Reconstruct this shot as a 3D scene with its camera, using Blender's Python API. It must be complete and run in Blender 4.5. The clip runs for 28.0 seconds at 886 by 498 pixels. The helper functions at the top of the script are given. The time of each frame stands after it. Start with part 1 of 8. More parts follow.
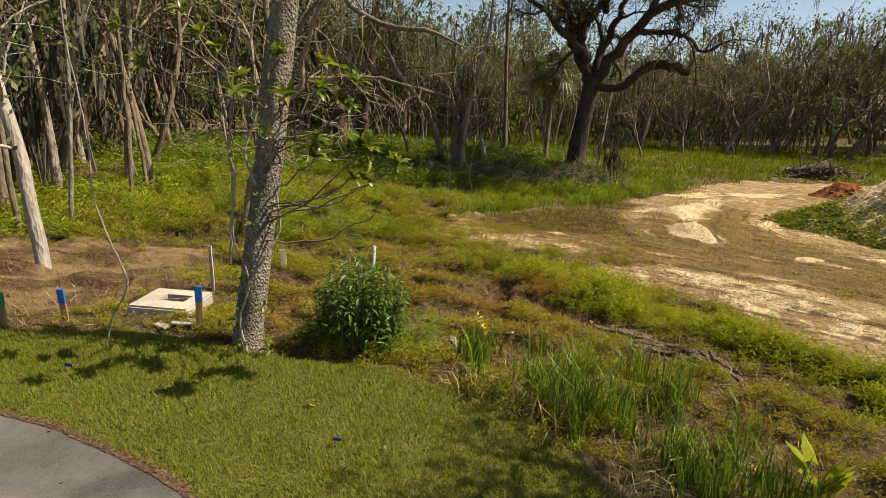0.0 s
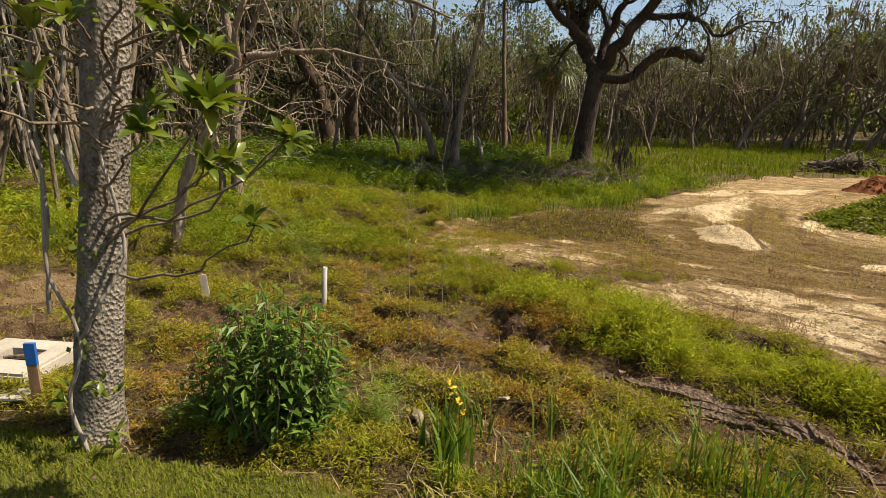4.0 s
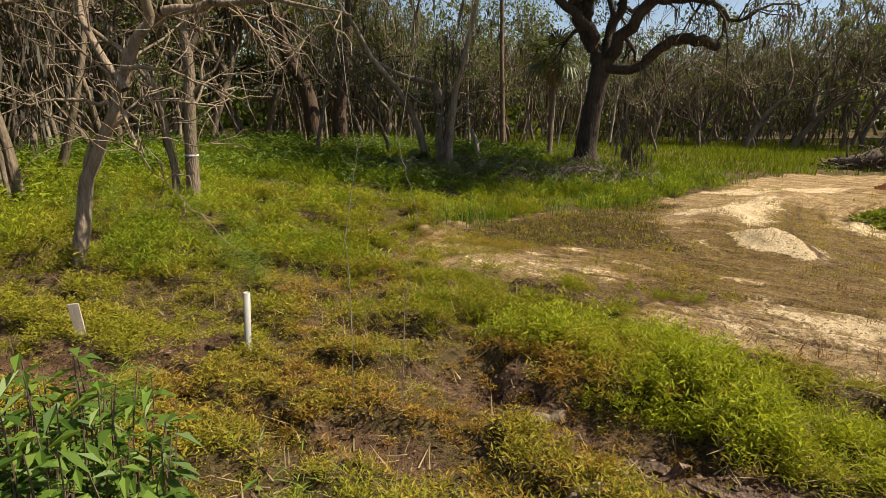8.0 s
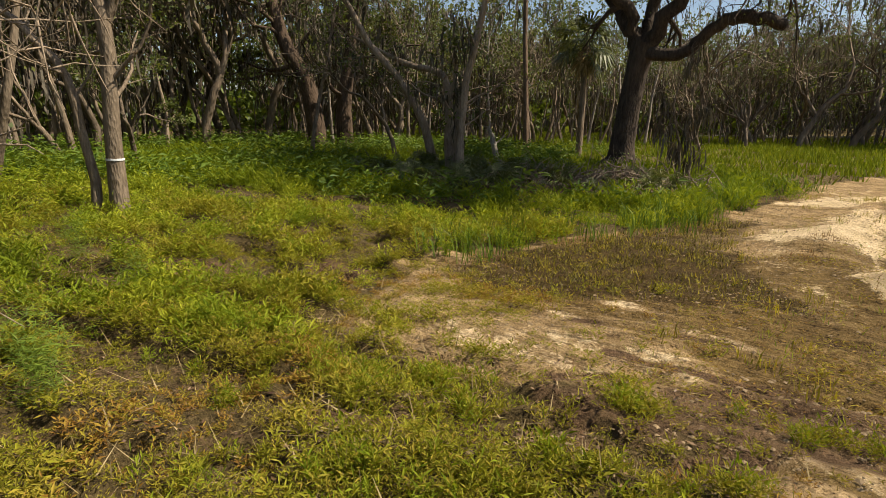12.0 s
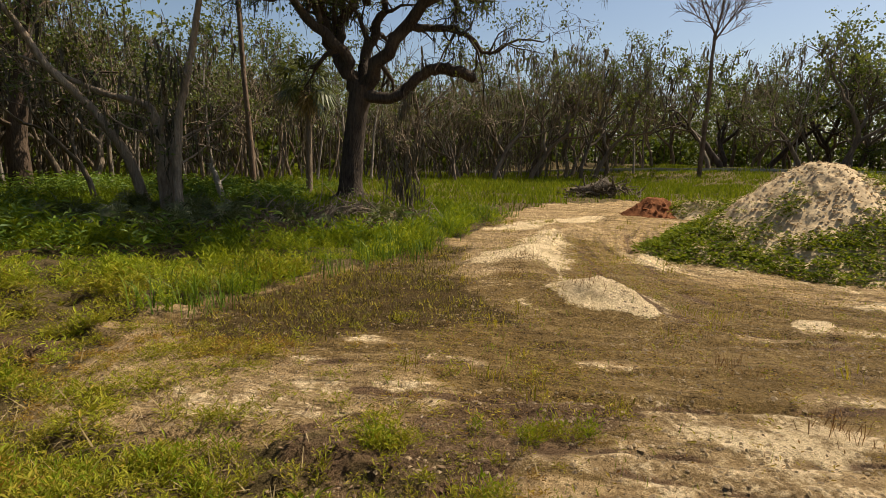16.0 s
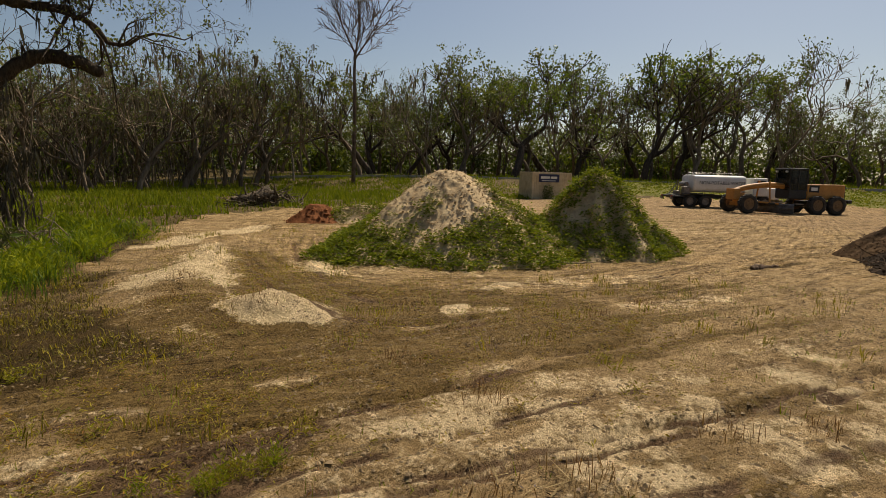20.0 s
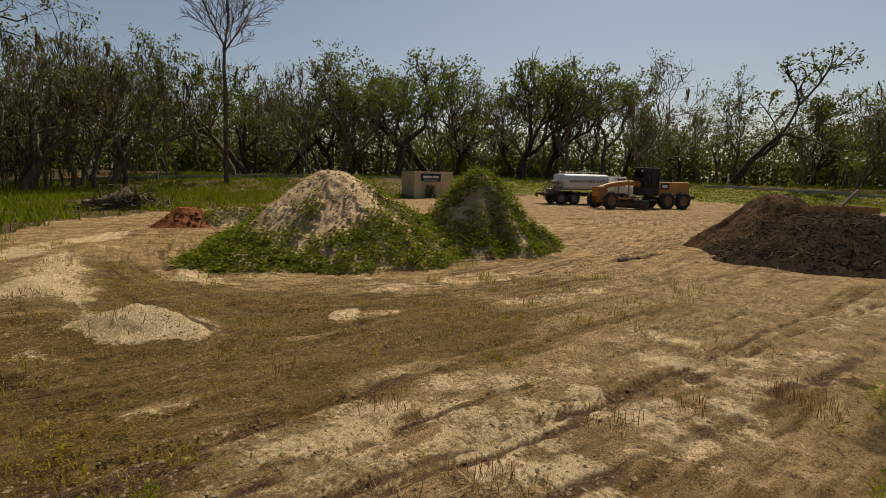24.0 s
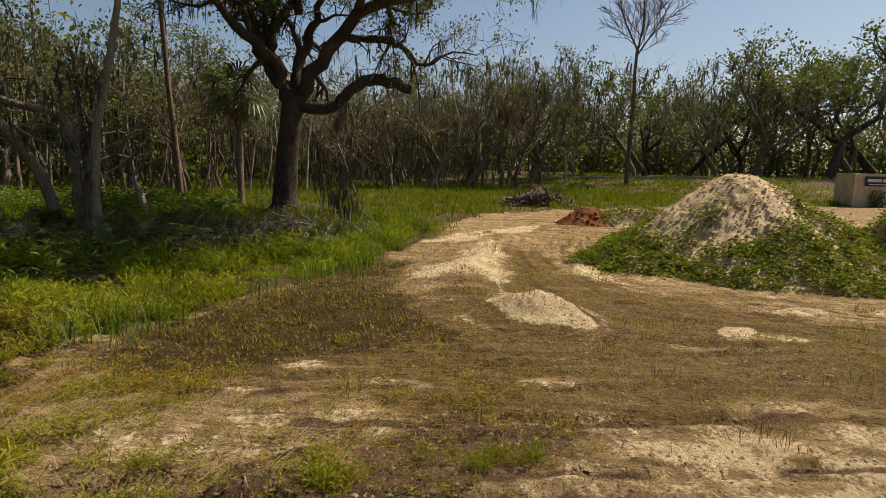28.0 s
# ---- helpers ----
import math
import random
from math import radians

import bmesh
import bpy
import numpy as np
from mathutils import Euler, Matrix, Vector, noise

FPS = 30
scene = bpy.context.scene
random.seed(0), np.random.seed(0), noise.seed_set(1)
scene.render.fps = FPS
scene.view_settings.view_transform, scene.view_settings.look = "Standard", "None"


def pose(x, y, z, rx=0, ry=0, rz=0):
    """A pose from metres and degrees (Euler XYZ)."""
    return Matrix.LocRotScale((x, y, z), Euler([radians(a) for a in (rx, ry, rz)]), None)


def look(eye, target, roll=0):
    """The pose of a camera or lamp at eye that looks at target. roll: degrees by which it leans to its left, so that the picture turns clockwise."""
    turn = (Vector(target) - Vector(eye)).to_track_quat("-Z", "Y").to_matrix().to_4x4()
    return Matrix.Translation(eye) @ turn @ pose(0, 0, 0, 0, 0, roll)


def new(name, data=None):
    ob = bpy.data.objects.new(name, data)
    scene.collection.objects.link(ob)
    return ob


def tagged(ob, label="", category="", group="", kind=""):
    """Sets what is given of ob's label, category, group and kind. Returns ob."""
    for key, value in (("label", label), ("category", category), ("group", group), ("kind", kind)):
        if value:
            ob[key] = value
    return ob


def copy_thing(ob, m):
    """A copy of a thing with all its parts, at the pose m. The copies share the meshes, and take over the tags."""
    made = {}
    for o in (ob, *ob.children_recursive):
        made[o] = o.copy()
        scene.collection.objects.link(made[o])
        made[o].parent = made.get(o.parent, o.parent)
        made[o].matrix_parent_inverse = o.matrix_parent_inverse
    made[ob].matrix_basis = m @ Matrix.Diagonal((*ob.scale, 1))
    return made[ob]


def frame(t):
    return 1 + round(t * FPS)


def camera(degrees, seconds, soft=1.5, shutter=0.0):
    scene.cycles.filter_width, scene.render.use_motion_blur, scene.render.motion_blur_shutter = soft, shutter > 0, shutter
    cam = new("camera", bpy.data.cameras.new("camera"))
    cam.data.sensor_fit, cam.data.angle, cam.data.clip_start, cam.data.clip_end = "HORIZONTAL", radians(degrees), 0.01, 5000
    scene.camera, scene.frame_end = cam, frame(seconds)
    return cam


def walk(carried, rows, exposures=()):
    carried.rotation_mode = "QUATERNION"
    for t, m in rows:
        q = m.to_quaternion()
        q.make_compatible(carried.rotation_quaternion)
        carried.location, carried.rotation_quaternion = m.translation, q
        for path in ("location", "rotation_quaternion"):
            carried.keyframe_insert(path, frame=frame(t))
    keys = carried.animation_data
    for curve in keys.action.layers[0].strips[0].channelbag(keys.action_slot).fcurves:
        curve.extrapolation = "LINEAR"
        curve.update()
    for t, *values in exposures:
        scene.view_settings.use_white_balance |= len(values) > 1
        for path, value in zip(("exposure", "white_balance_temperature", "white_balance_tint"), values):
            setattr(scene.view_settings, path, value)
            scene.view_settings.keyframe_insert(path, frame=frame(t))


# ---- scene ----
LENS = 77.85
cam = camera(LENS, 28.0, soft=0.6)
PATH = [
    (0.0, look((0.330, 4.420, 3.262), (-1.627, 13.890, 0.716), 3.35)),
    (0.5, look((0.305, 4.764, 3.201), (-1.644, 14.240, 0.671), 3.21)),
    (1.0, look((0.299, 5.126, 3.136), (-1.680, 14.599, 0.620), 2.97)),
    (1.5, look((0.305, 5.488, 3.078), (-1.695, 14.963, 0.585), 2.70)),
    (2.0, look((0.313, 5.840, 3.036), (-1.701, 15.310, 0.536), 2.50)),
    (2.5, look((0.307, 6.187, 2.981), (-1.729, 15.658, 0.499), 2.29)),
    (3.0, look((0.279, 6.529, 2.908), (-1.753, 16.005, 0.443), 2.07)),
    (3.5, look((0.261, 6.751, 2.862), (-1.785, 16.229, 0.416), 1.96)),
    (4.5, look((0.229, 7.297, 2.784), (-1.813, 16.773, 0.328), 1.89)),
    (5.5, look((0.198, 7.722, 2.705), (-1.840, 17.197, 0.240), 1.82)),
    (6.0, look((0.197, 7.846, 2.660), (-1.842, 17.323, 0.204), 1.81)),
    (6.5, look((0.179, 8.093, 2.584), (-1.872, 17.576, 0.159), 1.82)),
    (7.0, look((0.137, 8.428, 2.510), (-1.911, 17.911, 0.086), 1.79)),
    (7.5, look((0.091, 8.821, 2.455), (-1.946, 18.308, 0.037), 1.75)),
    (8.0, look((0.058, 9.263, 2.428), (-1.978, 18.751, 0.011), 1.72)),
    (8.5, look((0.032, 9.749, 2.421), (-2.007, 19.235, -0.002), 1.66)),
    (9.0, look((0.013, 10.260, 2.410), (-2.028, 19.745, -0.011), 1.53)),
    (9.5, look((-0.008, 10.800, 2.386), (-2.067, 20.280, -0.040), 1.41)),
    (10.0, look((-0.041, 11.386, 2.355), (-2.106, 20.864, -0.073), 1.36)),
    (10.5, look((-0.084, 12.004, 2.321), (-2.152, 21.481, -0.112), 1.32)),
    (11.0, look((-0.118, 12.579, 2.282), (-2.198, 22.054, -0.148), 1.28)),
    (11.5, look((-0.131, 12.914, 2.253), (-2.220, 22.388, -0.171), 1.25)),
    (12.0, look((-0.121, 12.948, 2.230), (-2.623, 22.320, -0.197), 1.27)),
    (12.5, look((-0.111, 12.982, 2.208), (-2.589, 22.360, -0.223), 1.28)),
    (13.0, look((-0.102, 13.016, 2.185), (-2.333, 22.455, -0.249), 1.29)),
    (13.5, look((-0.092, 13.049, 2.163), (-1.351, 22.666, -0.275), 1.30)),
    (14.0, look((-0.089, 13.054, 2.177), (-0.587, 22.744, -0.243), 1.40)),
    (14.5, look((-0.088, 13.070, 2.197), (0.221, 22.771, -0.209), 1.54)),
    (15.0, look((-0.092, 13.089, 2.216), (1.079, 22.730, -0.168), 1.66)),
    (15.5, look((-0.097, 13.109, 2.233), (1.646, 22.723, 0.106), 1.69)),
    (16.0, look((-0.102, 13.125, 2.242), (1.996, 22.757, 0.565), 1.67)),
    (16.5, look((-0.104, 13.138, 2.245), (2.515, 22.670, 0.735), 1.67)),
    (17.0, look((-0.104, 13.155, 2.249), (3.101, 22.508, 0.752), 1.68)),
    (17.5, look((-0.105, 13.179, 2.253), (3.722, 22.299, 0.777), 1.68)),
    (18.0, look((-0.104, 13.204, 2.257), (4.313, 22.057, 0.799), 1.70)),
    (18.5, look((-0.095, 13.222, 2.265), (5.012, 21.698, 0.822), 1.74)),
    (19.0, look((-0.067, 13.250, 2.269), (5.750, 21.258, 0.848), 1.73)),
    (19.5, look((-0.025, 13.288, 2.268), (6.462, 20.768, 0.869), 1.67)),
    (20.0, look((0.004, 13.317, 2.267), (7.168, 20.157, 0.891), 1.62)),
    (20.5, look((0.022, 13.342, 2.264), (7.831, 19.440, 0.911), 1.58)),
    (21.0, look((0.040, 13.375, 2.257), (8.436, 18.644, 0.933), 1.55)),
    (21.5, look((0.055, 13.400, 2.253), (8.950, 17.781, 0.951), 1.53)),
    (22.0, look((0.058, 13.416, 2.261), (9.255, 17.123, 0.969), 1.51)),
    (22.4, look((0.060, 13.429, 2.268), (9.337, 16.934, 0.979), 1.49)),
    (22.9, look((0.063, 13.445, 2.276), (9.255, 17.165, 0.982), 1.46)),
    (23.5, look((0.067, 13.464, 2.285), (8.981, 17.804, 0.980), 1.43)),
    (24.0, look((0.057, 13.460, 2.297), (8.508, 18.636, 0.963), 1.48)),
    (24.5, look((0.038, 13.444, 2.312), (7.800, 19.599, 0.946), 1.56)),
    (25.0, look((0.016, 13.421, 2.322), (7.013, 20.428, 0.925), 1.64)),
    (25.5, look((-0.003, 13.396, 2.328), (6.173, 21.131, 0.903), 1.72)),
    (26.0, look((-0.018, 13.368, 2.328), (5.265, 21.732, 0.871), 1.72)),
    (26.5, look((-0.033, 13.338, 2.328), (4.377, 22.192, 0.858), 1.62)),
    (27.0, look((-0.067, 13.296, 2.337), (3.795, 22.400, 0.853), 1.56)),
    (27.5, look((-0.107, 13.251, 2.356), (3.381, 22.502, 0.851), 1.57)),
    (28.0, look((-0.121, 13.231, 2.371), (3.066, 22.590, 0.869), 1.50)),
]
walk(cam, PATH, [(0.0, 0.80, 6800, 10), (8.0, 0.82, 6600, 10), (11.5, 0.74, 6600, 10), (15.0, 0.64, 6650, 10), (17.0, 0.47, 6750, 10), (21.0, -0.04, 6950, 10), (24.5, -0.11, 6950, 10), (26.0, -0.02, 6850, 10), (28.0, 0.33, 6700, 10)])

# ---- light ----
SUN_DIR = Vector((0.98 * math.cos(radians(54)), 0.2 * math.cos(radians(54)), math.sin(radians(54)))).normalized()
world = bpy.data.worlds.new("sky")
scene.world = world
world.use_nodes = True
wn = world.node_tree.nodes
sky = wn.new("ShaderNodeTexSky")
sky.sky_type = "NISHITA"
sky.sun_disc = False
sky.sun_elevation = radians(54)
sky.sun_rotation = math.atan2(SUN_DIR.x, SUN_DIR.y)
sky.air_density, sky.dust_density, sky.ozone_density = 1.0, 1.4, 1.0
wn["Background"].inputs[1].default_value = 0.0745
world.node_tree.links.new(sky.outputs[0], wn["Background"].inputs[0])
sun = new("sun", bpy.data.lights.new("sun", "SUN"))
sun.data.energy, sun.data.angle, sun.data.color = 5.0, radians(0.5), (1.0, 0.91, 0.76)
sun.matrix_world = look((0, 0, 40), Vector((0, 0, 40)) - SUN_DIR)

# ---- mesh helpers ----
def rng_of(seed):
    return np.random.default_rng(seed)


def fast_mesh(name, verts, quads=None, tris=None, smooth=False):
    """A mesh from arrays of corners, quads and triangles."""
    me = bpy.data.meshes.new(name)
    verts = np.asarray(verts, np.float32).reshape(-1, 3)
    q = np.zeros((0, 4), np.int32) if quads is None else np.asarray(quads, np.int32).reshape(-1, 4)
    t = np.zeros((0, 3), np.int32) if tris is None else np.asarray(tris, np.int32).reshape(-1, 3)
    loops = np.concatenate([q.ravel(), t.ravel()])
    starts = np.concatenate([np.arange(len(q)) * 4, len(q) * 4 + np.arange(len(t)) * 3])
    me.vertices.add(len(verts))
    me.vertices.foreach_set("co", verts.ravel())
    me.loops.add(len(loops))
    me.loops.foreach_set("vertex_index", loops)
    me.polygons.add(len(starts))
    me.polygons.foreach_set("loop_start", starts.astype(np.int32))
    me.polygons.foreach_set("use_smooth", np.full(len(starts), smooth))
    me.update(calc_edges=True)
    return me


class Geo:
    """Gathers corners and faces of many small pieces for one mesh."""

    def __init__(self):
        self.v, self.q, self.t, self.n = [], [], [], 0

    def add(self, verts, quads=None, tris=None):
        verts = np.asarray(verts, float).reshape(-1, 3)
        if quads is not None and len(quads):
            self.q.append(np.asarray(quads, int).reshape(-1, 4) + self.n)
        if tris is not None and len(tris):
            self.t.append(np.asarray(tris, int).reshape(-1, 3) + self.n)
        self.v.append(verts)
        self.n += len(verts)
        return self

    def mesh(self, name, smooth=False):
        v = np.concatenate(self.v) if self.v else np.zeros((0, 3))
        q = np.concatenate(self.q) if self.q else None
        t = np.concatenate(self.t) if self.t else None
        return fast_mesh(name, v, q, t, smooth)


def thing(name, label, category, at=(0, 0, 0), rz=0.0, group="", kind=""):
    """An Empty at the base of a thing that is made of parts."""
    ob = new(name)
    ob.empty_display_size = 0.2
    ob.matrix_world = pose(*at, 0, 0, rz)
    return tagged(ob, label, category, group, kind)


def solid(name, me, material, parent=None, label="", category="", group="", kind=""):
    ob = new(name, me)
    if not me.materials:
        me.materials.append(material)
    if parent is not None:
        ob.parent = parent
    return tagged(ob, label, category, group, kind)


def part(name, bm, material, parent, label="", smooth=False):
    """Links a bmesh as one mesh object under a thing or a part."""
    me = bpy.data.meshes.new(name)
    bm.to_mesh(me)
    bm.free()
    if smooth:
        me.polygons.foreach_set("use_smooth", np.full(len(me.polygons), True))
    return solid(name, me, material, parent, label)


def box(bm, x0, x1, y0, y1, z0, z1, bevel=0.0, m=None):
    made = bmesh.ops.create_cube(bm, size=1.0)["verts"]
    for v in made:
        v.co = Vector(((x0 + x1) / 2 + v.co.x * (x1 - x0), (y0 + y1) / 2 + v.co.y * (y1 - y0), (z0 + z1) / 2 + v.co.z * (z1 - z0)))
    if bevel:
        es = list({e for v in made for e in v.link_edges})
        r = bmesh.ops.bevel(bm, geom=es, offset=bevel, segments=2, affect="EDGES", profile=0.5)
        made = list({v for f in r["faces"] for v in f.verts} | {v for v in made if v.is_valid})
    if m is not None:
        bmesh.ops.transform(bm, matrix=m, verts=made)
    return made


def rod(bm, a, b, r0, r1=None, sides=12, caps=True):
    """A round bar from a to b."""
    a, b = Vector(a), Vector(b)
    d = b - a
    r = bmesh.ops.create_cone(bm, cap_ends=caps, segments=sides, radius1=r0, radius2=r0 if r1 is None else r1, depth=d.length)["verts"]
    turn = d.to_track_quat("Z", "Y").to_matrix().to_4x4()
    bmesh.ops.transform(bm, matrix=Matrix.Translation((a + b) / 2) @ turn, verts=r)
    return r


def tube(points, radii, sides=6, flare=None):
    """Corners and quads of a bent, tapered tube."""
    p = np.asarray(points, float)
    k = len(p)
    tan = np.gradient(p, axis=0)
    tan /= np.linalg.norm(tan, axis=1)[:, None] + 1e-9
    ref = np.array([0.31, 0.95, 0.05]) if abs(tan[0, 1]) < 0.9 else np.array([0.95, 0.2, 0.1])
    side = np.cross(tan, ref)
    side /= np.linalg.norm(side, axis=1)[:, None] + 1e-9
    up = np.cross(side, tan)
    a = np.arange(sides) * 2 * np.pi / sides
    ring = side[:, None] * np.cos(a)[None, :, None] + up[:, None] * np.sin(a)[None, :, None]
    rad = np.asarray(radii, float)[:, None] * (np.ones((1, sides)) if flare is None else flare)
    v = (p[:, None] + ring * rad[:, :, None]).reshape(-1, 3)
    i, j = np.meshgrid(np.arange(k - 1), np.arange(sides), indexing="ij")
    i, j = i.ravel(), j.ravel()
    n = (j + 1) % sides
    q = np.stack([i * sides + j, i * sides + n, (i + 1) * sides + n, (i + 1) * sides + j], 1)
    return v, q


def unit(v):
    return v / (np.linalg.norm(v, axis=-1, keepdims=True) + 1e-9)


def leaf_quads(rng, centres, size, aspect=0.45, up=0.3, size_var=0.4, droop=0.0):
    """One pointed leaf (two triangles as a bent diamond) for each centre."""
    n = len(centres)
    ax = unit(rng.normal(size=(n, 3)) + [0, 0, up - droop])
    w = unit(np.cross(ax, unit(rng.normal(size=(n, 3)) + [0, 0, 0.8])))
    s = size * (1 + size_var * rng.uniform(-1, 1, (n, 1)))
    a = centres - ax * s * 0.5
    b = centres + w * s * aspect * 0.5
    c = centres + ax * s * 0.5
    d = centres - w * s * aspect * 0.5
    v = np.stack([a, b, c, d], 1).reshape(-1, 3)
    q = np.arange(n * 4).reshape(n, 4)
    return v, q


def blades(rng, base, height, width, lean=0.35, var=0.4, two=False):
    """Narrow upright grass blades, each one or two bent pieces."""
    n = len(base)
    h = height * (1 + var * rng.uniform(-1, 1, n))
    az = rng.uniform(0, 2 * np.pi, n)
    dirn = np.stack([np.cos(az), np.sin(az), np.zeros(n)], 1)
    wd = np.stack([-np.sin(az + rng.uniform(-1, 1, n)), np.cos(az), np.zeros(n)], 1)
    le = lean * rng.uniform(0.2, 1.3, n)
    w = width * rng.uniform(0.7, 1.3, n)
    tip = base + dirn * (h * le)[:, None] + np.array([0, 0, 1.0]) * (h * np.sqrt(np.maximum(0.1, 1 - (le * 0.8) ** 2)))[:, None]
    a, b = base - wd * w[:, None] / 2, base + wd * w[:, None] / 2
    if not two:
        v = np.stack([a, b, tip], 1).reshape(-1, 3)
        return v, None, np.arange(n * 3).reshape(n, 3)
    mid = base + dirn * (h * le * 0.3)[:, None] + np.array([0, 0, 1.0]) * (h * 0.6)[:, None]
    c, d = mid + wd * w[:, None] * 0.4, mid - wd * w[:, None] * 0.4
    v = np.stack([a, b, c, d, tip], 1).reshape(-1, 3)
    k = np.arange(n)[:, None] * 5
    return v, k + [[0, 1, 2, 3]], k + [[3, 2, 4]]


# ---- smooth random fields for the plan ----
def _hash(i, j, seed):
    h = (i.astype(np.int64) * 374761393 + j.astype(np.int64) * 668265263 + seed * 974711) & 0xFFFFFFFF
    h = ((h ^ (h >> 13)) * 1274126177) & 0xFFFFFFFF
    return ((h ^ (h >> 16)) & 0xFFFFFF) / float(0xFFFFFF)


def field(x, y, scale, seed=0, octaves=3):
    """Smooth noise between 0 and 1 over the plan."""
    x, y = np.asarray(x, float) / scale, np.asarray(y, float) / scale
    out, amp, tot = 0.0, 1.0, 0.0
    for o in range(octaves):
        i, j = np.floor(x), np.floor(y)
        u, v = x - i, y - j
        u, v = u * u * (3 - 2 * u), v * v * (3 - 2 * v)
        s = seed + 17 * o
        n = (_hash(i, j, s) * (1 - u) + _hash(i + 1, j, s) * u) * (1 - v) + (_hash(i, j + 1, s) * (1 - u) + _hash(i + 1, j + 1, s) * u) * v
        out, tot = out + amp * n, tot + amp
        amp, x, y = amp * 0.5, x * 2.03 + 5.1, y * 2.03 + 3.7
    return out / tot


def smooth(a, b, x):
    u = np.clip((x - a) / (b - a), 0, 1)
    return u * u * (3 - 2 * u)


def to_line(x, y, pts):
    """Distance of plan points to a polyline."""
    x, y = np.asarray(x, float), np.asarray(y, float)
    best = np.full(np.broadcast(x, y).shape, 1e9)
    for (ax, ay), (bx, by) in zip(pts, pts[1:]):
        dx, dy = bx - ax, by - ay
        u = np.clip(((x - ax) * dx + (y - ay) * dy) / (dx * dx + dy * dy + 1e-12), 0, 1)
        best = np.minimum(best, np.hypot(x - ax - u * dx, y - ay - u * dy))
    return best


def inside(x, y, poly):
    """Signed distance into a polygon of the plan, above 0 within."""
    x, y = np.asarray(x, float), np.asarray(y, float)
    odd = np.zeros(np.broadcast(x, y).shape, bool)
    for (ax, ay), (bx, by) in zip(poly, poly[1:] + poly[:1]):
        cross = (ay > y) != (by > y)
        odd ^= cross & (x < (bx - ax) * (y - ay) / (by - ay + 1e-12) + ax)
    d = to_line(x, y, poly + poly[:1])
    return np.where(odd, d, -d)

# ---- materials ----
def nodes_of(name):
    m = bpy.data.materials.new(name)
    m.use_nodes = True
    nt = m.node_tree
    return m, nt.nodes, nt.links, nt.nodes["Principled BSDF"]


def ramp(n, l, src, stops):
    r = n.new("ShaderNodeValToRGB")
    while len(r.color_ramp.elements) < len(stops):
        r.color_ramp.elements.new(0.5)
    for e, (p, c) in zip(r.color_ramp.elements, stops):
        e.position, e.color = p, (*c, 1)
    l.new(src, r.inputs[0])
    return r.outputs[0]


def noise_tex(n, l, scale, detail=4, rough=0.6, vec=None, stretch=None):
    t = n.new("ShaderNodeTexNoise")
    t.inputs["Scale"].default_value, t.inputs["Detail"].default_value, t.inputs["Roughness"].default_value = scale, detail, rough
    if vec is None:
        c = n.new("ShaderNodeTexCoord")
        vec = c.outputs["Object"]
    if stretch:
        mp = n.new("ShaderNodeMapping")
        mp.inputs["Scale"].default_value = stretch
        l.new(vec, mp.inputs[0])
        vec = mp.outputs[0]
    l.new(vec, t.inputs["Vector"])
    return t.outputs["Fac"]


def mixc(n, l, fac, a, b, mode="MIX"):
    m = n.new("ShaderNodeMix")
    m.data_type, m.blend_type = "RGBA", mode
    for sock, v in ((m.inputs[0], fac), (m.inputs[6], a), (m.inputs[7], b)):
        if isinstance(v, (int, float)):
            sock.default_value = v
        elif isinstance(v, tuple):
            sock.default_value = (*v, 1)
        else:
            l.new(v, sock)
    return m.outputs[2]


def math_node(n, l, op, a, b=0.0):
    m = n.new("ShaderNodeMath")
    m.operation = op
    for sock, v in zip(m.inputs, (a, b)):
        if isinstance(v, (int, float)):
            sock.default_value = v
        else:
            l.new(v, sock)
    return m.outputs[0]


def bump(n, l, bsdf, height, strength=0.4, distance=0.02):
    b = n.new("ShaderNodeBump")
    b.inputs["Strength"].default_value, b.inputs["Distance"].default_value = strength, distance
    l.new(height, b.inputs["Height"])
    l.new(b.outputs[0], bsdf.inputs["Normal"])


def plain(name, dark, light, rough=0.7, metal=0.0, scale=8.0, bump_size=0.0, grain=60.0, stretch=None, spec=0.3):
    """Paint, metal, wood, soil: two tones in noise of two sizes, with fine relief."""
    m, n, l, b = nodes_of(name)
    big = noise_tex(n, l, scale, 5, 0.65, stretch=stretch)
    fine = noise_tex(n, l, grain, 3, 0.6, stretch=stretch)
    mix = math_node(n, l, "ADD", math_node(n, l, "MULTIPLY", big, 0.65), math_node(n, l, "MULTIPLY", fine, 0.35))
    l.new(ramp(n, l, mix, [(0.36, dark), (0.64, light)]), b.inputs["Base Color"])
    b.inputs["Roughness"].default_value, b.inputs["Metallic"].default_value = rough, metal
    b.inputs["Specular IOR Level"].default_value = spec
    if bump_size:
        bump(n, l, b, mix, 0.6, bump_size)
    return m


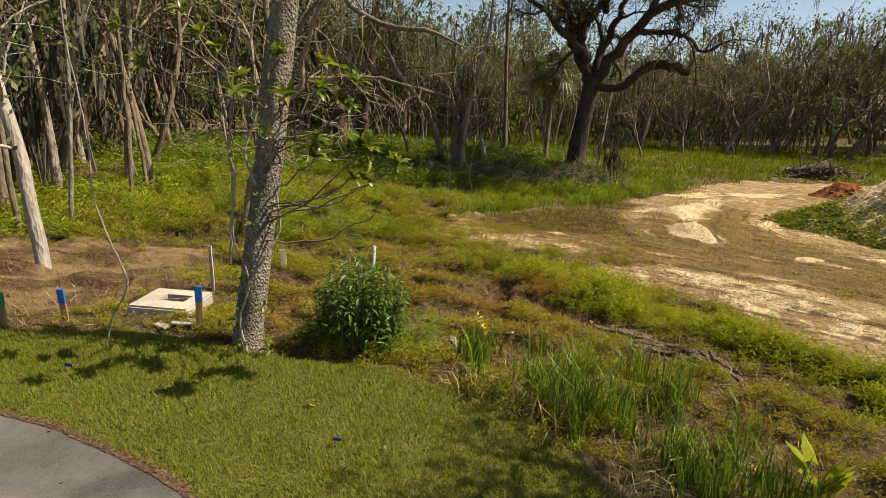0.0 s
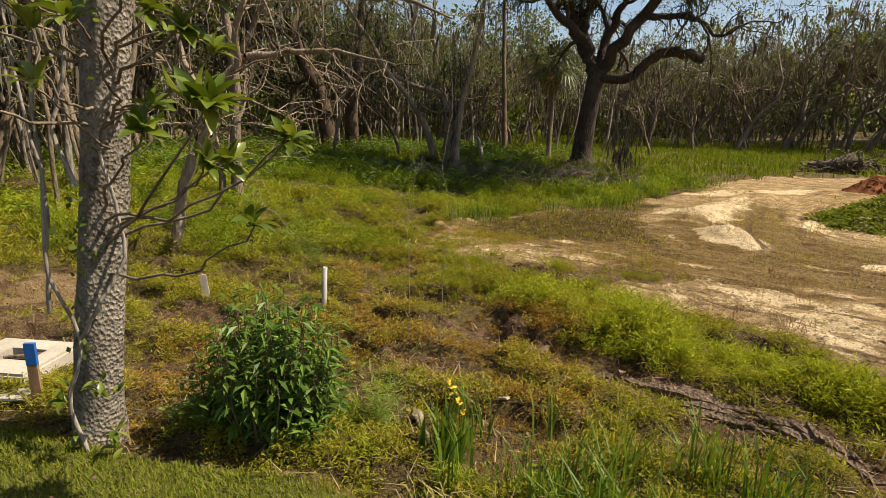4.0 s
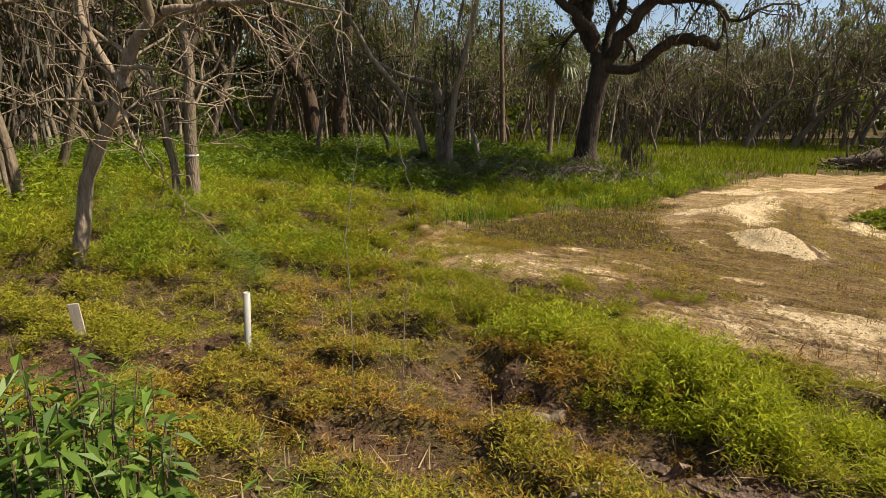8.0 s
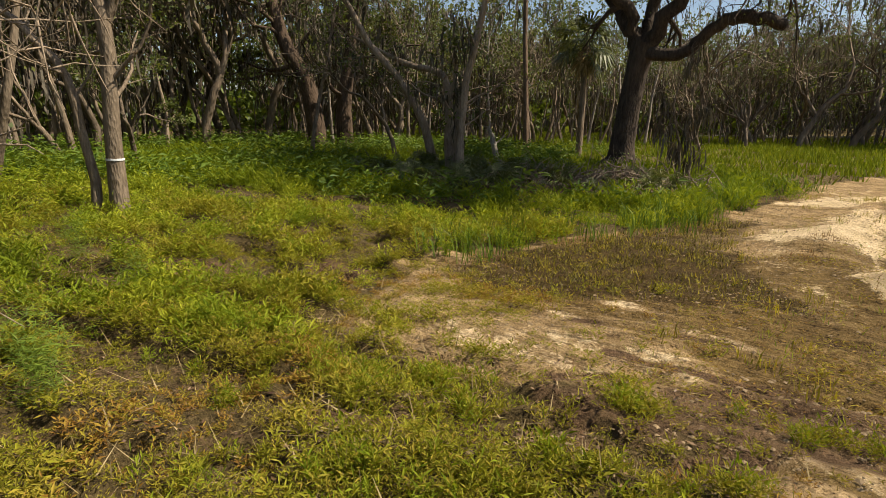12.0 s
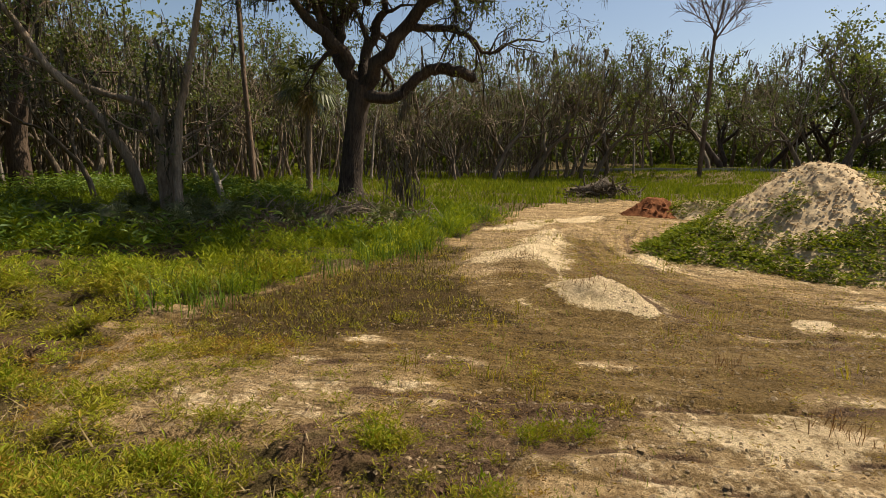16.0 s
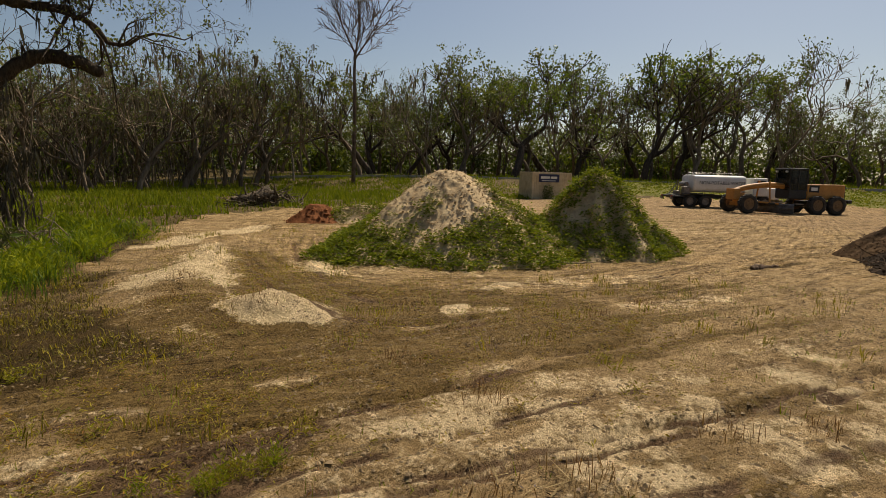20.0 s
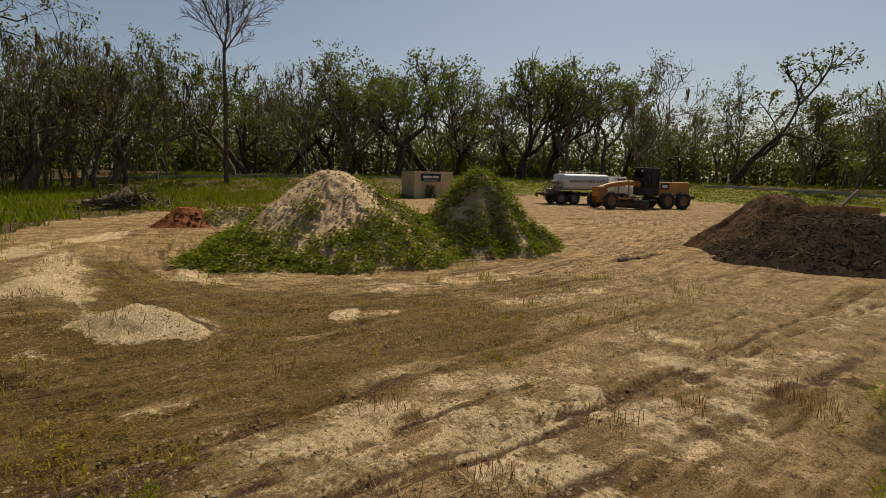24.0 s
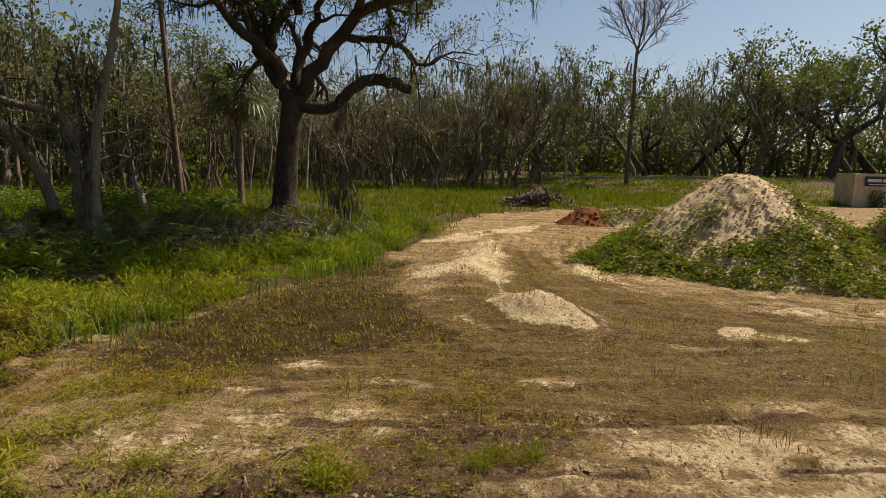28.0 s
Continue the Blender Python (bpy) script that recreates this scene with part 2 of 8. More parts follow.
def leafy(name, stops, trans=0.35, rough=0.5, gloss=0.3):
    """Leaves and blades: a tone for each one, light passing through."""
    m, n, l, b = nodes_of(name)
    g = n.new("ShaderNodeNewGeometry")
    col = ramp(n, l, g.outputs["Random Per Island"], stops)
    patch = noise_tex(n, l, 0.55, 3)
    col = mixc(n, l, patch, mixc(n, l, 0.5, col, (0.5, 0.5, 0.5), "MULTIPLY"), col)
    l.new(col, b.inputs["Base Color"])
    b.inputs["Roughness"].default_value = rough
    b.inputs["Specular IOR Level"].default_value = gloss
    t = n.new("ShaderNodeBsdfTranslucent")
    l.new(mixc(n, l, 1.0, col, (1.0, 0.95, 0.45), "MULTIPLY"), t.inputs[0])
    mx = n.new("ShaderNodeMixShader")
    mx.inputs[0].default_value = trans
    l.new(b.outputs[0], mx.inputs[1])
    l.new(t.outputs[0], mx.inputs[2])
    l.new(mx.outputs[0], n["Material Output"].inputs[0])
    return m


def bark(name, dark, light, rough=0.9, scale=3.0, depth=0.03, drawn=0.22):
    m, n, l, b = nodes_of(name)
    a = noise_tex(n, l, scale * 4, 6, 0.7, stretch=(1, 1, drawn))
    c = noise_tex(n, l, scale * 0.4, 3)
    v = n.new("ShaderNodeTexVoronoi")
    v.inputs["Scale"].default_value = scale * 7
    mp = n.new("ShaderNodeMapping")
    mp.inputs["Scale"].default_value = (1, 1, drawn * 1.4)
    tc = n.new("ShaderNodeTexCoord")
    l.new(tc.outputs["Object"], mp.inputs[0])
    l.new(mp.outputs[0], v.inputs["Vector"])
    mix = math_node(n, l, "ADD", math_node(n, l, "MULTIPLY", a, 0.6), math_node(n, l, "MULTIPLY", c, 0.4))
    col = ramp(n, l, mix, [(0.34, dark), (0.66, light)])
    l.new(col, b.inputs["Base Color"])
    b.inputs["Roughness"].default_value = rough
    b.inputs["Specular IOR Level"].default_value = 0.15
    bump(n, l, b, math_node(n, l, "ADD", a, math_node(n, l, "MULTIPLY", v.outputs["Distance"], 0.8)), 0.9, depth)
    return m


BARK_GREY = bark("bark_grey", (0.08, 0.058, 0.038), (0.29, 0.222, 0.152))
TRUNK_GREY = bark("bark_flaking", (0.075, 0.06, 0.045), (0.40, 0.34, 0.265), scale=5.0, depth=0.05, drawn=0.6)
BARK_DARK = bark("bark_dark", (0.05, 0.038, 0.026), (0.21, 0.16, 0.11))
BARK_PALE = bark("bark_pale", (0.12, 0.095, 0.07), (0.42, 0.36, 0.29))
BARK_OAK = bark("bark_oak", (0.022, 0.016, 0.012), (0.11, 0.082, 0.06))
BARK_DEAD = bark("bark_dead", (0.119, 0.085, 0.056), (0.388, 0.300, 0.206))
BARK_BROWN = bark("bark_brown", (0.07, 0.045, 0.03), (0.24, 0.165, 0.11))
BARK_DEEP = bark("bark_deep_brown", (0.03, 0.020, 0.013), (0.13, 0.088, 0.058))
LEAF_OAK = leafy("oak_leaves", [(0.0, (0.072, 0.094, 0.024)), (0.5, (0.120, 0.148, 0.036)), (1.0, (0.205, 0.222, 0.060))], 0.45)
LEAF_BRIGHT = leafy("spring_leaves", [(0.0, (0.085, 0.125, 0.020)), (0.6, (0.14, 0.19, 0.028)), (1.0, (0.22, 0.26, 0.045))], 0.45)
BARK_WHITE = bark("bark_white", (0.20, 0.17, 0.13), (0.52, 0.46, 0.385))
BARK_STEM = bark("bark_stems", (0.045, 0.034, 0.025), (0.20, 0.16, 0.12))
LEAF_PINE = leafy("needles", [(0.0, (0.04, 0.055, 0.016)), (1.0, (0.085, 0.105, 0.028))], 0.3)
LEAF_BUSH = leafy("bush_leaves", [(0.0, (0.075, 0.14, 0.02)), (0.6, (0.13, 0.22, 0.03)), (1.0, (0.21, 0.30, 0.045))], 0.45, 0.45, 0.3)
LEAF_MAGNOLIA = leafy("magnolia_leaves", [(0.0, (0.08, 0.12, 0.012)), (0.6, (0.16, 0.21, 0.02)), (1.0, (0.28, 0.30, 0.05))], 0.35, 0.3, 0.5)
MOSS = leafy("spanish_moss", [(0.0, (0.07, 0.058, 0.043)), (0.5, (0.115, 0.098, 0.072)), (1.0, (0.19, 0.165, 0.125))], 0.25, 0.95, 0.05)
WEED = leafy("weed_leaves", [(0.0, (0.175, 0.172, 0.016)), (0.35, (0.262, 0.258, 0.021)), (0.75, (0.360, 0.350, 0.030)), (1.0, (0.360, 0.255, 0.040))], 0.4, 0.6, 0.1)
WEED_OLIVE = leafy("olive_weeds", [(0.0, (0.184, 0.159, 0.023)), (0.5, (0.316, 0.275, 0.033)), (1.0, (0.467, 0.367, 0.049))], 0.4, 0.6, 0.1)
BANK_GREEN = leafy("bank_leaves", [(0.0, (0.205, 0.238, 0.016)), (0.5, (0.335, 0.375, 0.025)), (1.0, (0.500, 0.515, 0.044))], 0.45, 0.6, 0.1)
WEED_BROWN = leafy("rusty_weeds", [(0.0, (0.215, 0.107, 0.029)), (0.5, (0.345, 0.201, 0.036)), (1.0, (0.388, 0.288, 0.043))], 0.35, 0.6, 0.1)
MEADOW = leafy("meadow_blades", [(0.0, (0.140, 0.190, 0.011)), (0.5, (0.225, 0.290, 0.017)), (1.0, (0.335, 0.375, 0.029))], 0.45, 0.6, 0.1)
REED = leafy("reed_blades", [(0.0, (0.08, 0.14, 0.016)), (0.6, (0.14, 0.21, 0.024)), (1.0, (0.21, 0.27, 0.034))], 0.4, 0.5, 0.2)
LAWN = leafy("lawn_blades", [(0.0, (0.14, 0.175, 0.014)), (0.6, (0.215, 0.25, 0.022)), (1.0, (0.34, 0.32, 0.055))], 0.4, 0.6, 0.1)
FAR_GREEN = leafy("far_grass_blades", [(0.0, (0.11, 0.15, 0.012)), (0.5, (0.17, 0.215, 0.016)), (1.0, (0.26, 0.28, 0.03))], 0.4, 0.7, 0.05)
DRY = leafy("dry_stalks", [(0.0, (0.26, 0.19, 0.09)), (1.0, (0.46, 0.35, 0.18))], 0.2, 0.8, 0.1)
PINK = leafy("pink_stalks", [(0.0, (0.20, 0.10, 0.05)), (1.0, (0.33, 0.20, 0.08))], 0.2, 0.8, 0.1)
DAMP_WEED = leafy("damp_weeds", [(0.0, (0.055, 0.040, 0.014)), (0.5, (0.115, 0.095, 0.025)), (1.0, (0.22, 0.19, 0.045))], 0.3, 0.6, 0.1)
LITTER = leafy("leaf_litter", [(0.0, (0.06, 0.03, 0.018)), (0.6, (0.13, 0.07, 0.035)), (1.0, (0.24, 0.15, 0.08))], 0.1)


def ground_material():
    m, n, l, b = nodes_of("ground_soil")
    tc = n.new("ShaderNodeTexCoord")
    vec = tc.outputs["Object"]

    def attr(name):
        a = n.new("ShaderNodeAttribute")
        a.attribute_name = name
        return a.outputs["Fac"]

    big = noise_tex(n, l, 0.35, 5, 0.6, vec)
    mid = noise_tex(n, l, 2.2, 6, 0.65, vec)
    fine = noise_tex(n, l, 16.0, 6, 0.7, vec)
    grit = noise_tex(n, l, 90.0, 3, 0.7, vec)
    soil = ramp(n, l, math_node(n, l, "ADD", math_node(n, l, "MULTIPLY", mid, 0.6), math_node(n, l, "MULTIPLY", fine, 0.4)), [(0.33, (0.165, 0.106, 0.048)), (0.47, (0.310, 0.207, 0.098)), (0.56, (0.440, 0.306, 0.156)), (0.68, (0.620, 0.455, 0.256))])
    sand = ramp(n, l, math_node(n, l, "ADD", math_node(n, l, "MULTIPLY", mid, 0.5), math_node(n, l, "MULTIPLY", fine, 0.5)), [(0.36, (0.479, 0.344, 0.178)), (0.62, (0.796, 0.621, 0.383))])
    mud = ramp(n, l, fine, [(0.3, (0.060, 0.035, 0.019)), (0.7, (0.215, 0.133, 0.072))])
    green = ramp(n, l, fine, [(0.3, (0.060, 0.042, 0.018)), (0.5, (0.115, 0.083, 0.033)), (0.72, (0.215, 0.150, 0.070))])
    red = ramp(n, l, mid, [(0.3, (0.15, 0.088, 0.05)), (0.7, (0.36, 0.24, 0.15))])
    lawn = ramp(n, l, fine, [(0.3, (0.11, 0.12, 0.02)), (0.7, (0.21, 0.19, 0.05))])

    def edge(mask, width=0.35):
        s = math_node(n, l, "ADD", mask, math_node(n, l, "MULTIPLY", math_node(n, l, "SUBTRACT", fine, 0.5), width * 1.6))
        s = math_node(n, l, "ADD", s, math_node(n, l, "MULTIPLY", math_node(n, l, "SUBTRACT", mid, 0.5), width * 1.6))
        r = n.new("ShaderNodeMapRange")
        r.interpolation_type = "SMOOTHSTEP"
        r.inputs[1].default_value, r.inputs[2].default_value = 0.32, 0.68
        l.new(s, r.inputs[0])
        return r.outputs[0]

    dark = ramp(n, l, math_node(n, l, "ADD", math_node(n, l, "MULTIPLY", mid, 0.4), math_node(n, l, "MULTIPLY", fine, 0.6)), [(0.34, (0.090, 0.055, 0.019)), (0.5, (0.168, 0.108, 0.037)), (0.66, (0.275, 0.181, 0.072))])
    flow_v = n.new("ShaderNodeCombineXYZ")
    l.new(math_node(n, l, "ADD", math_node(n, l, "MULTIPLY", attr("lane"), 2.6), math_node(n, l, "MULTIPLY", mid, 0.5)), flow_v.inputs[0])
    l.new(math_node(n, l, "MULTIPLY", attr("arc"), 0.22), flow_v.inputs[1])
    band = noise_tex(n, l, 1.0, 7, 0.68, flow_v.outputs[0])
    wet = math_node(n, l, "ADD", attr("dark"), math_node(n, l, "MULTIPLY", math_node(n, l, "SUBTRACT", band, 0.5), 2.3))
    soil = mixc(n, l, edge(wet, 0.7), soil, dark)
    col = mixc(n, l, edge(attr("red")), soil, red)
    col = mixc(n, l, edge(attr("sand"), 0.8), col, sand)
    col = mixc(n, l, edge(attr("green")), col, green)
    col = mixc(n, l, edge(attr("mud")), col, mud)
    col = mixc(n, l, edge(attr("lawn"), 0.15), col, lawn)
    lane_v = n.new("ShaderNodeCombineXYZ")
    l.new(math_node(n, l, "ADD", math_node(n, l, "MULTIPLY", attr("lane"), 9.0), math_node(n, l, "MULTIPLY", mid, 1.6)), lane_v.inputs[0])
    l.new(math_node(n, l, "MULTIPLY", attr("arc"), 0.9), lane_v.inputs[1])
    streak = noise_tex(n, l, 1.0, 6, 0.75, lane_v.outputs[0])
    col = mixc(n, l, math_node(n, l, "MULTIPLY", attr("tracked"), 0.85), col, mixc(n, l, 1.0, col, ramp(n, l, streak, [(0.36, (0.36, 0.33, 0.30)), (0.46, (0.95, 0.95, 0.95)), (0.62, (1.3, 1.3, 1.3))]), "MULTIPLY"))
    haul_v = n.new("ShaderNodeCombineXYZ")
    l.new(math_node(n, l, "ADD", math_node(n, l, "MULTIPLY", attr("haul"), 5.5), math_node(n, l, "MULTIPLY", mid, 0.8)), haul_v.inputs[0])
    l.new(math_node(n, l, "MULTIPLY", attr("haul_arc"), 0.35), haul_v.inputs[1])
    wheel = noise_tex(n, l, 1.0, 6, 0.72, haul_v.outputs[0])
    col = mixc(n, l, math_node(n, l, "MULTIPLY", attr("hauled"), 0.9), col, mixc(n, l, 1.0, col, ramp(n, l, wheel, [(0.38, (0.34, 0.30, 0.27)), (0.47, (0.95, 0.95, 0.95)), (0.6, (1.45, 1.42, 1.36))]), "MULTIPLY"))
    col = mixc(n, l, 0.55, col, ramp(n, l, grit, [(0.3, (0.45, 0.45, 0.45)), (0.7, (1.2, 1.2, 1.2))]), "MULTIPLY")
    crumb = noise_tex(n, l, 34.0, 5, 0.75, vec)
    clump = noise_tex(n, l, 5.5, 5, 0.7, vec)
    dots = math_node(n, l, "ADD", math_node(n, l, "MULTIPLY", crumb, 0.6), math_node(n, l, "MULTIPLY", clump, 0.4))
    col = mixc(n, l, math_node(n, l, "SUBTRACT", 1.0, math_node(n, l, "MULTIPLY", attr("sand"), 0.6)), col, mixc(n, l, 1.0, col, ramp(n, l, dots, [(0.40, (0.22, 0.19, 0.16)), (0.455, (0.95, 0.94, 0.92)), (0.62, (1.3, 1.29, 1.25))]), "MULTIPLY"))
    damp = edge(attr("damp"))
    col = mixc(n, l, math_node(n, l, "MULTIPLY", damp, 0.95), col, mixc(n, l, 1.0, col, (0.40, 0.385, 0.33), "MULTIPLY"))
    l.new(col, b.inputs["Base Color"])
    b.inputs["Roughness"].default_value = 0.92
    b.inputs["Specular IOR Level"].default_value = 0.12
    h = math_node(n, l, "ADD", math_node(n, l, "MULTIPLY", fine, 1.0), math_node(n, l, "MULTIPLY", grit, 0.4))
    h = math_node(n, l, "ADD", h, math_node(n, l, "ADD", math_node(n, l, "MULTIPLY", mid, 1.2), math_node(n, l, "MULTIPLY", dots, 1.4)))
    h = math_node(n, l, "ADD", h, math_node(n, l, "MULTIPLY", math_node(n, l, "MULTIPLY", streak, attr("tracked")), 1.6))
    h = math_node(n, l, "ADD", h, math_node(n, l, "MULTIPLY", math_node(n, l, "MULTIPLY", wheel, attr("hauled")), 2.5))
    bump(n, l, b, h, 1.0, 0.06)
    return m


GROUND = ground_material()

# ---- the plan of the ground ----
LAWN_EDGE = [(-30, 8.2), (-9, 9.3), (-6.7, 9.8), (-5.25, 10.4), (-3.64, 10.45), (-2.9, 10.34), (-1.42, 10.4), (-0.6, 10.1), (0.37, 9.57), (1.07, 8.96), (1.9, 7.6), (2.6, 5.5), (3.2, 0), (-30, 0)]
BARE = [(-2.6, 18.3), (-1.2, 17.6), (0.3, 17.35), (0.9, 16.5), (1.0, 15.9), (1.9, 15.6), (2.9, 15.3), (3.8, 14.0), (4.4, 12.95), (5.3, 12.4), (6.3, 12.3), (7.3, 12.35), (8.6, 11.9), (10.2, 10.9), (12.2, 9.0), (18, 2.0), (32, -8), (50, -14), (58, 4), (62, 20), (56, 33), (49, 42.5), (36, 45), (25, 43), (19, 42), (13, 40), (9.6, 37), (7.0, 34.6), (5.3, 31.1), (3.7, 28.5), (2.3, 26.3), (1.1, 25.0), (0.33, 23.7), (-0.44, 22.9), (-1.2, 22.4), (-1.7, 21.7), (-2.15, 20.8), (-2.45, 20.0), (-2.5, 19.2)]
SANDS = [
    [(2.8, 23.75), (3.4, 25.1), (4.5, 25.8), (5.2, 27.5), (6.7, 28.6), (6.2, 26.6), (5.3, 24.6), (4.65, 22.8), (4.3, 21.6), (3.8, 21.6), (3.9, 23.0)],
    [(4.4, 29.5), (6.5, 31.2), (9.4, 33.0), (11.0, 33.6), (9.6, 31.6), (8.2, 30.6), (5.95, 28.9)],
    [(6.6, 22.9), (7.3, 23.6), (8.0, 24.6), (7.6, 25.4), (6.9, 24.6)],
]
SAND_NEAR = [(1.5, 16.7), (2.9, 15.75), (4.0, 14.5), (5.0, 13.6), (9.5, 13.0), (8.6, 15.0), (6.0, 16.0), (4.0, 16.9), (2.6, 17.4)]
DAMP = [(-2.3, 20.2), (-0.9, 19.7), (0.2, 19.75), (1.0, 19.9), (1.7, 20.1), (2.4, 19.8), (2.7, 20.3), (2.1, 21.8), (2.5, 23.2), (2.7, 24.4), (3.6, 26.8), (2.4, 26.2), (4.6, 29.3), (5.6, 30.6), (6.9, 33.4), (6.0, 32.6), (4.4, 29.9), (2.9, 27.2), (1.1, 24.9), (-0.4, 22.8), (-1.6, 21.6)]
DIRT = [(-10.6, 12.6), (-9.2, 13.5), (-7.2, 14.2), (-6.0, 13.4), (-5.6, 12.2), (-6.2, 11.2), (-8.0, 10.7), (-10.6, 10.9)]
MUD_GAPS = [(-4.9, 19.1, 1.1, 0.42), (-3.5, 19.9, 0.5, 0.35), (-4.45, 13.15, 0.7, 0.3), (-3.5, 13.75, 0.55, 0.3), (-1.1, 12.75, 0.55, 0.22), (-6.4, 15.4, 0.6, 0.3), (-0.95, 14.0, 0.4, 0.2), (-5.2, 21.6, 0.35, 0.5)]
# wheel tracks: line, half width, depth, darkness of churned soil and painted rut shade
TRACKS_WEST = [
    ([(0.2, 18.2), (1.4, 17.85), (1.95, 17.8), (2.55, 17.5), (3.1, 17.34), (3.9, 17.2), (5.2, 16.9)], 0.095, 0.075, 1.00),
    ([(-0.4, 17.4), (0.3, 17.7), (0.6, 17.75), (1.1, 17.52), (1.8, 17.45), (2.6, 17.28)], 0.095, 0.07, 1.00),
    ([(2.4, 19.15), (3.0, 19.0), (3.6, 18.85), (4.6, 18.84), (5.4, 18.6), (7.2, 18.2)], 0.070, 0.032, 0.60),
    ([(2.2, 18.5), (2.8, 18.3), (3.8, 17.95), (4.6, 17.85), (5.5, 17.75), (6.6, 17.4), (8.2, 16.9)], 0.070, 0.028, 0.60),
    ([(1.5, 16.8), (2.2, 16.7), (2.8, 16.48), (3.5, 16.3), (4.1, 16.2), (5.6, 15.7)], 0.070, 0.036, 0.75),
]
TRACKS_MAIN = [
    ([(2.0, 16.4), (3.7, 15.63), (4.5, 15.35), (5.5, 14.9), (6.1, 14.64), (7.1, 14.4), (8.1, 14.02), (9.6, 13.59), (11.1, 13.1), (12.4, 12.5), (16, 11.3), (24, 8.5)], 0.070, 0.058, 0.72),
    ([(2.4, 16.05), (3.6, 15.5), (4.3, 15.2), (5.5, 14.75), (7.0, 14.12), (8.3, 13.7), (10.0, 13.15), (10.8, 12.75), (13.9, 11.5), (22, 8.3)], 0.070, 0.049, 0.65),
    ([(5.6, 17.0), (6.8, 16.63), (7.7, 16.25), (8.7, 16.0), (10.9, 15.7), (14, 15.3)], 0.070, 0.041, 0.54),
    ([(7.2, 15.2), (8.2, 14.82), (9.2, 14.5), (10.6, 14.0), (13, 13.3)], 0.070, 0.041, 0.54),
]
TRACKS_CROSS = [
    ([(9.4, 14.86), (11.9, 14.5), (16, 14.3)], 0.097, 0.028, 0.30),
    ([(9.5, 15.12), (13.6, 15.67)], 0.070, 0.036, 0.36),
    ([(9.6, 14.86), (13.2, 15.4)], 0.070, 0.036, 0.36),
    ([(14.2, 14.25), (9.8, 13.7)], 0.070, 0.036, 0.42),
    ([(14.3, 14.0), (10.2, 13.5)], 0.070, 0.036, 0.42),
]
TRACKS_EAST = [
    ([(3.2, 14.9), (3.75, 14.6), (4.4, 14.3), (5.0, 14.05), (5.7, 13.77), (6.2, 13.5), (6.9, 13.2)], 0.118, 0.036, 0.70),
    ([(6.9, 13.35), (7.6, 13.0), (8.6, 12.6), (10.3, 12.0), (14, 10.8)], 0.111, 0.041, 0.70),
    ([(6.0, 21.4), (7.2, 20.2), (9.1, 19.0), (10.8, 18.6), (14.5, 18.3), (20, 17.6)], 0.070, 0.045, 0.60),
    ([(9.2, 18.4), (11.6, 18.0), (13.3, 17.9), (20, 17.0)], 0.070, 0.045, 0.36),
]
TRACKS_LOOP = [
    ([(8.0, 29.3), (6.5, 26.4), (5.6, 24.2), (4.9, 22.0), (4.5, 20.4), (4.9, 19.4), (6.4, 18.7)], 0.111, 0.045, 0.80),
    ([(9.4, 29.0), (7.6, 26.0), (6.8, 24.0), (6.0, 21.8), (5.8, 20.6), (6.8, 19.6)], 0.111, 0.045, 0.70),
    ([(-1.5, 18.7), (-1.1, 19.05), (-0.2, 19.03), (0.45, 18.9), (1.6, 18.75)], 0.083, 0.036, 0.80),
    ([(-2.6, 15.9), (-1.4, 16.25), (-0.5, 16.36), (0.3, 16.42), (1.1, 16.6)], 0.15, 0.085, 1.00),
    ([(-2.6, 14.75), (-1.1, 14.88), (-0.3, 15.1), (0.5, 15.55), (1.3, 15.8), (2.4, 15.9)], 0.13, 0.075, 1.00),
]
TRACKS = TRACKS_WEST + TRACKS_MAIN + TRACKS_CROSS + TRACKS_EAST + TRACKS_LOOP
HOLES = [(7.85, 12.84, 0.16), (8.0, 12.5, 0.2), (7.05, 14.18, 0.2)]
FLOW = [(60, -6), (24, 8.5), (16, 11.4), (11.1, 13.1), (8.1, 14.1), (5.5, 15.0), (3.7, 15.7), (1.5, 16.7), (-1, 17.6), (-6, 19)]
HAUL = [(80, 30), (45, 22), (30, 18.6), (20, 17.4), (14.5, 18.0), (10.8, 18.6), (8.6, 19.6), (6.8, 21.6), (6.6, 24.0), (7.8, 27.0), (11, 31.5), (16, 38)]
DARK = [(-2.0, 21.3), (-1.45, 24.6), (1.56, 24.2), (2.51, 22.8), (3.84, 22.3), (4.6, 24.6), (6.4, 27.4), (7.4, 27.2), (6.4, 23.0), (7.6, 20.4), (9.2, 19.0), (8.8, 17.0), (6.8, 16.4), (4.6, 17.0), (3.0, 17.7), (2.4, 17.2), (1.6, 16.7), (0.4, 17.1), (-0.2, 17.5), (0.8, 18.2), (0.8, 18.55), (-0.2, 18.55), (-1.45, 18.7)]
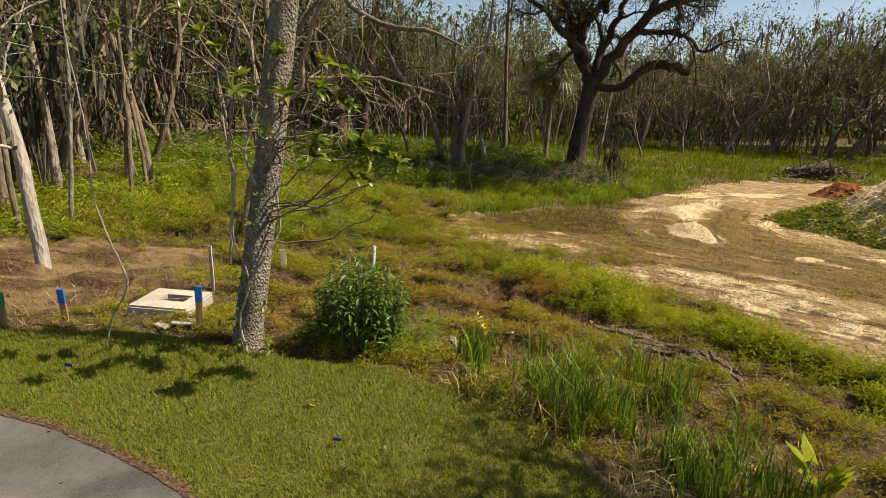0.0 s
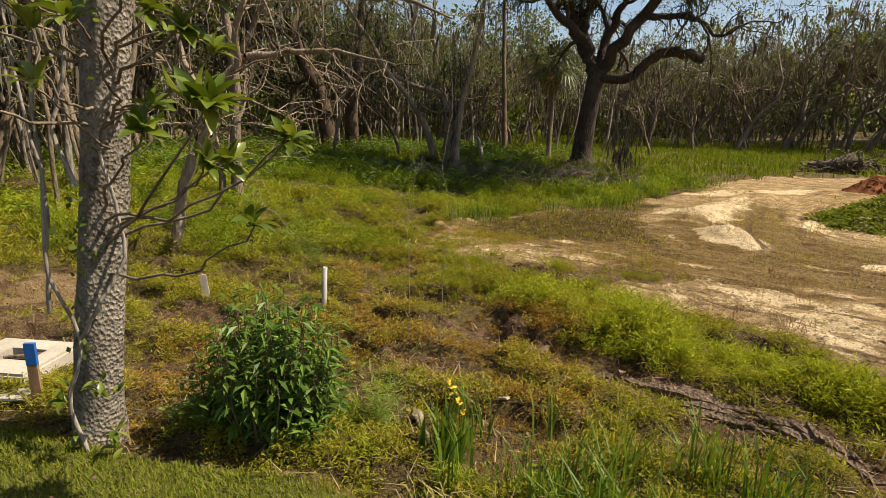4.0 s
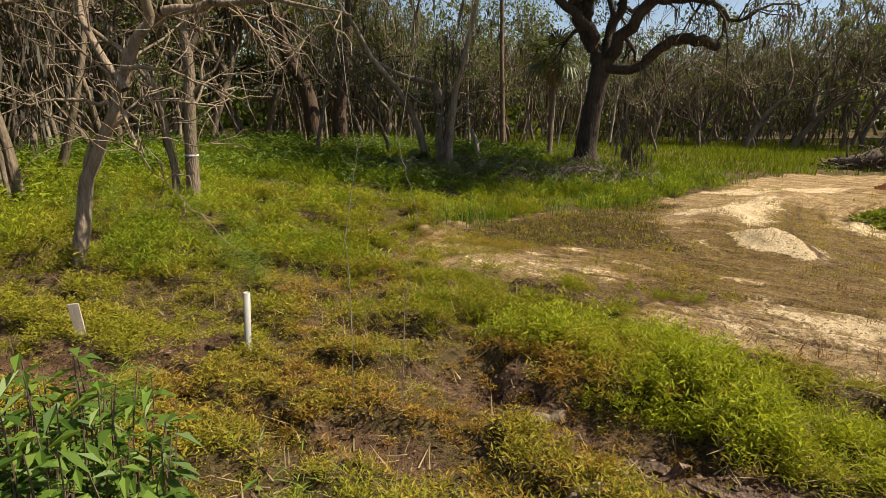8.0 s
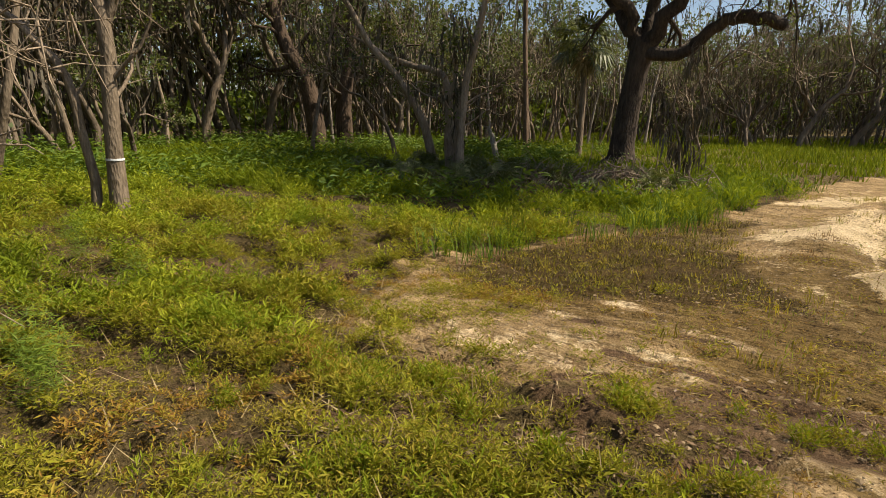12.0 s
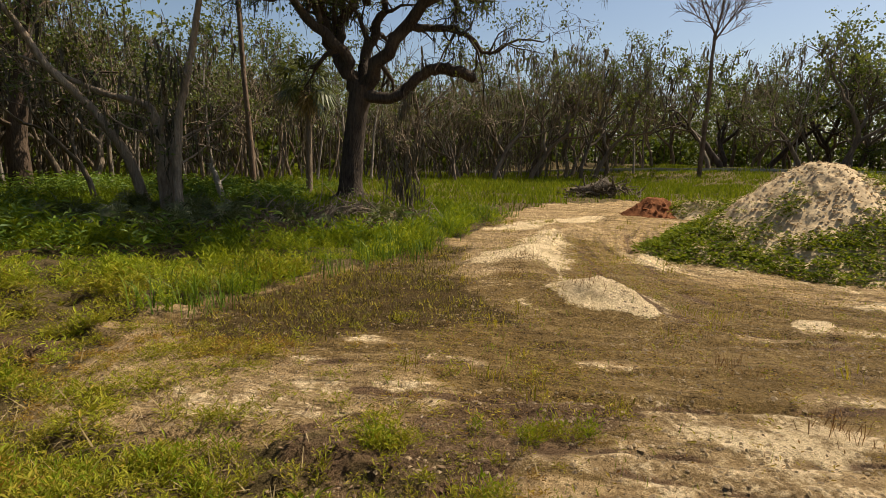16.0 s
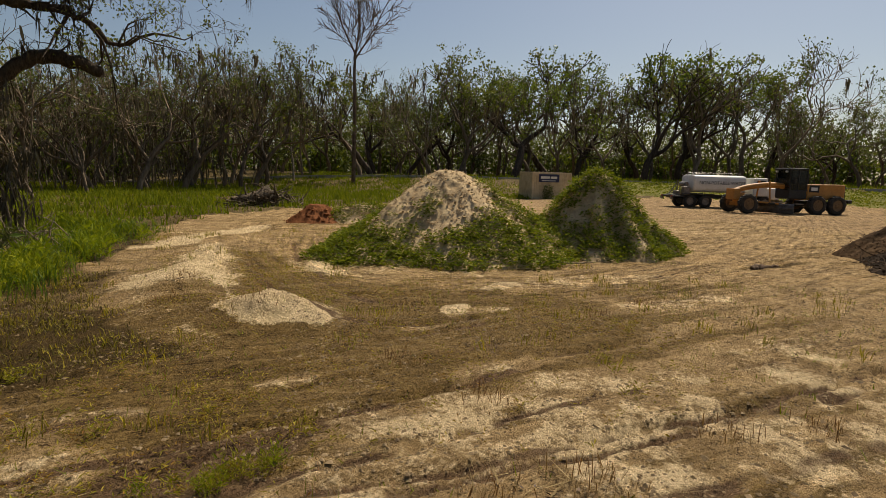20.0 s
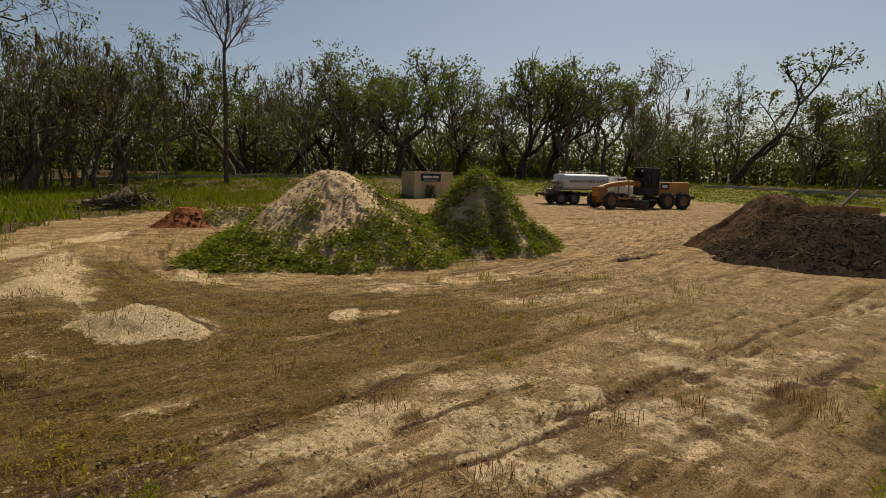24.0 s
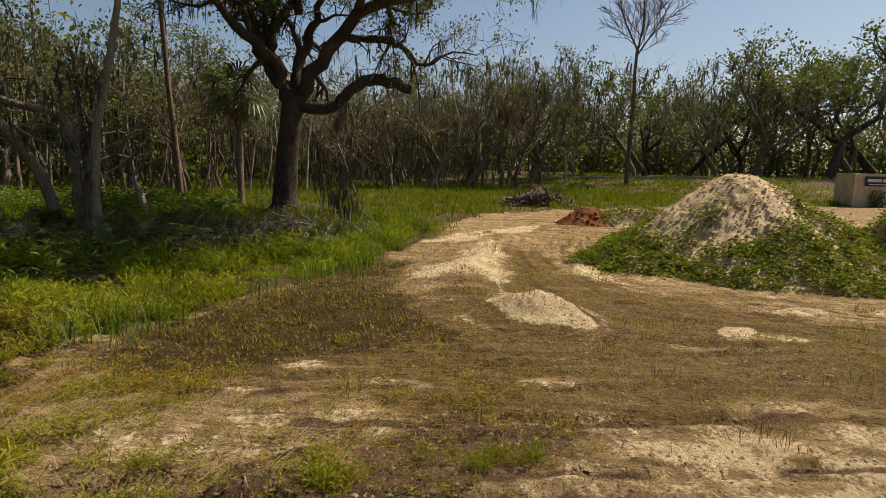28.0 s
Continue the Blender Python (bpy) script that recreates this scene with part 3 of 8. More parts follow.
WEEDY = [
    [(-4.1, 19.1), (-3.1, 19.0), (-2.4, 18.4), (-2.8, 17.9), (-1.76, 17.33), (-1.0, 17.4), (-0.57, 17.0), (-1.1, 16.8), (-2.9, 16.9), (-5, 17.5)],
    [(-2.9, 17.1), (-1.8, 16.9), (-1.05, 16.7), (-0.67, 17.17), (-0.3, 16.9), (0.3, 16.95), (1.46, 17.13), (1.65, 16.84), (0.6, 16.62), (0, 16.56), (-0.67, 16.5), (-1.3, 16.3), (-2.3, 16.1), (-3.5, 16.5)],
    [(-2.7, 15.6), (-1.2, 15.95), (0.0, 16.25), (1.0, 16.4), (1.5, 16.1), (0.9, 15.75), (-0.4, 15.3), (-1.4, 15.1), (-2.6, 15.0)],
    [(-0.3, 16.75), (0.3, 17.25), (1.2, 17.2), (2.1, 17.1), (1.9, 16.9), (0.9, 16.85)],
]
FRINGE = [(-2.6, 19.0), (-2.4, 20.2), (-1.4, 20.1), (-0.3, 19.7), (-0.6, 19.0), (-1.4, 18.85), (-0.9, 18.4), (-1.8, 18.1), (-3.0, 18.0)]
WET = [(-1.4, 16.6), (0.3, 17.35), (0.4, 17.9), (1.9, 17.9), (2.9, 17.4), (2.3, 16.85), (0.6, 16.5)]
PALE = [(-0.9, 18.0, 0.9, 0.3), (0.2, 18.25, 1.0, 0.3), (-0.3, 17.7, 0.7, 0.2), (2.6, 16.25, 1.1, 0.32), (3.6, 15.7, 0.8, 0.2), (0.45, 19.64, 0.55, 0.13), (1.35, 18.82, 0.4, 0.14), (6.84, 18.93, 0.6, 0.16), (5.35, 18.94, 0.4, 0.13), (0.52, 18.31, 0.45, 0.15), (2.36, 16.48, 0.35, 0.16), (-0.34, 19.1, 0.35, 0.08), (5.13, 16.54, 0.5, 0.16), (4.85, 17.14, 0.45, 0.14), (3.0, 18.42, 0.3, 0.1), (3.2, 16.0, 0.6, 0.18), (10.2, 19.6, 1.7, 0.5), (11.6, 18.8, 1.8, 0.5), (12.6, 12.0, 2.2, 0.35), (8.8, 12.9, 1.0, 0.2), (10.6, 16.9, 1.5, 0.3), (3.6, 14.95, 0.5, 0.2), (8.9, 14.9, 0.7, 0.16)]
MOUNDS = [(4.12, 20.8, 0.95, 0.6, 0.38, -60), (3.7, 23.2, 0.7, 0.9, 0.27, 30), (4.9, 25.6, 0.6, 1.7, 0.22, -35), (7.2, 29.6, 0.9, 1.8, 0.16, -40), (8.6, 19.9, 0.5, 0.25, 0.08, 0), (6.6, 19.3, 0.3, 0.2, 0.06, 0)]
BANK = [(-0.4, 13.9), (0.6, 13.2), (1.3, 12.7), (2.3, 12.2), (3.6, 11.5), (5.0, 11.0)]
SITE_LAWN = [(50, 52), (56, 36), (63, 21), (59, 5), (52, -10), (70, -22), (80, 6), (77, 30), (66, 52)]


def across(x, y, line):
    """Signed distance from a smoothed line of the plan and the way along it."""
    p = np.array(line, float)
    n = max(len(p) * 3, 6)
    t = np.linspace(0, len(p) - 1, n)
    fx, fy = np.interp(t, np.arange(len(p)), p[:, 0]), np.interp(t, np.arange(len(p)), p[:, 1])
    if len(p) > 2:
        for _ in range(2):
            fx[1:-1], fy[1:-1] = (fx[:-2] + 2 * fx[1:-1] + fx[2:]) / 4, (fy[:-2] + 2 * fy[1:-1] + fy[2:]) / 4
    x, y = np.asarray(x, float), np.asarray(y, float)
    best, sign, arc, gone = np.full(x.shape, 1e9), np.ones(x.shape), np.zeros(x.shape), 0.0
    for k in range(n - 1):
        dx, dy = fx[k + 1] - fx[k], fy[k + 1] - fy[k]
        ln = math.hypot(dx, dy) + 1e-9
        u = ((x - fx[k]) * dx + (y - fy[k]) * dy) / (ln * ln)
        uc = np.clip(u, 0, 1)
        d = np.hypot(x - fx[k] - uc * dx, y - fy[k] - uc * dy)
        hit = d < best
        best = np.where(hit, d, best)
        sign = np.where(hit, np.sign(dx * (y - fy[k]) - dy * (x - fx[k])), sign)
        arc = np.where(hit, gone + uc * ln, arc)
        gone += ln
    return best * sign, arc


def near_line(x, y, line):
    """Which points lie in the box round a line."""
    (x0, y0), (x1, y1) = np.min(line, 0) - 0.8, np.max(line, 0) + 0.8
    return (x > x0) & (x < x1) & (y > y0) & (y < y1)


def hummock(x, y):
    """Where low plants stand thick: cushions drawn out along the wheel ways."""
    return field(x * 0.75, y * 1.5, 0.62, 118, 3)


def mud_gap(x, y):
    """Open muddy places in the weeds."""
    out = np.zeros(np.shape(x))
    for cx, cy, rx, ry in MUD_GAPS:
        out = np.maximum(out, smooth(1.25, 0.8, np.hypot((x - cx) / rx, (y - cy) / ry) + 0.9 * (field(x, y, 0.3, 119, 3) - 0.5)))
    return out


def east_rise(x, y):
    s = 0.85 * x + 0.5 * (y - 13)
    return 1.75 * smooth(50, 76, s)


def height(x, y):
    """Height of the ground over the plan."""
    x, y = np.asarray(x, float), np.asarray(y, float)
    z = 0.10 * (field(x, y, 3.0, 3) - 0.5) + 0.05 * (field(x, y, 0.7, 5) - 0.5)
    lawn = smooth(-0.25, 0.25, inside(x, y, LAWN_EDGE))
    z = z * (1 - 0.7 * lawn) + 0.04 * lawn
    bare = smooth(-0.6, 0.4, inside(x, y, BARE))
    z += (1 - bare) * (1 - lawn) * (0.16 * (smooth(0.40, 0.60, hummock(x, y)) - 0.5) + 0.05 * (field(x, y, 0.22, 12, 2) - 0.5)) * smooth(60, 35, y)
    for cx, cy, rx, ry in MUD_GAPS:
        z += -0.10 * np.exp(-(((x - cx) / rx) ** 2 + ((y - cy) / ry) ** 2))
    z += bare * (0.035 * (field(x, y, 0.45, 9, 4) - 0.5) + 0.035 * (field(x, y, 0.14, 10) - 0.5) - 0.05 * np.abs(field(x, y * 1.6, 0.33, 11, 3) - 0.5))
    for i, (line, wide, deep, _) in enumerate(TRACKS):
        n = near_line(x, y, line)
        if n.any():
            px, py = x[n], y[n]
            d = across(px, py, line)[0] + 0.10 * (field(px, py, 0.3, 30 + i, 3) - 0.5)
            w = 0.35 + 1.0 * smooth(0.3, 0.65, field(px, py, 0.8, 20 + i))
            z[n] += w * (-deep * np.exp(-((d / wide) ** 2)) + 0.22 * deep * np.exp(-(((np.abs(d) - wide * 2.2) / (wide * 1.1)) ** 2)) * (0.5 + 0.8 * field(px, py, 0.6, 40 + i, 2)))
    for cx, cy, r in HOLES:
        z += -0.05 * np.exp(-((np.hypot(x - cx, y - cy) / r) ** 2))
    for cx, cy, rx, ry, h, turn in MOUNDS:
        a = math.radians(turn)
        u = (x - cx) * math.cos(a) + (y - cy) * math.sin(a)
        v = -(x - cx) * math.sin(a) + (y - cy) * math.cos(a)
        z += h * np.exp(-((u / rx) ** 2 + (v / ry) ** 2)) * (0.75 + 0.5 * field(x, y, 0.35, 61, 4))
    d = to_line(x, y, BANK)
    z += -0.16 * np.exp(-((d / 0.35) ** 2)) * (0.5 + field(x, y, 0.5, 70))
    z += 0.10 * np.exp(-(to_line(x, y, [(0.2, 14.6), (1.4, 14.2), (2.6, 13.3), (4.2, 12.6)]) / 0.6) ** 2)
    return z + east_rise(x, y)


def cover(x, y):
    """What the ground carries: how bare, sandy, muddy, green and mown it is; mud also paints some shade."""
    x, y = np.asarray(x, float), np.asarray(y, float)
    bare_d = inside(x, y, BARE) + 1.3 * (field(x, y, 1.6, 80) - 0.5) + 0.5 * (field(x, y, 0.4, 81) - 0.5)
    bare = smooth(-0.35, 0.35, bare_d)
    lawn = smooth(-0.12, 0.12, inside(x, y, LAWN_EDGE) + 0.2 * (field(x, y, 0.4, 82) - 0.5))
    lawn = np.maximum(lawn, smooth(-1, 1, inside(x, y, SITE_LAWN)))
    damp = smooth(-0.5, 0.5, inside(x, y, DAMP) + 0.9 * (field(x, y, 0.7, 190, 4) - 0.5))
    strip = np.maximum.reduce([inside(x, y, p) for p in SANDS])
    sand = np.maximum(smooth(-0.35, 0.4, strip + 0.7 * (field(x, y, 0.9, 83) - 0.5) + 0.35 * (field(x, y, 0.3, 84, 3) - 0.5)), 0.68 * smooth(-0.7, 0.6, inside(x, y, SAND_NEAR) + 1.6 * (field(x, y, 1.0, 84) - 0.5)) * smooth(0.3, 0.62, field(x, y, 0.5, 184, 4)))
    for cx, cy, rx, ry, h, turn in MOUNDS[:1] + MOUNDS[4:]:
        a = math.radians(turn)
        u = (x - cx) * math.cos(a) + (y - cy) * math.sin(a)
        v = -(x - cx) * math.sin(a) + (y - cy) * math.cos(a)
        sand = np.maximum(sand, smooth(1.35, 0.75, np.hypot(u / rx, v / ry) + 0.7 * (field(x, y, 0.35, 183, 4) - 0.5)))
    sand = np.maximum(sand, bare * 0.4 * smooth(0.56, 0.75, field(x, y, 1.9, 85, 5)) * (1 - damp) * smooth(18, 22, y))
    mud = smooth(0.48, 0.2, to_line(x, y, BANK) + 0.4 * (field(x, y, 0.5, 86) - 0.5)) * 0.95
    # mud tone along the ruts: wet soil plus the shade of their clods
    for i, (line, wide, deep, dk) in enumerate(TRACKS):
        n = near_line(x, y, line)
        if n.any():
            px, py = x[n], y[n]
            d = np.abs(across(px, py, line)[0] + 0.10 * (field(px, py, 0.3, 30 + i, 3) - 0.5))
            mud[n] = np.maximum(mud[n], dk * (0.4 + 0.6 * smooth(0.36, 0.6, field(px, py, 0.6, 20 + i))) * smooth(wide * 1.5, wide * 0.4, d))
    for cx, cy, r in HOLES:
        mud = np.maximum(mud, 0.9 * smooth(r * 1.3, r * 0.6, np.hypot(x - cx, y - cy) + 0.2 * (field(x, y, 0.15, 187) - 0.5)))
    mud = np.maximum(mud, (1 - bare) * (1 - lawn) * np.maximum(0.45 * smooth(0.40, 0.30, hummock(x, y)) * smooth(22, 17, y), 0.85 * mud_gap(x, y)))
    dirt = smooth(-0.5, 0.4, inside(x, y, DIRT) + 1.6 * (field(x, y, 0.7, 87, 4) - 0.5))
    # ground under the palmettos and brush coloured dark for their shade
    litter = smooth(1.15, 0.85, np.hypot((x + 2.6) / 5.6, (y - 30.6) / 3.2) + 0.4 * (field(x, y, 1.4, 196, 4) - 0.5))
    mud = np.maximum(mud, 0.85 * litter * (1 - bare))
    mud = np.maximum(mud, 0.62 * smooth(-0.3, 0.3, inside(x, y, WET) + 0.9 * (field(x, y, 0.35, 131, 4) - 0.5)))
    red = np.maximum(bare * smooth(22, 36, x) * 0.45, 0.35 * dirt * smooth(0.35, 0.6, field(x, y, 0.4, 88, 4)))
    mud = np.maximum(mud, dirt * (0.45 + 0.4 * smooth(0.45, 0.62, field(x, y, 0.5, 130, 4))))
    green = (1 - bare) * (1 - lawn) * (0.7 + 0.3 * smooth(0.30, 0.5, field(x, y, 1.1, 89))) * (1 - 0.8 * dirt)
    lane, arc = across(x, y, FLOW)
    tracked = bare * (0.3 + 0.7 * smooth(0.35, 0.6, field(x, y, 2.2, 188))) * smooth(22, 19, y - 0.2 * x) * (1 - sand)
    dark = 0.8 * smooth(-0.9, 0.9, inside(x, y, DARK) + 1.8 * (field(x, y, 1.1, 191, 5) - 0.5))
    dark = np.maximum(dark, 0.5 * smooth(0.5, 0.62, field(lane * 2.2, arc * 0.35, 1.0, 192, 5)))
    for cx, cy, rx, ry in PALE:
        u, v = (x - cx) * 0.93 - (y - cy) * 0.36, (x - cx) * 0.36 + (y - cy) * 0.93
        spot = smooth(1.5, 0.5, np.hypot(u / rx, v / ry) + 1.3 * (field(x, y, 0.5, 193, 5) - 0.5) + 1.3 * (field(x, y, 0.16, 194, 4) - 0.5))
        sand = np.maximum(sand, 0.44 * spot)
        dark = dark * (1 - 0.8 * spot)
    haul, haul_arc = across(x, y, HAUL)
    hauled = bare * np.exp(-((haul / (1.8 + 0.25 * np.maximum(x - 9, 0))) ** 2)) * smooth(6.0, 9.0, x + 0.35 * (y - 18) * (y > 18)) * (0.45 + 0.55 * smooth(0.35, 0.55, field(x, y, 2.5, 197)))
    return dict(dirt=dirt, haul=haul, haul_arc=haul_arc, hauled=hauled, damp=damp, lane=lane, arc=arc, dark=dark * bare, tracked=tracked, sand=sand, lawn=lawn, mud=mud, red=red, green=green, bare=bare)


def axis(lo, hi, step, far, grow, held):
    c = np.arange(lo, hi, step)
    out, s = [], step
    p = hi
    while p < far:
        out.append(p)
        s = min(s * grow, 0.1) if p < held else s * grow
        p += s
    neg, s, p = [], step, lo
    while p > -far:
        s *= grow
        p -= s
        neg.append(p)
    return np.concatenate([neg[::-1], c, out, [far]])


def build_ground():
    gx, gy = axis(-3.5, 10.5, 0.04, 1500, 1.06, 19), axis(11.8, 21.5, 0.04, 1500, 1.06, 35)
    X, Y = np.meshgrid(gx, gy, indexing="ij")
    X, Y = X.ravel(), Y.ravel()
    Z = height(X, Y)
    a, b = len(gx), len(gy)
    i, j = np.meshgrid(np.arange(a - 1), np.arange(b - 1), indexing="ij")
    k = (i * b + j).ravel()
    q = np.stack([k, k + b, k + b + 1, k + 1], 1)
    me = fast_mesh("ground", np.stack([X, Y, Z], 1), q, smooth=True)
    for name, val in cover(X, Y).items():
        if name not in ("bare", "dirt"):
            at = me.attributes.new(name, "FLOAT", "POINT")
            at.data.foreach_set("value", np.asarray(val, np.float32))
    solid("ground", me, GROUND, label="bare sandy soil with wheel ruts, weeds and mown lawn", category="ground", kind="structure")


build_ground()

# ---- trees ----
def branch(rng, start, way, length, r0, r1, segs=7, wander=0.18, lift=0.0):
    """A crooked limb: its points and radii."""
    p, d = [np.array(start, float)], unit(np.array(way, float))
    step = length / segs
    for _ in range(segs):
        d = unit(d + rng.normal(0, wander, 3) + [0, 0, lift])
        p.append(p[-1] + d * step)
    return np.array(p), np.linspace(r0, r1, segs + 1)


def limbs(rng, pts, rad, level, spec, out):
    """Grows side limbs from a limb; out gathers (points, radii, level)."""
    out.append((pts, rad, level))
    if level >= spec["levels"]:
        return
    n = spec["kids"][level]
    lo = spec["from"] if level == spec.get("base", 0) else 0.25
    for k in range(n):
        u = lo + (1 - lo) * (k + rng.uniform(0, 0.9)) / n
        f = u * (len(pts) - 1)
        i = min(int(f), len(pts) - 2)
        at = pts[i] + (pts[i + 1] - pts[i]) * (f - i)
        along = unit(pts[i + 1] - pts[i])
        side = unit(np.cross(along, rng.normal(size=3)))
        ang = rng.uniform(*spec["angle"])
        way = along * math.cos(ang) + side * math.sin(ang)
        r = np.interp(f, np.arange(len(pts)), rad)
        ln = spec["reach"][level] * rng.uniform(0.65, 1.25) * (1.15 - 0.5 * (u - lo) / (1 - lo + 1e-6))
        p, q = branch(rng, at, way, ln, max(r * spec.get("thin", 0.58), spec.get("fine", 0.010)), max(r * 0.13, spec.get("fine", 0.010) * 0.4), 6 if level == 0 else 4 if level < 2 else 3, spec["wander"], spec["lift"])
        limbs(rng, p, q, level + 1, spec, out)


def wood_mesh(name, parts, sides=(8, 5, 3, 3)):
    g = Geo()
    for pts, rad, level in parts:
        g.add(*tube(pts, rad, sides[min(level, len(sides) - 1)]))
    return g.mesh(name, True)


def along_limbs(rng, parts, levels, count):
    """Random places on the limbs of the given levels."""
    some = [(p, np.linalg.norm(p[-1] - p[0])) for p, r, lv in parts if lv in levels]
    w = np.array([s for _, s in some])
    pick = rng.choice(len(some), count, p=w / w.sum())
    out = np.empty((count, 3))
    for n, i in enumerate(pick):
        p = some[i][0]
        f = rng.uniform(0.15, 1.0) * (len(p) - 1)
        k = min(int(f), len(p) - 2)
        out[n] = p[k] + (p[k + 1] - p[k]) * (f - k)
    return out


def moss_mesh(name, rng, at, length, width):
    """Hanging tassels, each a few narrow drooping strips."""
    g = Geo()
    n = len(at)
    for _ in range(3):
        p = at + rng.normal(0, 0.06, (n, 3))
        ln = length * rng.uniform(0.3, 1.3, n)
        az = rng.uniform(0, 6.283, n)
        w = np.stack([np.cos(az), np.sin(az), np.zeros(n)], 1) * (width * rng.uniform(0.5, 1.3, n))[:, None]
        mid = p + np.stack([rng.normal(0, 0.05, n), rng.normal(0, 0.05, n), -ln * 0.45], 1)
        end = mid + np.stack([rng.normal(0, 0.06, n), rng.normal(0, 0.06, n), -ln * 0.55], 1)
        v = np.stack([p - w * 0.4, p + w * 0.4, mid + w * 0.6, mid - w * 0.6, end], 1).reshape(-1, 3)
        k = np.arange(n)[:, None] * 5
        g.add(v, k + [[0, 1, 2, 3]], k + [[3, 2, 4]])
    return g.mesh(name)


def crown_mesh(name, rng, at, per, spread, size, aspect=0.5):
    n = len(at)
    c = np.repeat(at, per, axis=0) + rng.normal(0, 1, (n * per, 3)) * (spread * np.array([1, 1, 0.75]))
    return fast_mesh(name, *leaf_quads(rng, c, size, aspect))


def forked(rng, tall, thick, levels, wander=0.2):
    """A crooked oak whose stem parts again and again into rising limbs."""
    out = []

    def grow(at, way, ln, r, level):
        pts, rad = branch(rng, at, way, ln, r, r * 0.74, 5 if level < 3 else 3, wander, 0.07)
        out.append((pts, rad, level))
        if level == levels:
            return
        along = unit(pts[-1] - pts[-2])
        n = 2 if rng.uniform() < 0.55 else 3
        turn = rng.uniform(0, 6.283)
        s1 = unit(np.cross(along, [0.3, 0.9, 0.2]))
        s2 = np.cross(along, s1)
        for k in range(n):
            a, bend_by = turn + k * 6.283 / n + rng.normal(0, 0.4), rng.uniform(0.25, 0.85)
            d = along * math.cos(bend_by) + (s1 * math.cos(a) + s2 * math.sin(a)) * math.sin(bend_by) + [0, 0, 0.12]
            grow(pts[-1 - (k == 2)], d, ln * rng.uniform(0.62, 0.98), r * rng.uniform(0.55, 0.76), level + 1)

    grow(np.array([0, 0, -0.15]), (rng.normal(0, 0.16), rng.normal(0, 0.16), 1), tall * rng.uniform(0.22, 0.32), thick, 0)
    return out


FOREST, TALL = {}, {}


def forest_tree(key, seed, tall, thick, spec, leaves, per, spread, size, moss, wood, leaf, label, lean=0.06):
    """One kind of woodland tree, at the origin, to be copied."""
    rng = rng_of(seed)
    pts, rad = branch(rng, (0, 0, -0.15), (rng.normal(0, lean), rng.normal(0, lean), 1), tall, thick, thick * spec.get("taper", 0.22), 9, 0.09, 0.05)
    rad[0] *= 1.35
    parts = []
    if spec.get("fork"):
        parts = forked(rng, tall, thick, spec["levels"])
    else:
        limbs(rng, pts, rad, 0, spec, parts)
    top = spec["levels"]
    t = thing("tree", label, "tree", (0, 0, -60), group="woodland trees")
    solid("trunk", wood_mesh("trunk", parts), wood, t)
    if leaves:
        ends = np.array([p[-1 - (k % 2)] for k, (p, r, lv) in enumerate(parts) if lv >= top - 1])
        at = ends[rng.permutation(len(ends))[:leaves]]
        solid("crown", crown_mesh("crown", rng, at, per, spread, size, 0.7), leaf, t, kind="stuff")
    if moss:
        at = along_limbs(rng, parts, (top, top - 1, max(1, top - 2)), moss)
        solid("moss", moss_mesh("moss", rng, at, 0.65, 0.07), MOSS, t, "grey-brown hanging moss", kind="stuff")
    FOREST[key] = t
    TALL[key] = max(p[:, 2].max() for p, r, lv in parts)
    return t


FORK, FORK_FINE = dict(levels=5, fork=True), dict(levels=6, fork=True)
THIN_SPEC = dict(levels=2, kids=(8, 4), reach=(2.6, 1.3), angle=(0.4, 1.0), wander=0.22, lift=0.06, taper=0.3)
THIN_SPEC["from"] = 0.4
for s in range(4):
    forest_tree("oak%d" % s, 100 + s, 6.2 + 0.9 * s, 0.12 + 0.01 * s, FORK, 90, 24, 0.15, 0.11, 10, BARK_DARK, LEAF_OAK, "grey-barked oak with olive leaves and hanging moss")
for s in range(3):
    forest_tree("bare%d" % s, 120 + s, 6.5 + 0.6 * s, 0.115 + 0.01 * s, FORK_FINE if s else FORK, 34, 18, 0.18, 0.12, 24, BARK_GREY, LEAF_OAK, "half-bare grey oak hung with moss")
for s in range(3):
    forest_tree("thin%d" % s, 140 + s, 8 + 1.5 * s, 0.085 + 0.012 * s, THIN_SPEC, 22, 26, 0.3, 0.15, 26, BARK_GREY if s != 1 else BARK_PALE, LEAF_OAK, "slender grey woodland tree with sparse leaves")
for s in range(2):
    forest_tree("green%d" % s, 160 + s, 6.5 + 1.2 * s, 0.125, FORK, 95, 26, 0.16, 0.115, 10, BARK_DARK, LEAF_BRIGHT, "oak with fresh spring-green leaves")
PINE_SPEC = dict(levels=2, kids=(16, 5), reach=(2.2, 0.9), angle=(1.0, 1.5), wander=0.15, lift=0.06)
PINE_SPEC["from"] = 0.62
forest_tree("pine0", 180, 19, 0.22, PINE_SPEC, 160, 8, 0.35, 0.4, 0, BARK_BROWN, LEAF_PINE, "tall pine with a bare stem and dark crown", 0.02)

TREELINE = [(-16, 2), (-13, 10), (-13.5, 18), (-18, 25), (-22, 32), (-18, 42), (-11, 46), (-6, 51), (2, 57), (12, 62), (25, 67), (38, 73), (51, 75), (65, 66), (79, 52), (87, 36), (91, 16), (87, -8), (77, -28)]


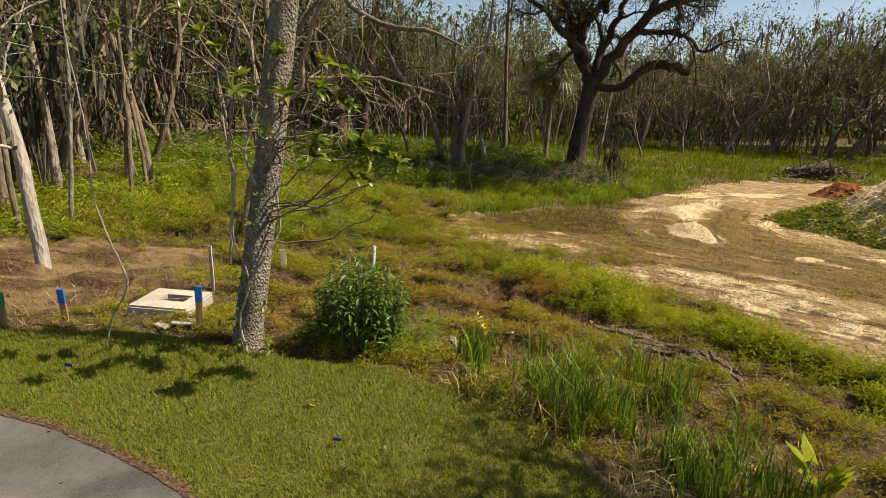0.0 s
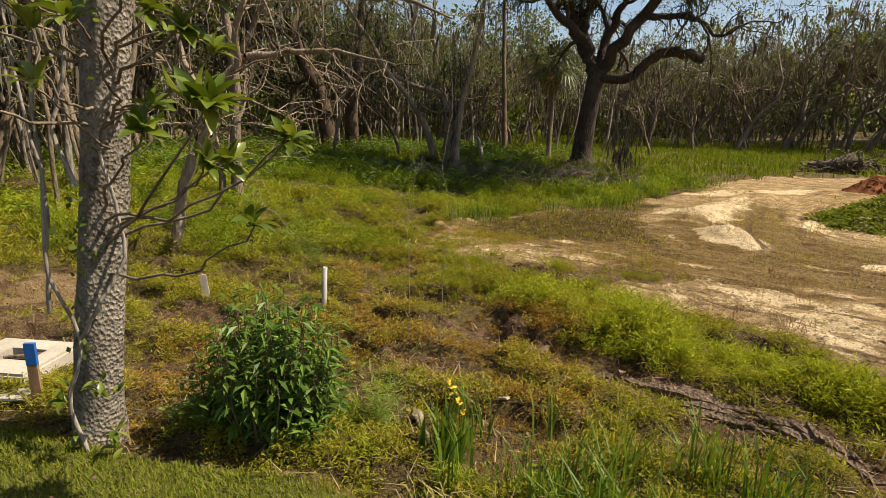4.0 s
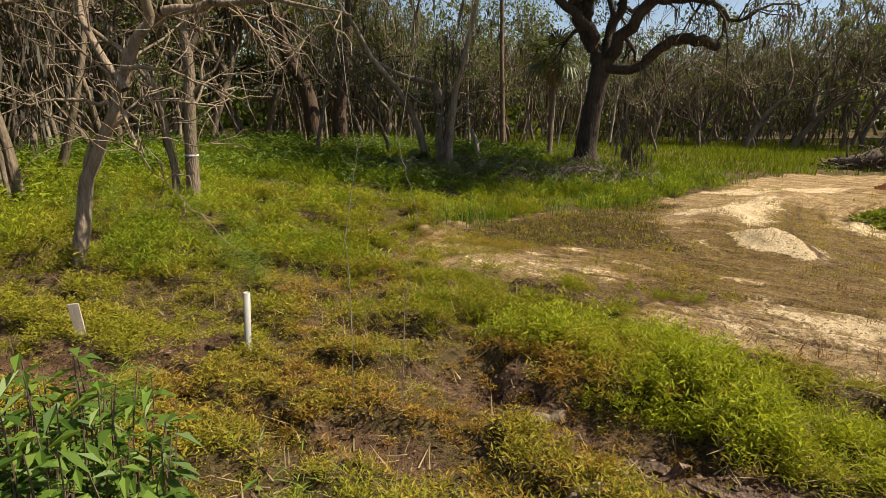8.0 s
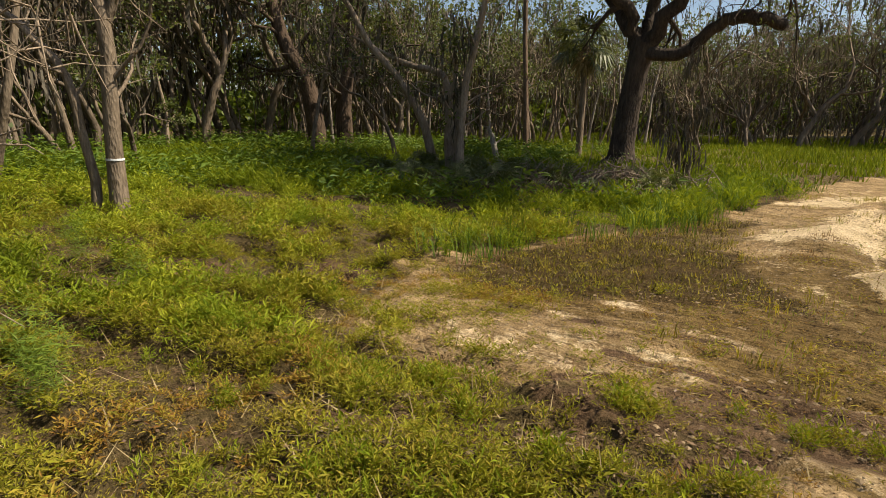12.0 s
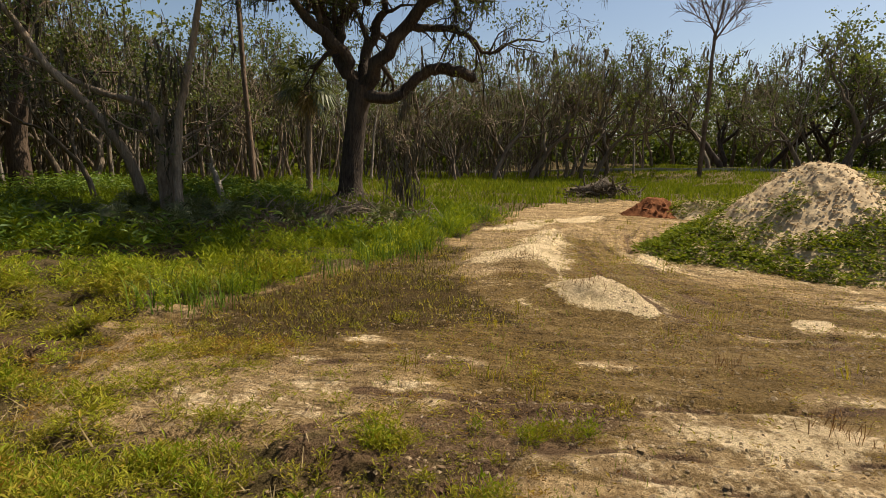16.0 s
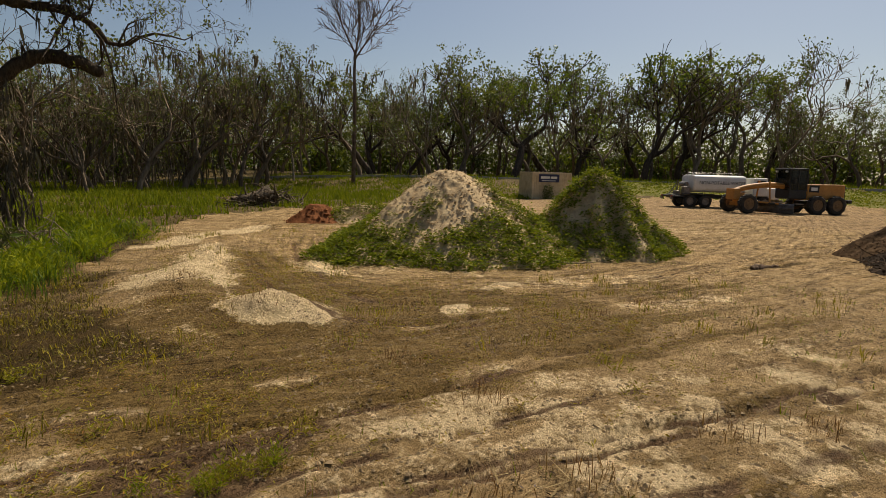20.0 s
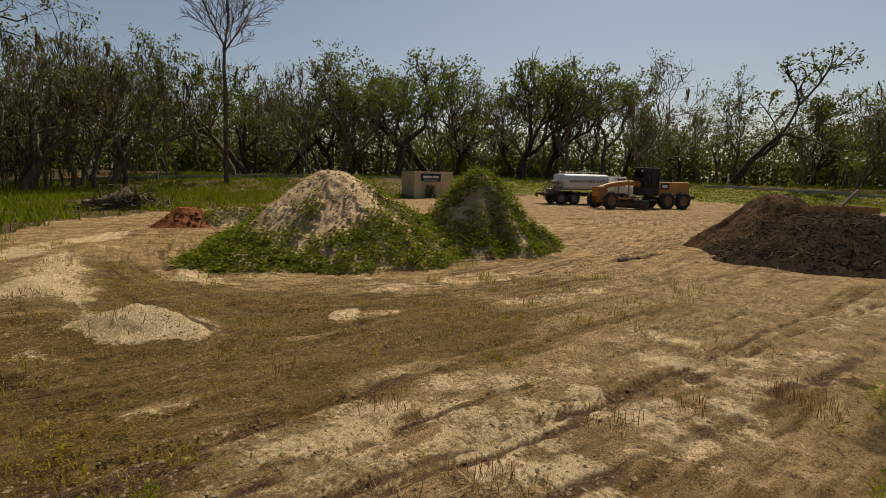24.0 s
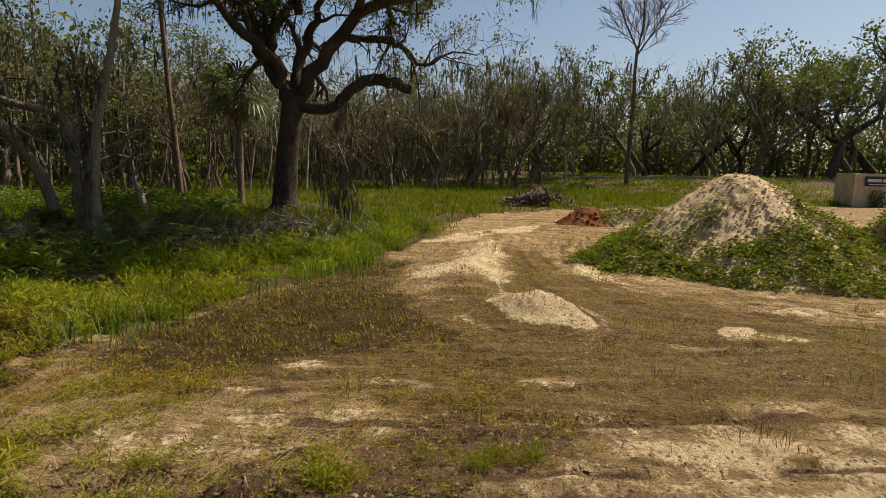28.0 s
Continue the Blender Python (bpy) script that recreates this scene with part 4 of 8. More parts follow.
for s in range(3):
    forest_tree("wide%d" % s, 170 + s, 4.6 + 0.7 * s, 0.12 + 0.01 * s, FORK, 84, 26, 0.13, 0.10, 5, BARK_OAK, LEAF_BRIGHT if s == 1 else LEAF_OAK, "broad-crowned oak with dark twisted limbs")
forest_tree("wide3", 176, 5.0, 0.12, FORK_FINE, 26, 16, 0.14, 0.10, 30, BARK_GREY, LEAF_OAK, "broad half-bare oak with grey twigs")
SKYLINE = [(10, 12.5), (17, 14), (20, 15.5), (26, 16.5), (32, 18), (40, 19), (44, 17), (47, 20), (50, 22.5), (60, 23), (64, 22), (68, 23), (72, 21), (78, 20), (80, 12), (82, 14), (85, 20), (88, 18), (91, 15), (100, 17)]


def plant(key, x, y, scale, turn, rng):
    t = copy_thing(FOREST[key], pose(x, y, float(height(np.array([x]), np.array([y]))[0]), rng.normal(0, 2), rng.normal(0, 2), turn))
    t.scale = (scale,) * 3
    return t


def plant_woods():
    rng = rng_of(7)
    seg = [np.hypot(b[0] - a[0], b[1] - a[1]) for a, b in zip(TREELINE, TREELINE[1:])]
    placed = []
    tries = 0
    while len(placed) < 330 and tries < 14000:
        tries += 1
        k = rng.choice(len(seg), p=np.array(seg) / sum(seg))
        a, b = np.array(TREELINE[k]), np.array(TREELINE[k + 1])
        u = rng.uniform()
        n = np.array([-(b - a)[1], (b - a)[0]]) / seg[k]
        deep = 24 * rng.uniform() ** 1.5 * (1.0 if k < 11 else 1.1)
        p = a + (b - a) * u + n * (deep + rng.normal(0, 0.8))
        gap = 1.5 if k < 8 else 3.0 if k < 11 else 4.2 if k < 13 else 5.6
        if any((p[0] - q[0]) ** 2 + (p[1] - q[1]) ** 2 < gap * gap for q in placed):
            continue
        placed.append((p[0], p[1]))
        r = rng.uniform()
        if k < 8:
            key = ("thin%d" % rng.integers(3)) if r < (0.88 if k < 4 else 0.68) else ("bare%d" % rng.integers(3)) if r < 0.93 else ("oak%d" % rng.integers(4)) if r < 0.98 else "green0"
            sc = (rng.uniform(10.5, 15.5) if k < 5 else rng.uniform(8.5, 12.5)) / TALL[key]
        else:
            az = math.degrees(math.atan2(p[0], p[1] - 13.3))
            bare = 0.5 if 69 < az < 79 else 0.22
            key = ("bare%d" % rng.integers(3)) if r < bare * 0.6 else "wide3" if r < bare else ("oak%d" % rng.integers(4)) if r < 0.55 else ("wide%d" % rng.integers(3)) if r < 0.85 else ("green%d" % rng.integers(2)) if r < 0.97 else "thin1"
            if az < 34:
                key = ("bare%d" % rng.integers(3)) if r < 0.48 else ("thin%d" % rng.integers(3)) if r < 0.68 else "wide3" if r < 0.8 else ("oak%d" % rng.integers(4))
            sc = np.interp(az, *zip(*SKYLINE)) * rng.uniform(0.68, 1.0) / TALL[key]
        plant(key, p[0], p[1], sc, rng.uniform(0, 360), rng)


plant_woods()


def wood_strip(line, deep0, deep1, per_m, rng):
    """Places in a belt behind a line of the plan."""
    out = []
    for a, b in zip(line, line[1:]):
        a, b = np.array(a, float), np.array(b, float)
        ln = np.linalg.norm(b - a)
        n = np.array([-(b - a)[1], (b - a)[0]]) / ln
        m = int(ln * per_m)
        u, d = rng.uniform(size=m), rng.uniform(deep0, deep1, m)
        out.append(a + (b - a) * u[:, None] + n * d[:, None])
    return np.concatenate(out)


def thicket():
    """Thin stems, dead branches and hanging moss between the trees."""
    rng = rng_of(22)
    at = np.concatenate([wood_strip(TREELINE[:5], 0.5, 20, 8.0, rng), wood_strip(TREELINE[4:12], 1.5, 26, 5.0, rng)])
    at = np.concatenate([at, wood_strip(TREELINE[11:], 6, 34, 0.9, rng)])
    stems, hung, leaf = Geo(), [], []
    for x, y in at:
        top = rng.uniform(5, 11) if x < 10 else rng.uniform(4, 8)
        z0 = float(east_rise(x, y)) - 0.1
        pts, rad = branch(rng, (x, y, z0), (rng.normal(0, 0.15), rng.normal(0, 0.15), 1), top, rng.uniform(0.03, 0.09), 0.015, 5, 0.14)
        stems.add(*tube(pts, rad, 4))
        for k in range(3):
            i = rng.integers(2, 5)
            b, r = branch(rng, pts[i], rng.normal(0, 1, 3) + [0, 0, 0.3], rng.uniform(1, 2.6), 0.03, 0.006, 3, 0.3)
            stems.add(*tube(b, r, 3))
            if x < 12 or k == 0:
                hung.append(b[rng.integers(1, 4, 5)] + rng.normal(0, 0.15, (5, 3)))
            if rng.uniform() < 0.5:
                leaf.append(b[rng.integers(1, 4, 8)] + rng.normal(0, 0.35, (8, 3)))
    low = np.repeat(at, 3, axis=0) + rng.normal(0, 1.2, (len(at) * 3, 2))
    lz = east_rise(low[:, 0], low[:, 1]) + rng.uniform(0.1, 1.6, len(low)) ** 1.5
    leaf.append(np.column_stack([low, lz]))
    solid("thicket_stems", stems.mesh("thicket_stems"), BARK_STEM, label="tangle of thin grey stems and dead branches", category="thicket", kind="stuff")
    solid("thicket_moss", moss_mesh("thicket_moss", rng, np.concatenate(hung), 1.1, 0.1), MOSS, label="brown-grey moss hanging in the wood", category="moss", kind="stuff")
    solid("thicket_leaves", fast_mesh("thicket_leaves", *leaf_quads(rng, np.concatenate(leaf), 0.24, 0.5)), LEAF_OAK, label="scattered olive leaves of the underwood", category="leaves", kind="stuff")


thicket()


def far_woods():
    """The deep wood behind the first trees, too dense to tell trees apart."""
    rng = rng_of(21)
    out = [(x + n[0], y + n[1]) for (x, y), n in zip(TREELINE, [(-34, -10), (-32, 0), (-30, 6), (-28, 12), (-26, 18), (-20, 26), (-14, 28), (-8, 30), (-4, 32), (0, 34), (4, 34), (8, 34), (14, 34), (22, 30), (30, 22), (34, 12), (36, 4), (34, -8), (30, -16)])]
    stems, leaf, low = Geo(), [], []
    for k, (a, b) in enumerate(zip(out, out[1:])):
        a, b = np.array(a), np.array(b)
        ln = np.linalg.norm(b - a)
        for _ in range(int(ln * 2.4)):
            p = a + (b - a) * rng.uniform() + rng.normal(0, 5, 2)
            top = rng.uniform(8, 13) if k < 8 else rng.uniform(7, 11)
            pts, rad = branch(rng, (p[0], p[1], float(east_rise(p[0], p[1])) - 0.2), (rng.normal(0, 0.08), rng.normal(0, 0.08), 1), top, rng.uniform(0.1, 0.25), 0.05, 4, 0.08)
            stems.add(*tube(pts, rad, 4))
            c = pts[2 + rng.integers(3, size=120)] + rng.normal(0, 1, (120, 3)) * [2.0, 2.0, 2.4 if k < 8 else 1.3]
            low.append(np.column_stack([p[0] + rng.normal(0, 2, 64), p[1] + rng.normal(0, 2, 64), pts[0, 2] + rng.uniform(0.2, 4.0 if k < 8 else 5.0, 64)]))
            leaf.append(c)
    solid("far_wood_stems", stems.mesh("far_wood_stems"), BARK_DARK, label="dark trunks deep in the distant wood", category="woodland", kind="stuff")
    solid("far_wood_leaves", fast_mesh("far_wood_leaves", *leaf_quads(rng, np.concatenate(leaf), 0.6, 0.55)), LEAF_OAK, label="dense olive foliage of the distant wood", category="woodland", kind="stuff")
    solid("far_underwood", fast_mesh("far_underwood", *leaf_quads(rng, np.concatenate(low), 0.8, 0.6)), LEAF_BRIGHT, label="dark underwood deep in the distance", category="woodland", kind="stuff")


far_woods()

# ---- single trees of the clearing ----
VIEW_R = np.array([0.946, -0.324, 0])
VIEW_D = np.array([0.324, 0.946, 0])


def uvz(p):
    p = np.asarray(p, float)
    return p[:, :1] * VIEW_R + p[:, 1:2] * VIEW_D + p[:, 2:] * [0, 0, 1]


def bend(points, rad, n=14, jitter=0.0, rng=None):
    """A smooth limb through a few points."""
    p = np.asarray(points, float)
    t = np.linspace(0, len(p) - 1, n)
    i = np.clip(t.astype(int), 0, len(p) - 2)
    u = (t - i)[:, None]
    m = np.gradient(p, axis=0)
    h = (2 * u**3 - 3 * u**2 + 1) * p[i] + (u**3 - 2 * u**2 + u) * m[i] + (-2 * u**3 + 3 * u**2) * p[i + 1] + (u**3 - u**2) * m[i + 1]
    if rng is not None and jitter:
        h[1:] += rng.normal(0, jitter, h[1:].shape)
    return h, np.interp(t, np.arange(len(p)), rad)


def bole(pts, rad, sides=20, seed=0, rough=0.06, foot=0.0):
    """A thick trunk with uneven, ribbed sides and a spreading foot."""
    rng = rng_of(seed)
    n = len(pts)
    a = np.arange(sides) * 2 * np.pi / sides
    k = np.arange(n)[:, None]
    rib = 1 + rough * np.sin(3 * a[None] + 0.25 * k + seed) + rough * 0.7 * np.sin(5 * a[None] - 0.4 * k) + rng.normal(0, rough * 0.5, (n, sides))
    rib += foot * np.exp(-k / max(1.0, n * 0.07)) * (0.6 + 0.5 * np.sin(4 * a[None] + seed))
    return tube(pts, rad, sides, rib)


def own_limbs(rng, pts, rad, spec):
    out = []
    limbs(rng, pts, rad, 1, spec, out)
    return out


# the great live oak
def live_oak():
    rng = rng_of(41)
    t = thing("live_oak", "huge spreading live oak with dark bark and hanging moss", "tree", (1.1, 39.6, 0))
    pts, rad = bend(uvz([(0, 0, -0.25), (0, 0, 1), (0.12, 0, 2.5), (0.28, 0, 4), (0.5, 0, 5.3)]), (0.66, 0.52, 0.47, 0.46, 0.52), 16)
    solid("trunk", Geo().add(*bole(pts, rad, 20, 3, 0.05, 0.25)).mesh("trunk", True), BARK_OAK, t)
    spec = dict(levels=4, kids=(0, 9, 5, 3), reach=(0, 2.9, 1.4, 0.7), angle=(0.5, 1.3), wander=0.36, lift=0.02)
    low = (
        ([(0.45, 0, 4.9), (-0.3, 0.2, 6.1), (-1.2, 0.5, 7.2), (-1.5, 0.3, 8.5), (-2.3, 0, 10.2), (-3.6, -0.5, 12)], (0.42, 0.38, 0.36, 0.3, 0.22, 0.08)),
        ([(-1.0, 0.4, 7.0), (-0.6, 1, 8.5), (0.2, 1.5, 10), (0.6, 2, 12.4)], (0.32, 0.26, 0.2, 0.07)),
        ([(0.35, -0.1, 5.1), (-0.2, -0.5, 6.4), (-1.2, -0.9, 7.7), (-2.4, -1.3, 8.8), (-4.2, -1.7, 10), (-6.2, -2.2, 10.6)], (0.34, 0.3, 0.26, 0.2, 0.14, 0.05)),
        ([(0.6, 0, 5.1), (1.6, -0.5, 6.5), (2.6, -0.8, 7.8), (4.5, -1, 9), (6.2, -1.2, 9.6), (7.6, -1.2, 10.3), (9.4, -1.5, 10.4), (11.0, -1.5, 9.6)], (0.42, 0.36, 0.33, 0.27, 0.2, 0.14, 0.09, 0.04)),
    )
    main = low + (
        ([(0.5, 0, 5.2), (0.7, 0.5, 7), (1.4, 0.8, 9), (2.3, 1, 11.8)], (0.36, 0.3, 0.2, 0.07)),
        ([(2.7, -0.8, 7.8), (4.2, -0.4, 7.7), (5.2, -0.2, 7.5), (6.0, 0, 6.8), (7.4, 0, 7.3), (9.2, 0.1, 7.4)], (0.2, 0.17, 0.14, 0.1, 0.06, 0.02)),
        ([(4.4, -1, 9), (5.6, -1.6, 10.6), (7.6, -2.4, 12.2)], (0.2, 0.14, 0.05)),
        # three high limbs added above the view to carry leaves that shade the meadow
        ([(0.6, 0.5, 9), (1.5, -2.5, 11), (2.5, -6, 12.6), (3.5, -9, 13)], (0.24, 0.2, 0.13, 0.05)),
        ([(-1.4, 0.3, 8.6), (-2.2, -3, 11.4), (-3.2, -6.5, 12.8)], (0.22, 0.17, 0.06)),
        ([(3.4, -0.9, 8.6), (5.5, -3.4, 11.6), (7.5, -6.5, 13), (9, -8.5, 13.2)], (0.22, 0.17, 0.1, 0.05)),
    )
    wood = []
    for p, r in main:
        pts, rad = bend(uvz(p), np.array(r) * 0.85, 18, 0.11, rng)
        got = own_limbs(rng, pts, rad, spec)
        solid("limb", wood_mesh("limb", got, (12, 12, 6, 4, 3)), BARK_OAK, t)
        wood += got
    pts, rad = bend(uvz([(0.5, 0, 4.9), (1.6, -0.3, 4.75), (2.5, -0.3, 4.95), (3.1, -0.3, 5.6), (3.9, -0.3, 6.0), (4.9, -0.3, 5.95), (5.7, -0.3, 5.65)]), (0.3, 0.25, 0.23, 0.24, 0.26, 0.25, 0.21), 22, 0.03, rng)
    g = Geo().add(*bole(pts, rad, 12, 8, 0.07))
    end = pts[-1]
    ring = np.arange(12) + 21 * 12
    g.add(np.vstack([g.v[0][ring], end + uvz([(0.12, 0, -0.05)])[0]]), None, [(a, (a + 1) % 12, 12) for a in range(12)])
    solid("broken_limb", g.mesh("broken_limb", True), BARK_OAK, t, "thick limb broken off short")
    twigs = own_limbs(rng, pts, rad * 0.3, dict(spec, kids=(0, 6, 2, 2), reach=(0, 1.0, 0.6, 0.4)))[1:]
    solid("twig_spray", wood_mesh("twig_spray", twigs, (5, 5, 4, 3)), BARK_OAK, t, kind="stuff")
    wood += twigs
    # leaf mass above the view, added to shade the meadow
    high = along_limbs(rng, wood, (1, 2, 3, 4), 3000)
    high = high[high[:, 2] > 11.2][:420]
    solid("high_crown", crown_mesh("high_crown", rng, high, 34, 0.8, 0.28), LEAF_OAK, t, kind="stuff")
    # loose unseen leaf clumps overhead, placed by where their shade should fall
    shade_clumps = np.concatenate([uvz(rng.normal(0, 1, (n, 3)) * w + c) for n, w, c in ((260, (2.6, 2.2, 0.5), (7.2, -5.4, 13.2)), (170, (2.2, 1.8, 0.5), (3.0, -6.5, 13.2)), (150, (2.0, 1.8, 0.5), (-2.6, -5.5, 13.2)))])
    solid("high_crown", crown_mesh("high_crown", rng, shade_clumps, 30, 0.4, 0.26), LEAF_OAK, t, kind="stuff")
    at = along_limbs(rng, wood, (2, 3, 4), 1500)
    at = at[(at[:, 2] > 8.4) | (rng.uniform(size=len(at)) < 0.2)]
    solid("crown", crown_mesh("crown", rng, at, 22, 0.26, 0.14), LEAF_OAK, t, kind="stuff")
    at = along_limbs(rng, wood, (1, 2, 3), 800)
    solid("moss", moss_mesh("moss", rng, at, 0.8, 0.034), MOSS, t, "grey hanging moss", kind="stuff")
    fern = along_limbs(rng, wood, (1,), 500) + [0, 0, 0.16]
    solid("fern_cover", crown_mesh("fern_cover", rng, fern, 2, 0.1, 0.16), LEAF_OAK, t, "small ferns along the limbs", kind="stuff")
    roots = Geo()
    for k in range(7):
        a = k * 0.9 + rng.uniform(0, 0.4)
        roots.add(*tube(*bend([(0.35 * math.cos(a), 0.35 * math.sin(a), 0.4), (0.8 * math.cos(a), 0.8 * math.sin(a), 0.1), (1.5 * math.cos(a + 0.2), 1.5 * math.sin(a + 0.2), -0.08)], (0.2, 0.13, 0.05), 6), 6))
    solid("roots", roots.mesh("roots", True), BARK_OAK, t)


live_oak()


def dead_tree(name, at, label, stems, spec, material, seed, sides=(12, 10, 5, 4, 3), moss=0, category="tree", leaves=0, leaf=None, base=1, clean=0):
    """A tree given by the lines of its stems, with grown side limbs."""
    rng = rng_of(seed)
    t = thing(name, label, category, (at[0], at[1], 0))
    o = np.array([at[0], at[1], 0.0])
    wood = []
    for k, (p, r) in enumerate(stems):
        pts, rad = bend(np.asarray(p, float) - o, r, 16, 0.015, rng)
        got = []
        limbs(rng, pts, rad, base if k >= clean else spec["levels"], spec, got)
        solid("trunk" if k == 0 else "stem", wood_mesh("stem", got[:1], sides), material, t)
        starts = [i for i, g3 in enumerate(got) if g3[2] == base + 1] + [len(got)]
        for i, j in zip(starts, starts[1:]):
            solid("limb", wood_mesh("limb", got[i:j], sides), material, t)
        wood += got
    lv = tuple(range(base + 1, spec["levels"] + 1))
    if moss:
        solid("moss", moss_mesh("moss", rng, along_limbs(rng, wood, lv, moss), 0.7, 0.06), MOSS, t, kind="stuff")
    if leaves:
        solid("crown", crown_mesh("crown", rng, along_limbs(rng, wood, lv, leaves), 10, 0.22, 0.14), leaf, t, kind="stuff")
    return t, wood


TWIGGY = dict(levels=3, kids=(0, 8, 4), reach=(0, 1.5, 0.7), angle=(0.5, 1.3), wander=0.28, lift=0.0, thin=0.34)
SPARSE = dict(levels=3, kids=(0, 3, 3), reach=(0, 1.0, 0.5), angle=(0.6, 1.3), wander=0.25, lift=0.02, thin=0.34)
TWIGGY["from"] = SPARSE["from"] = 0.3

dead_tree("leaning_tree", (-6.82, 15.76), "bare weathered grey tree leaning over the weeds", [
    ([(-6.86, 15.72, -0.2), (-6.62, 15.85, 1.27), (-6.18, 16.0, 2.27), (-5.72, 16.1, 3.3), (-5.3, 16.1, 3.62)], (0.115, 0.095, 0.08, 0.072, 0.066)),
    ([(-5.3, 16.1, 3.62), (-4.4, 16.1, 3.7), (-3.6, 16.0, 3.72), (-2.5, 15.8, 3.5)], (0.07, 0.05, 0.03, 0.01)),
    ([(-5.48, 16.04, 3.4), (-5.2, 15.7, 4.2), (-4.6, 15.4, 5.2), (-3.6, 15.2, 5.9)], (0.07, 0.05, 0.04, 0.015)),
    ([(-5.9, 15.95, 2.6), (-6.5, 16.0, 3.5), (-6.9, 16.3, 4.6), (-7.8, 16.5, 5.4)], (0.06, 0.045, 0.03, 0.012)),
    ([(-6.1, 15.9, 2.4), (-6.6, 15.6, 2.45), (-7.1, 15.3, 2.3)], (0.03, 0.02, 0.008)),
    ([(-6.0, 15.93, 2.4), (-5.6, 15.7, 1.9), (-5.4, 15.6, 1.75)], (0.025, 0.018, 0.006)),
    ([(-5.9, 15.94, 2.9), (-5.2, 16.1, 2.85), (-4.4, 16.2, 2.5)], (0.03, 0.02, 0.008)),
], TWIGGY, BARK_DEAD, 51)
dead_tree("twin_trunk_tree", (-9.6, 22.1), "grey twin-trunked tree tied with a white band", [
    ([(-9.58, 22.15, -0.2), (-9.58, 22.15, 1.43), (-9.5, 22.17, 2.77), (-9.46, 22.17, 3.83), (-9.7, 22.1, 6.0), (-9.4, 22.3, 9)], (0.2, 0.16, 0.145, 0.135, 0.11, 0.05)),
    ([(-9.98, 21.99, -0.2), (-10.03, 21.98, 1.17), (-10.32, 21.92, 2.75), (-10.83, 21.81, 3.44), (-11.4, 21.69, 3.95), (-12.6, 21.5, 4.7)], (0.115, 0.09, 0.08, 0.075, 0.065, 0.03)),
    ([(-9.6, 22.1, 5.4), (-8.4, 21.2, 7.2), (-6.6, 19.9, 6.5), (-5.4, 19.3, 5.5), (-4.2, 18.9, 5.1), (-3.2, 18.6, 5.0), (-2.2, 18.4, 4.6)], (0.11, 0.10, 0.09, 0.08, 0.07, 0.05, 0.015)),
    ([(-9.5, 22.2, 3.6), (-8.9, 22.3, 5.0), (-8.0, 22.2, 6.2), (-6.8, 22.0, 7.0)], (0.1, 0.08, 0.05, 0.015)),
], dict(TWIGGY, kids=(0, 7, 5), reach=(0, 1.9, 0.9)), BARK_GREY, 52, moss=60)
bm = bmesh.new()
rod(bm, (-9.58, 22.15, 1.12), (-9.58, 22.15, 1.16), 0.175, sides=20)
BAND = plain("white_band", (0.6, 0.6, 0.57), (0.75, 0.75, 0.72), 0.6)
me = bpy.data.meshes.new("band")
bm.to_mesh(me)
bm.free()
solid("tie_band", me, BAND, label="thin white band tied round a grey trunk", category="band")

dead_tree("dead_clump_tree", (-5.1, 32.3), "clump of bare twisted dead trunks", [
    ([(-5.05, 32.3, -0.2), (-5.17, 32.32, 1.83), (-5.32, 32.38, 3.15), (-5.76, 32.53, 3.62), (-7.14, 33.0, 3.98), (-9.5, 33.6, 5.0)], (0.22, 0.17, 0.14, 0.12, 0.10, 0.04)),
    ([(-4.59, 31.7, -0.2), (-4.61, 31.7, 1.37), (-4.42, 31.64, 3.15), (-4.01, 31.5, 4.88), (-3.69, 31.39, 6.55), (-3.5, 31.3, 8.6)], (0.17, 0.14, 0.12, 0.10, 0.085, 0.05)),
    ([(-5.69, 32.8, -0.2), (-6.26, 32.68, 1.85), (-7.12, 32.49, 3.32), (-8.17, 32.26, 4.54), (-8.9, 32.1, 5.8), (-10.4, 31.8, 8)], (0.18, 0.155, 0.13, 0.115, 0.09, 0.04)),
    ([(-4.9, 32.0, -0.1), (-4.75, 31.9, 1.6), (-4.85, 32.0, 2.6)], (0.18, 0.13, 0.06)),
    ([(-5.2, 32.3, 2.4), (-4.9, 32.0, 3.6), (-5.0, 31.9, 4.4)], (0.09, 0.07, 0.03)),
], dict(TWIGGY, kids=(0, 6, 4), reach=(0, 1.7, 0.8)), BARK_DEAD, 53, moss=90, leaves=150, leaf=LEAF_OAK)
dead_tree("broken_snag", (-3.99, 36.3), "pale broken stump of a dead tree", [([(-3.99, 36.3, -0.1), (-4.28, 36.4, 1.06), (-4.5, 36.46, 1.65)], (0.15, 0.12, 0.07))], SPARSE, BARK_PALE, 54, category="stump")
dead_tree("pole_pine", (-3.97, 45.8), "tall thin bare pine stem with a sparse top", [([(-3.97, 45.8, -0.2), (-4.32, 45.92, 5.18), (-4.57, 46.01, 10.24), (-4.8, 46.1, 15)], (0.17, 0.14, 0.12, 0.07))], dict(TWIGGY, kids=(0, 9, 4), reach=(0, 1.8, 0.8), base=1, **{"from": 0.78}), BARK_BROWN, 55, leaves=60, leaf=LEAF_PINE)
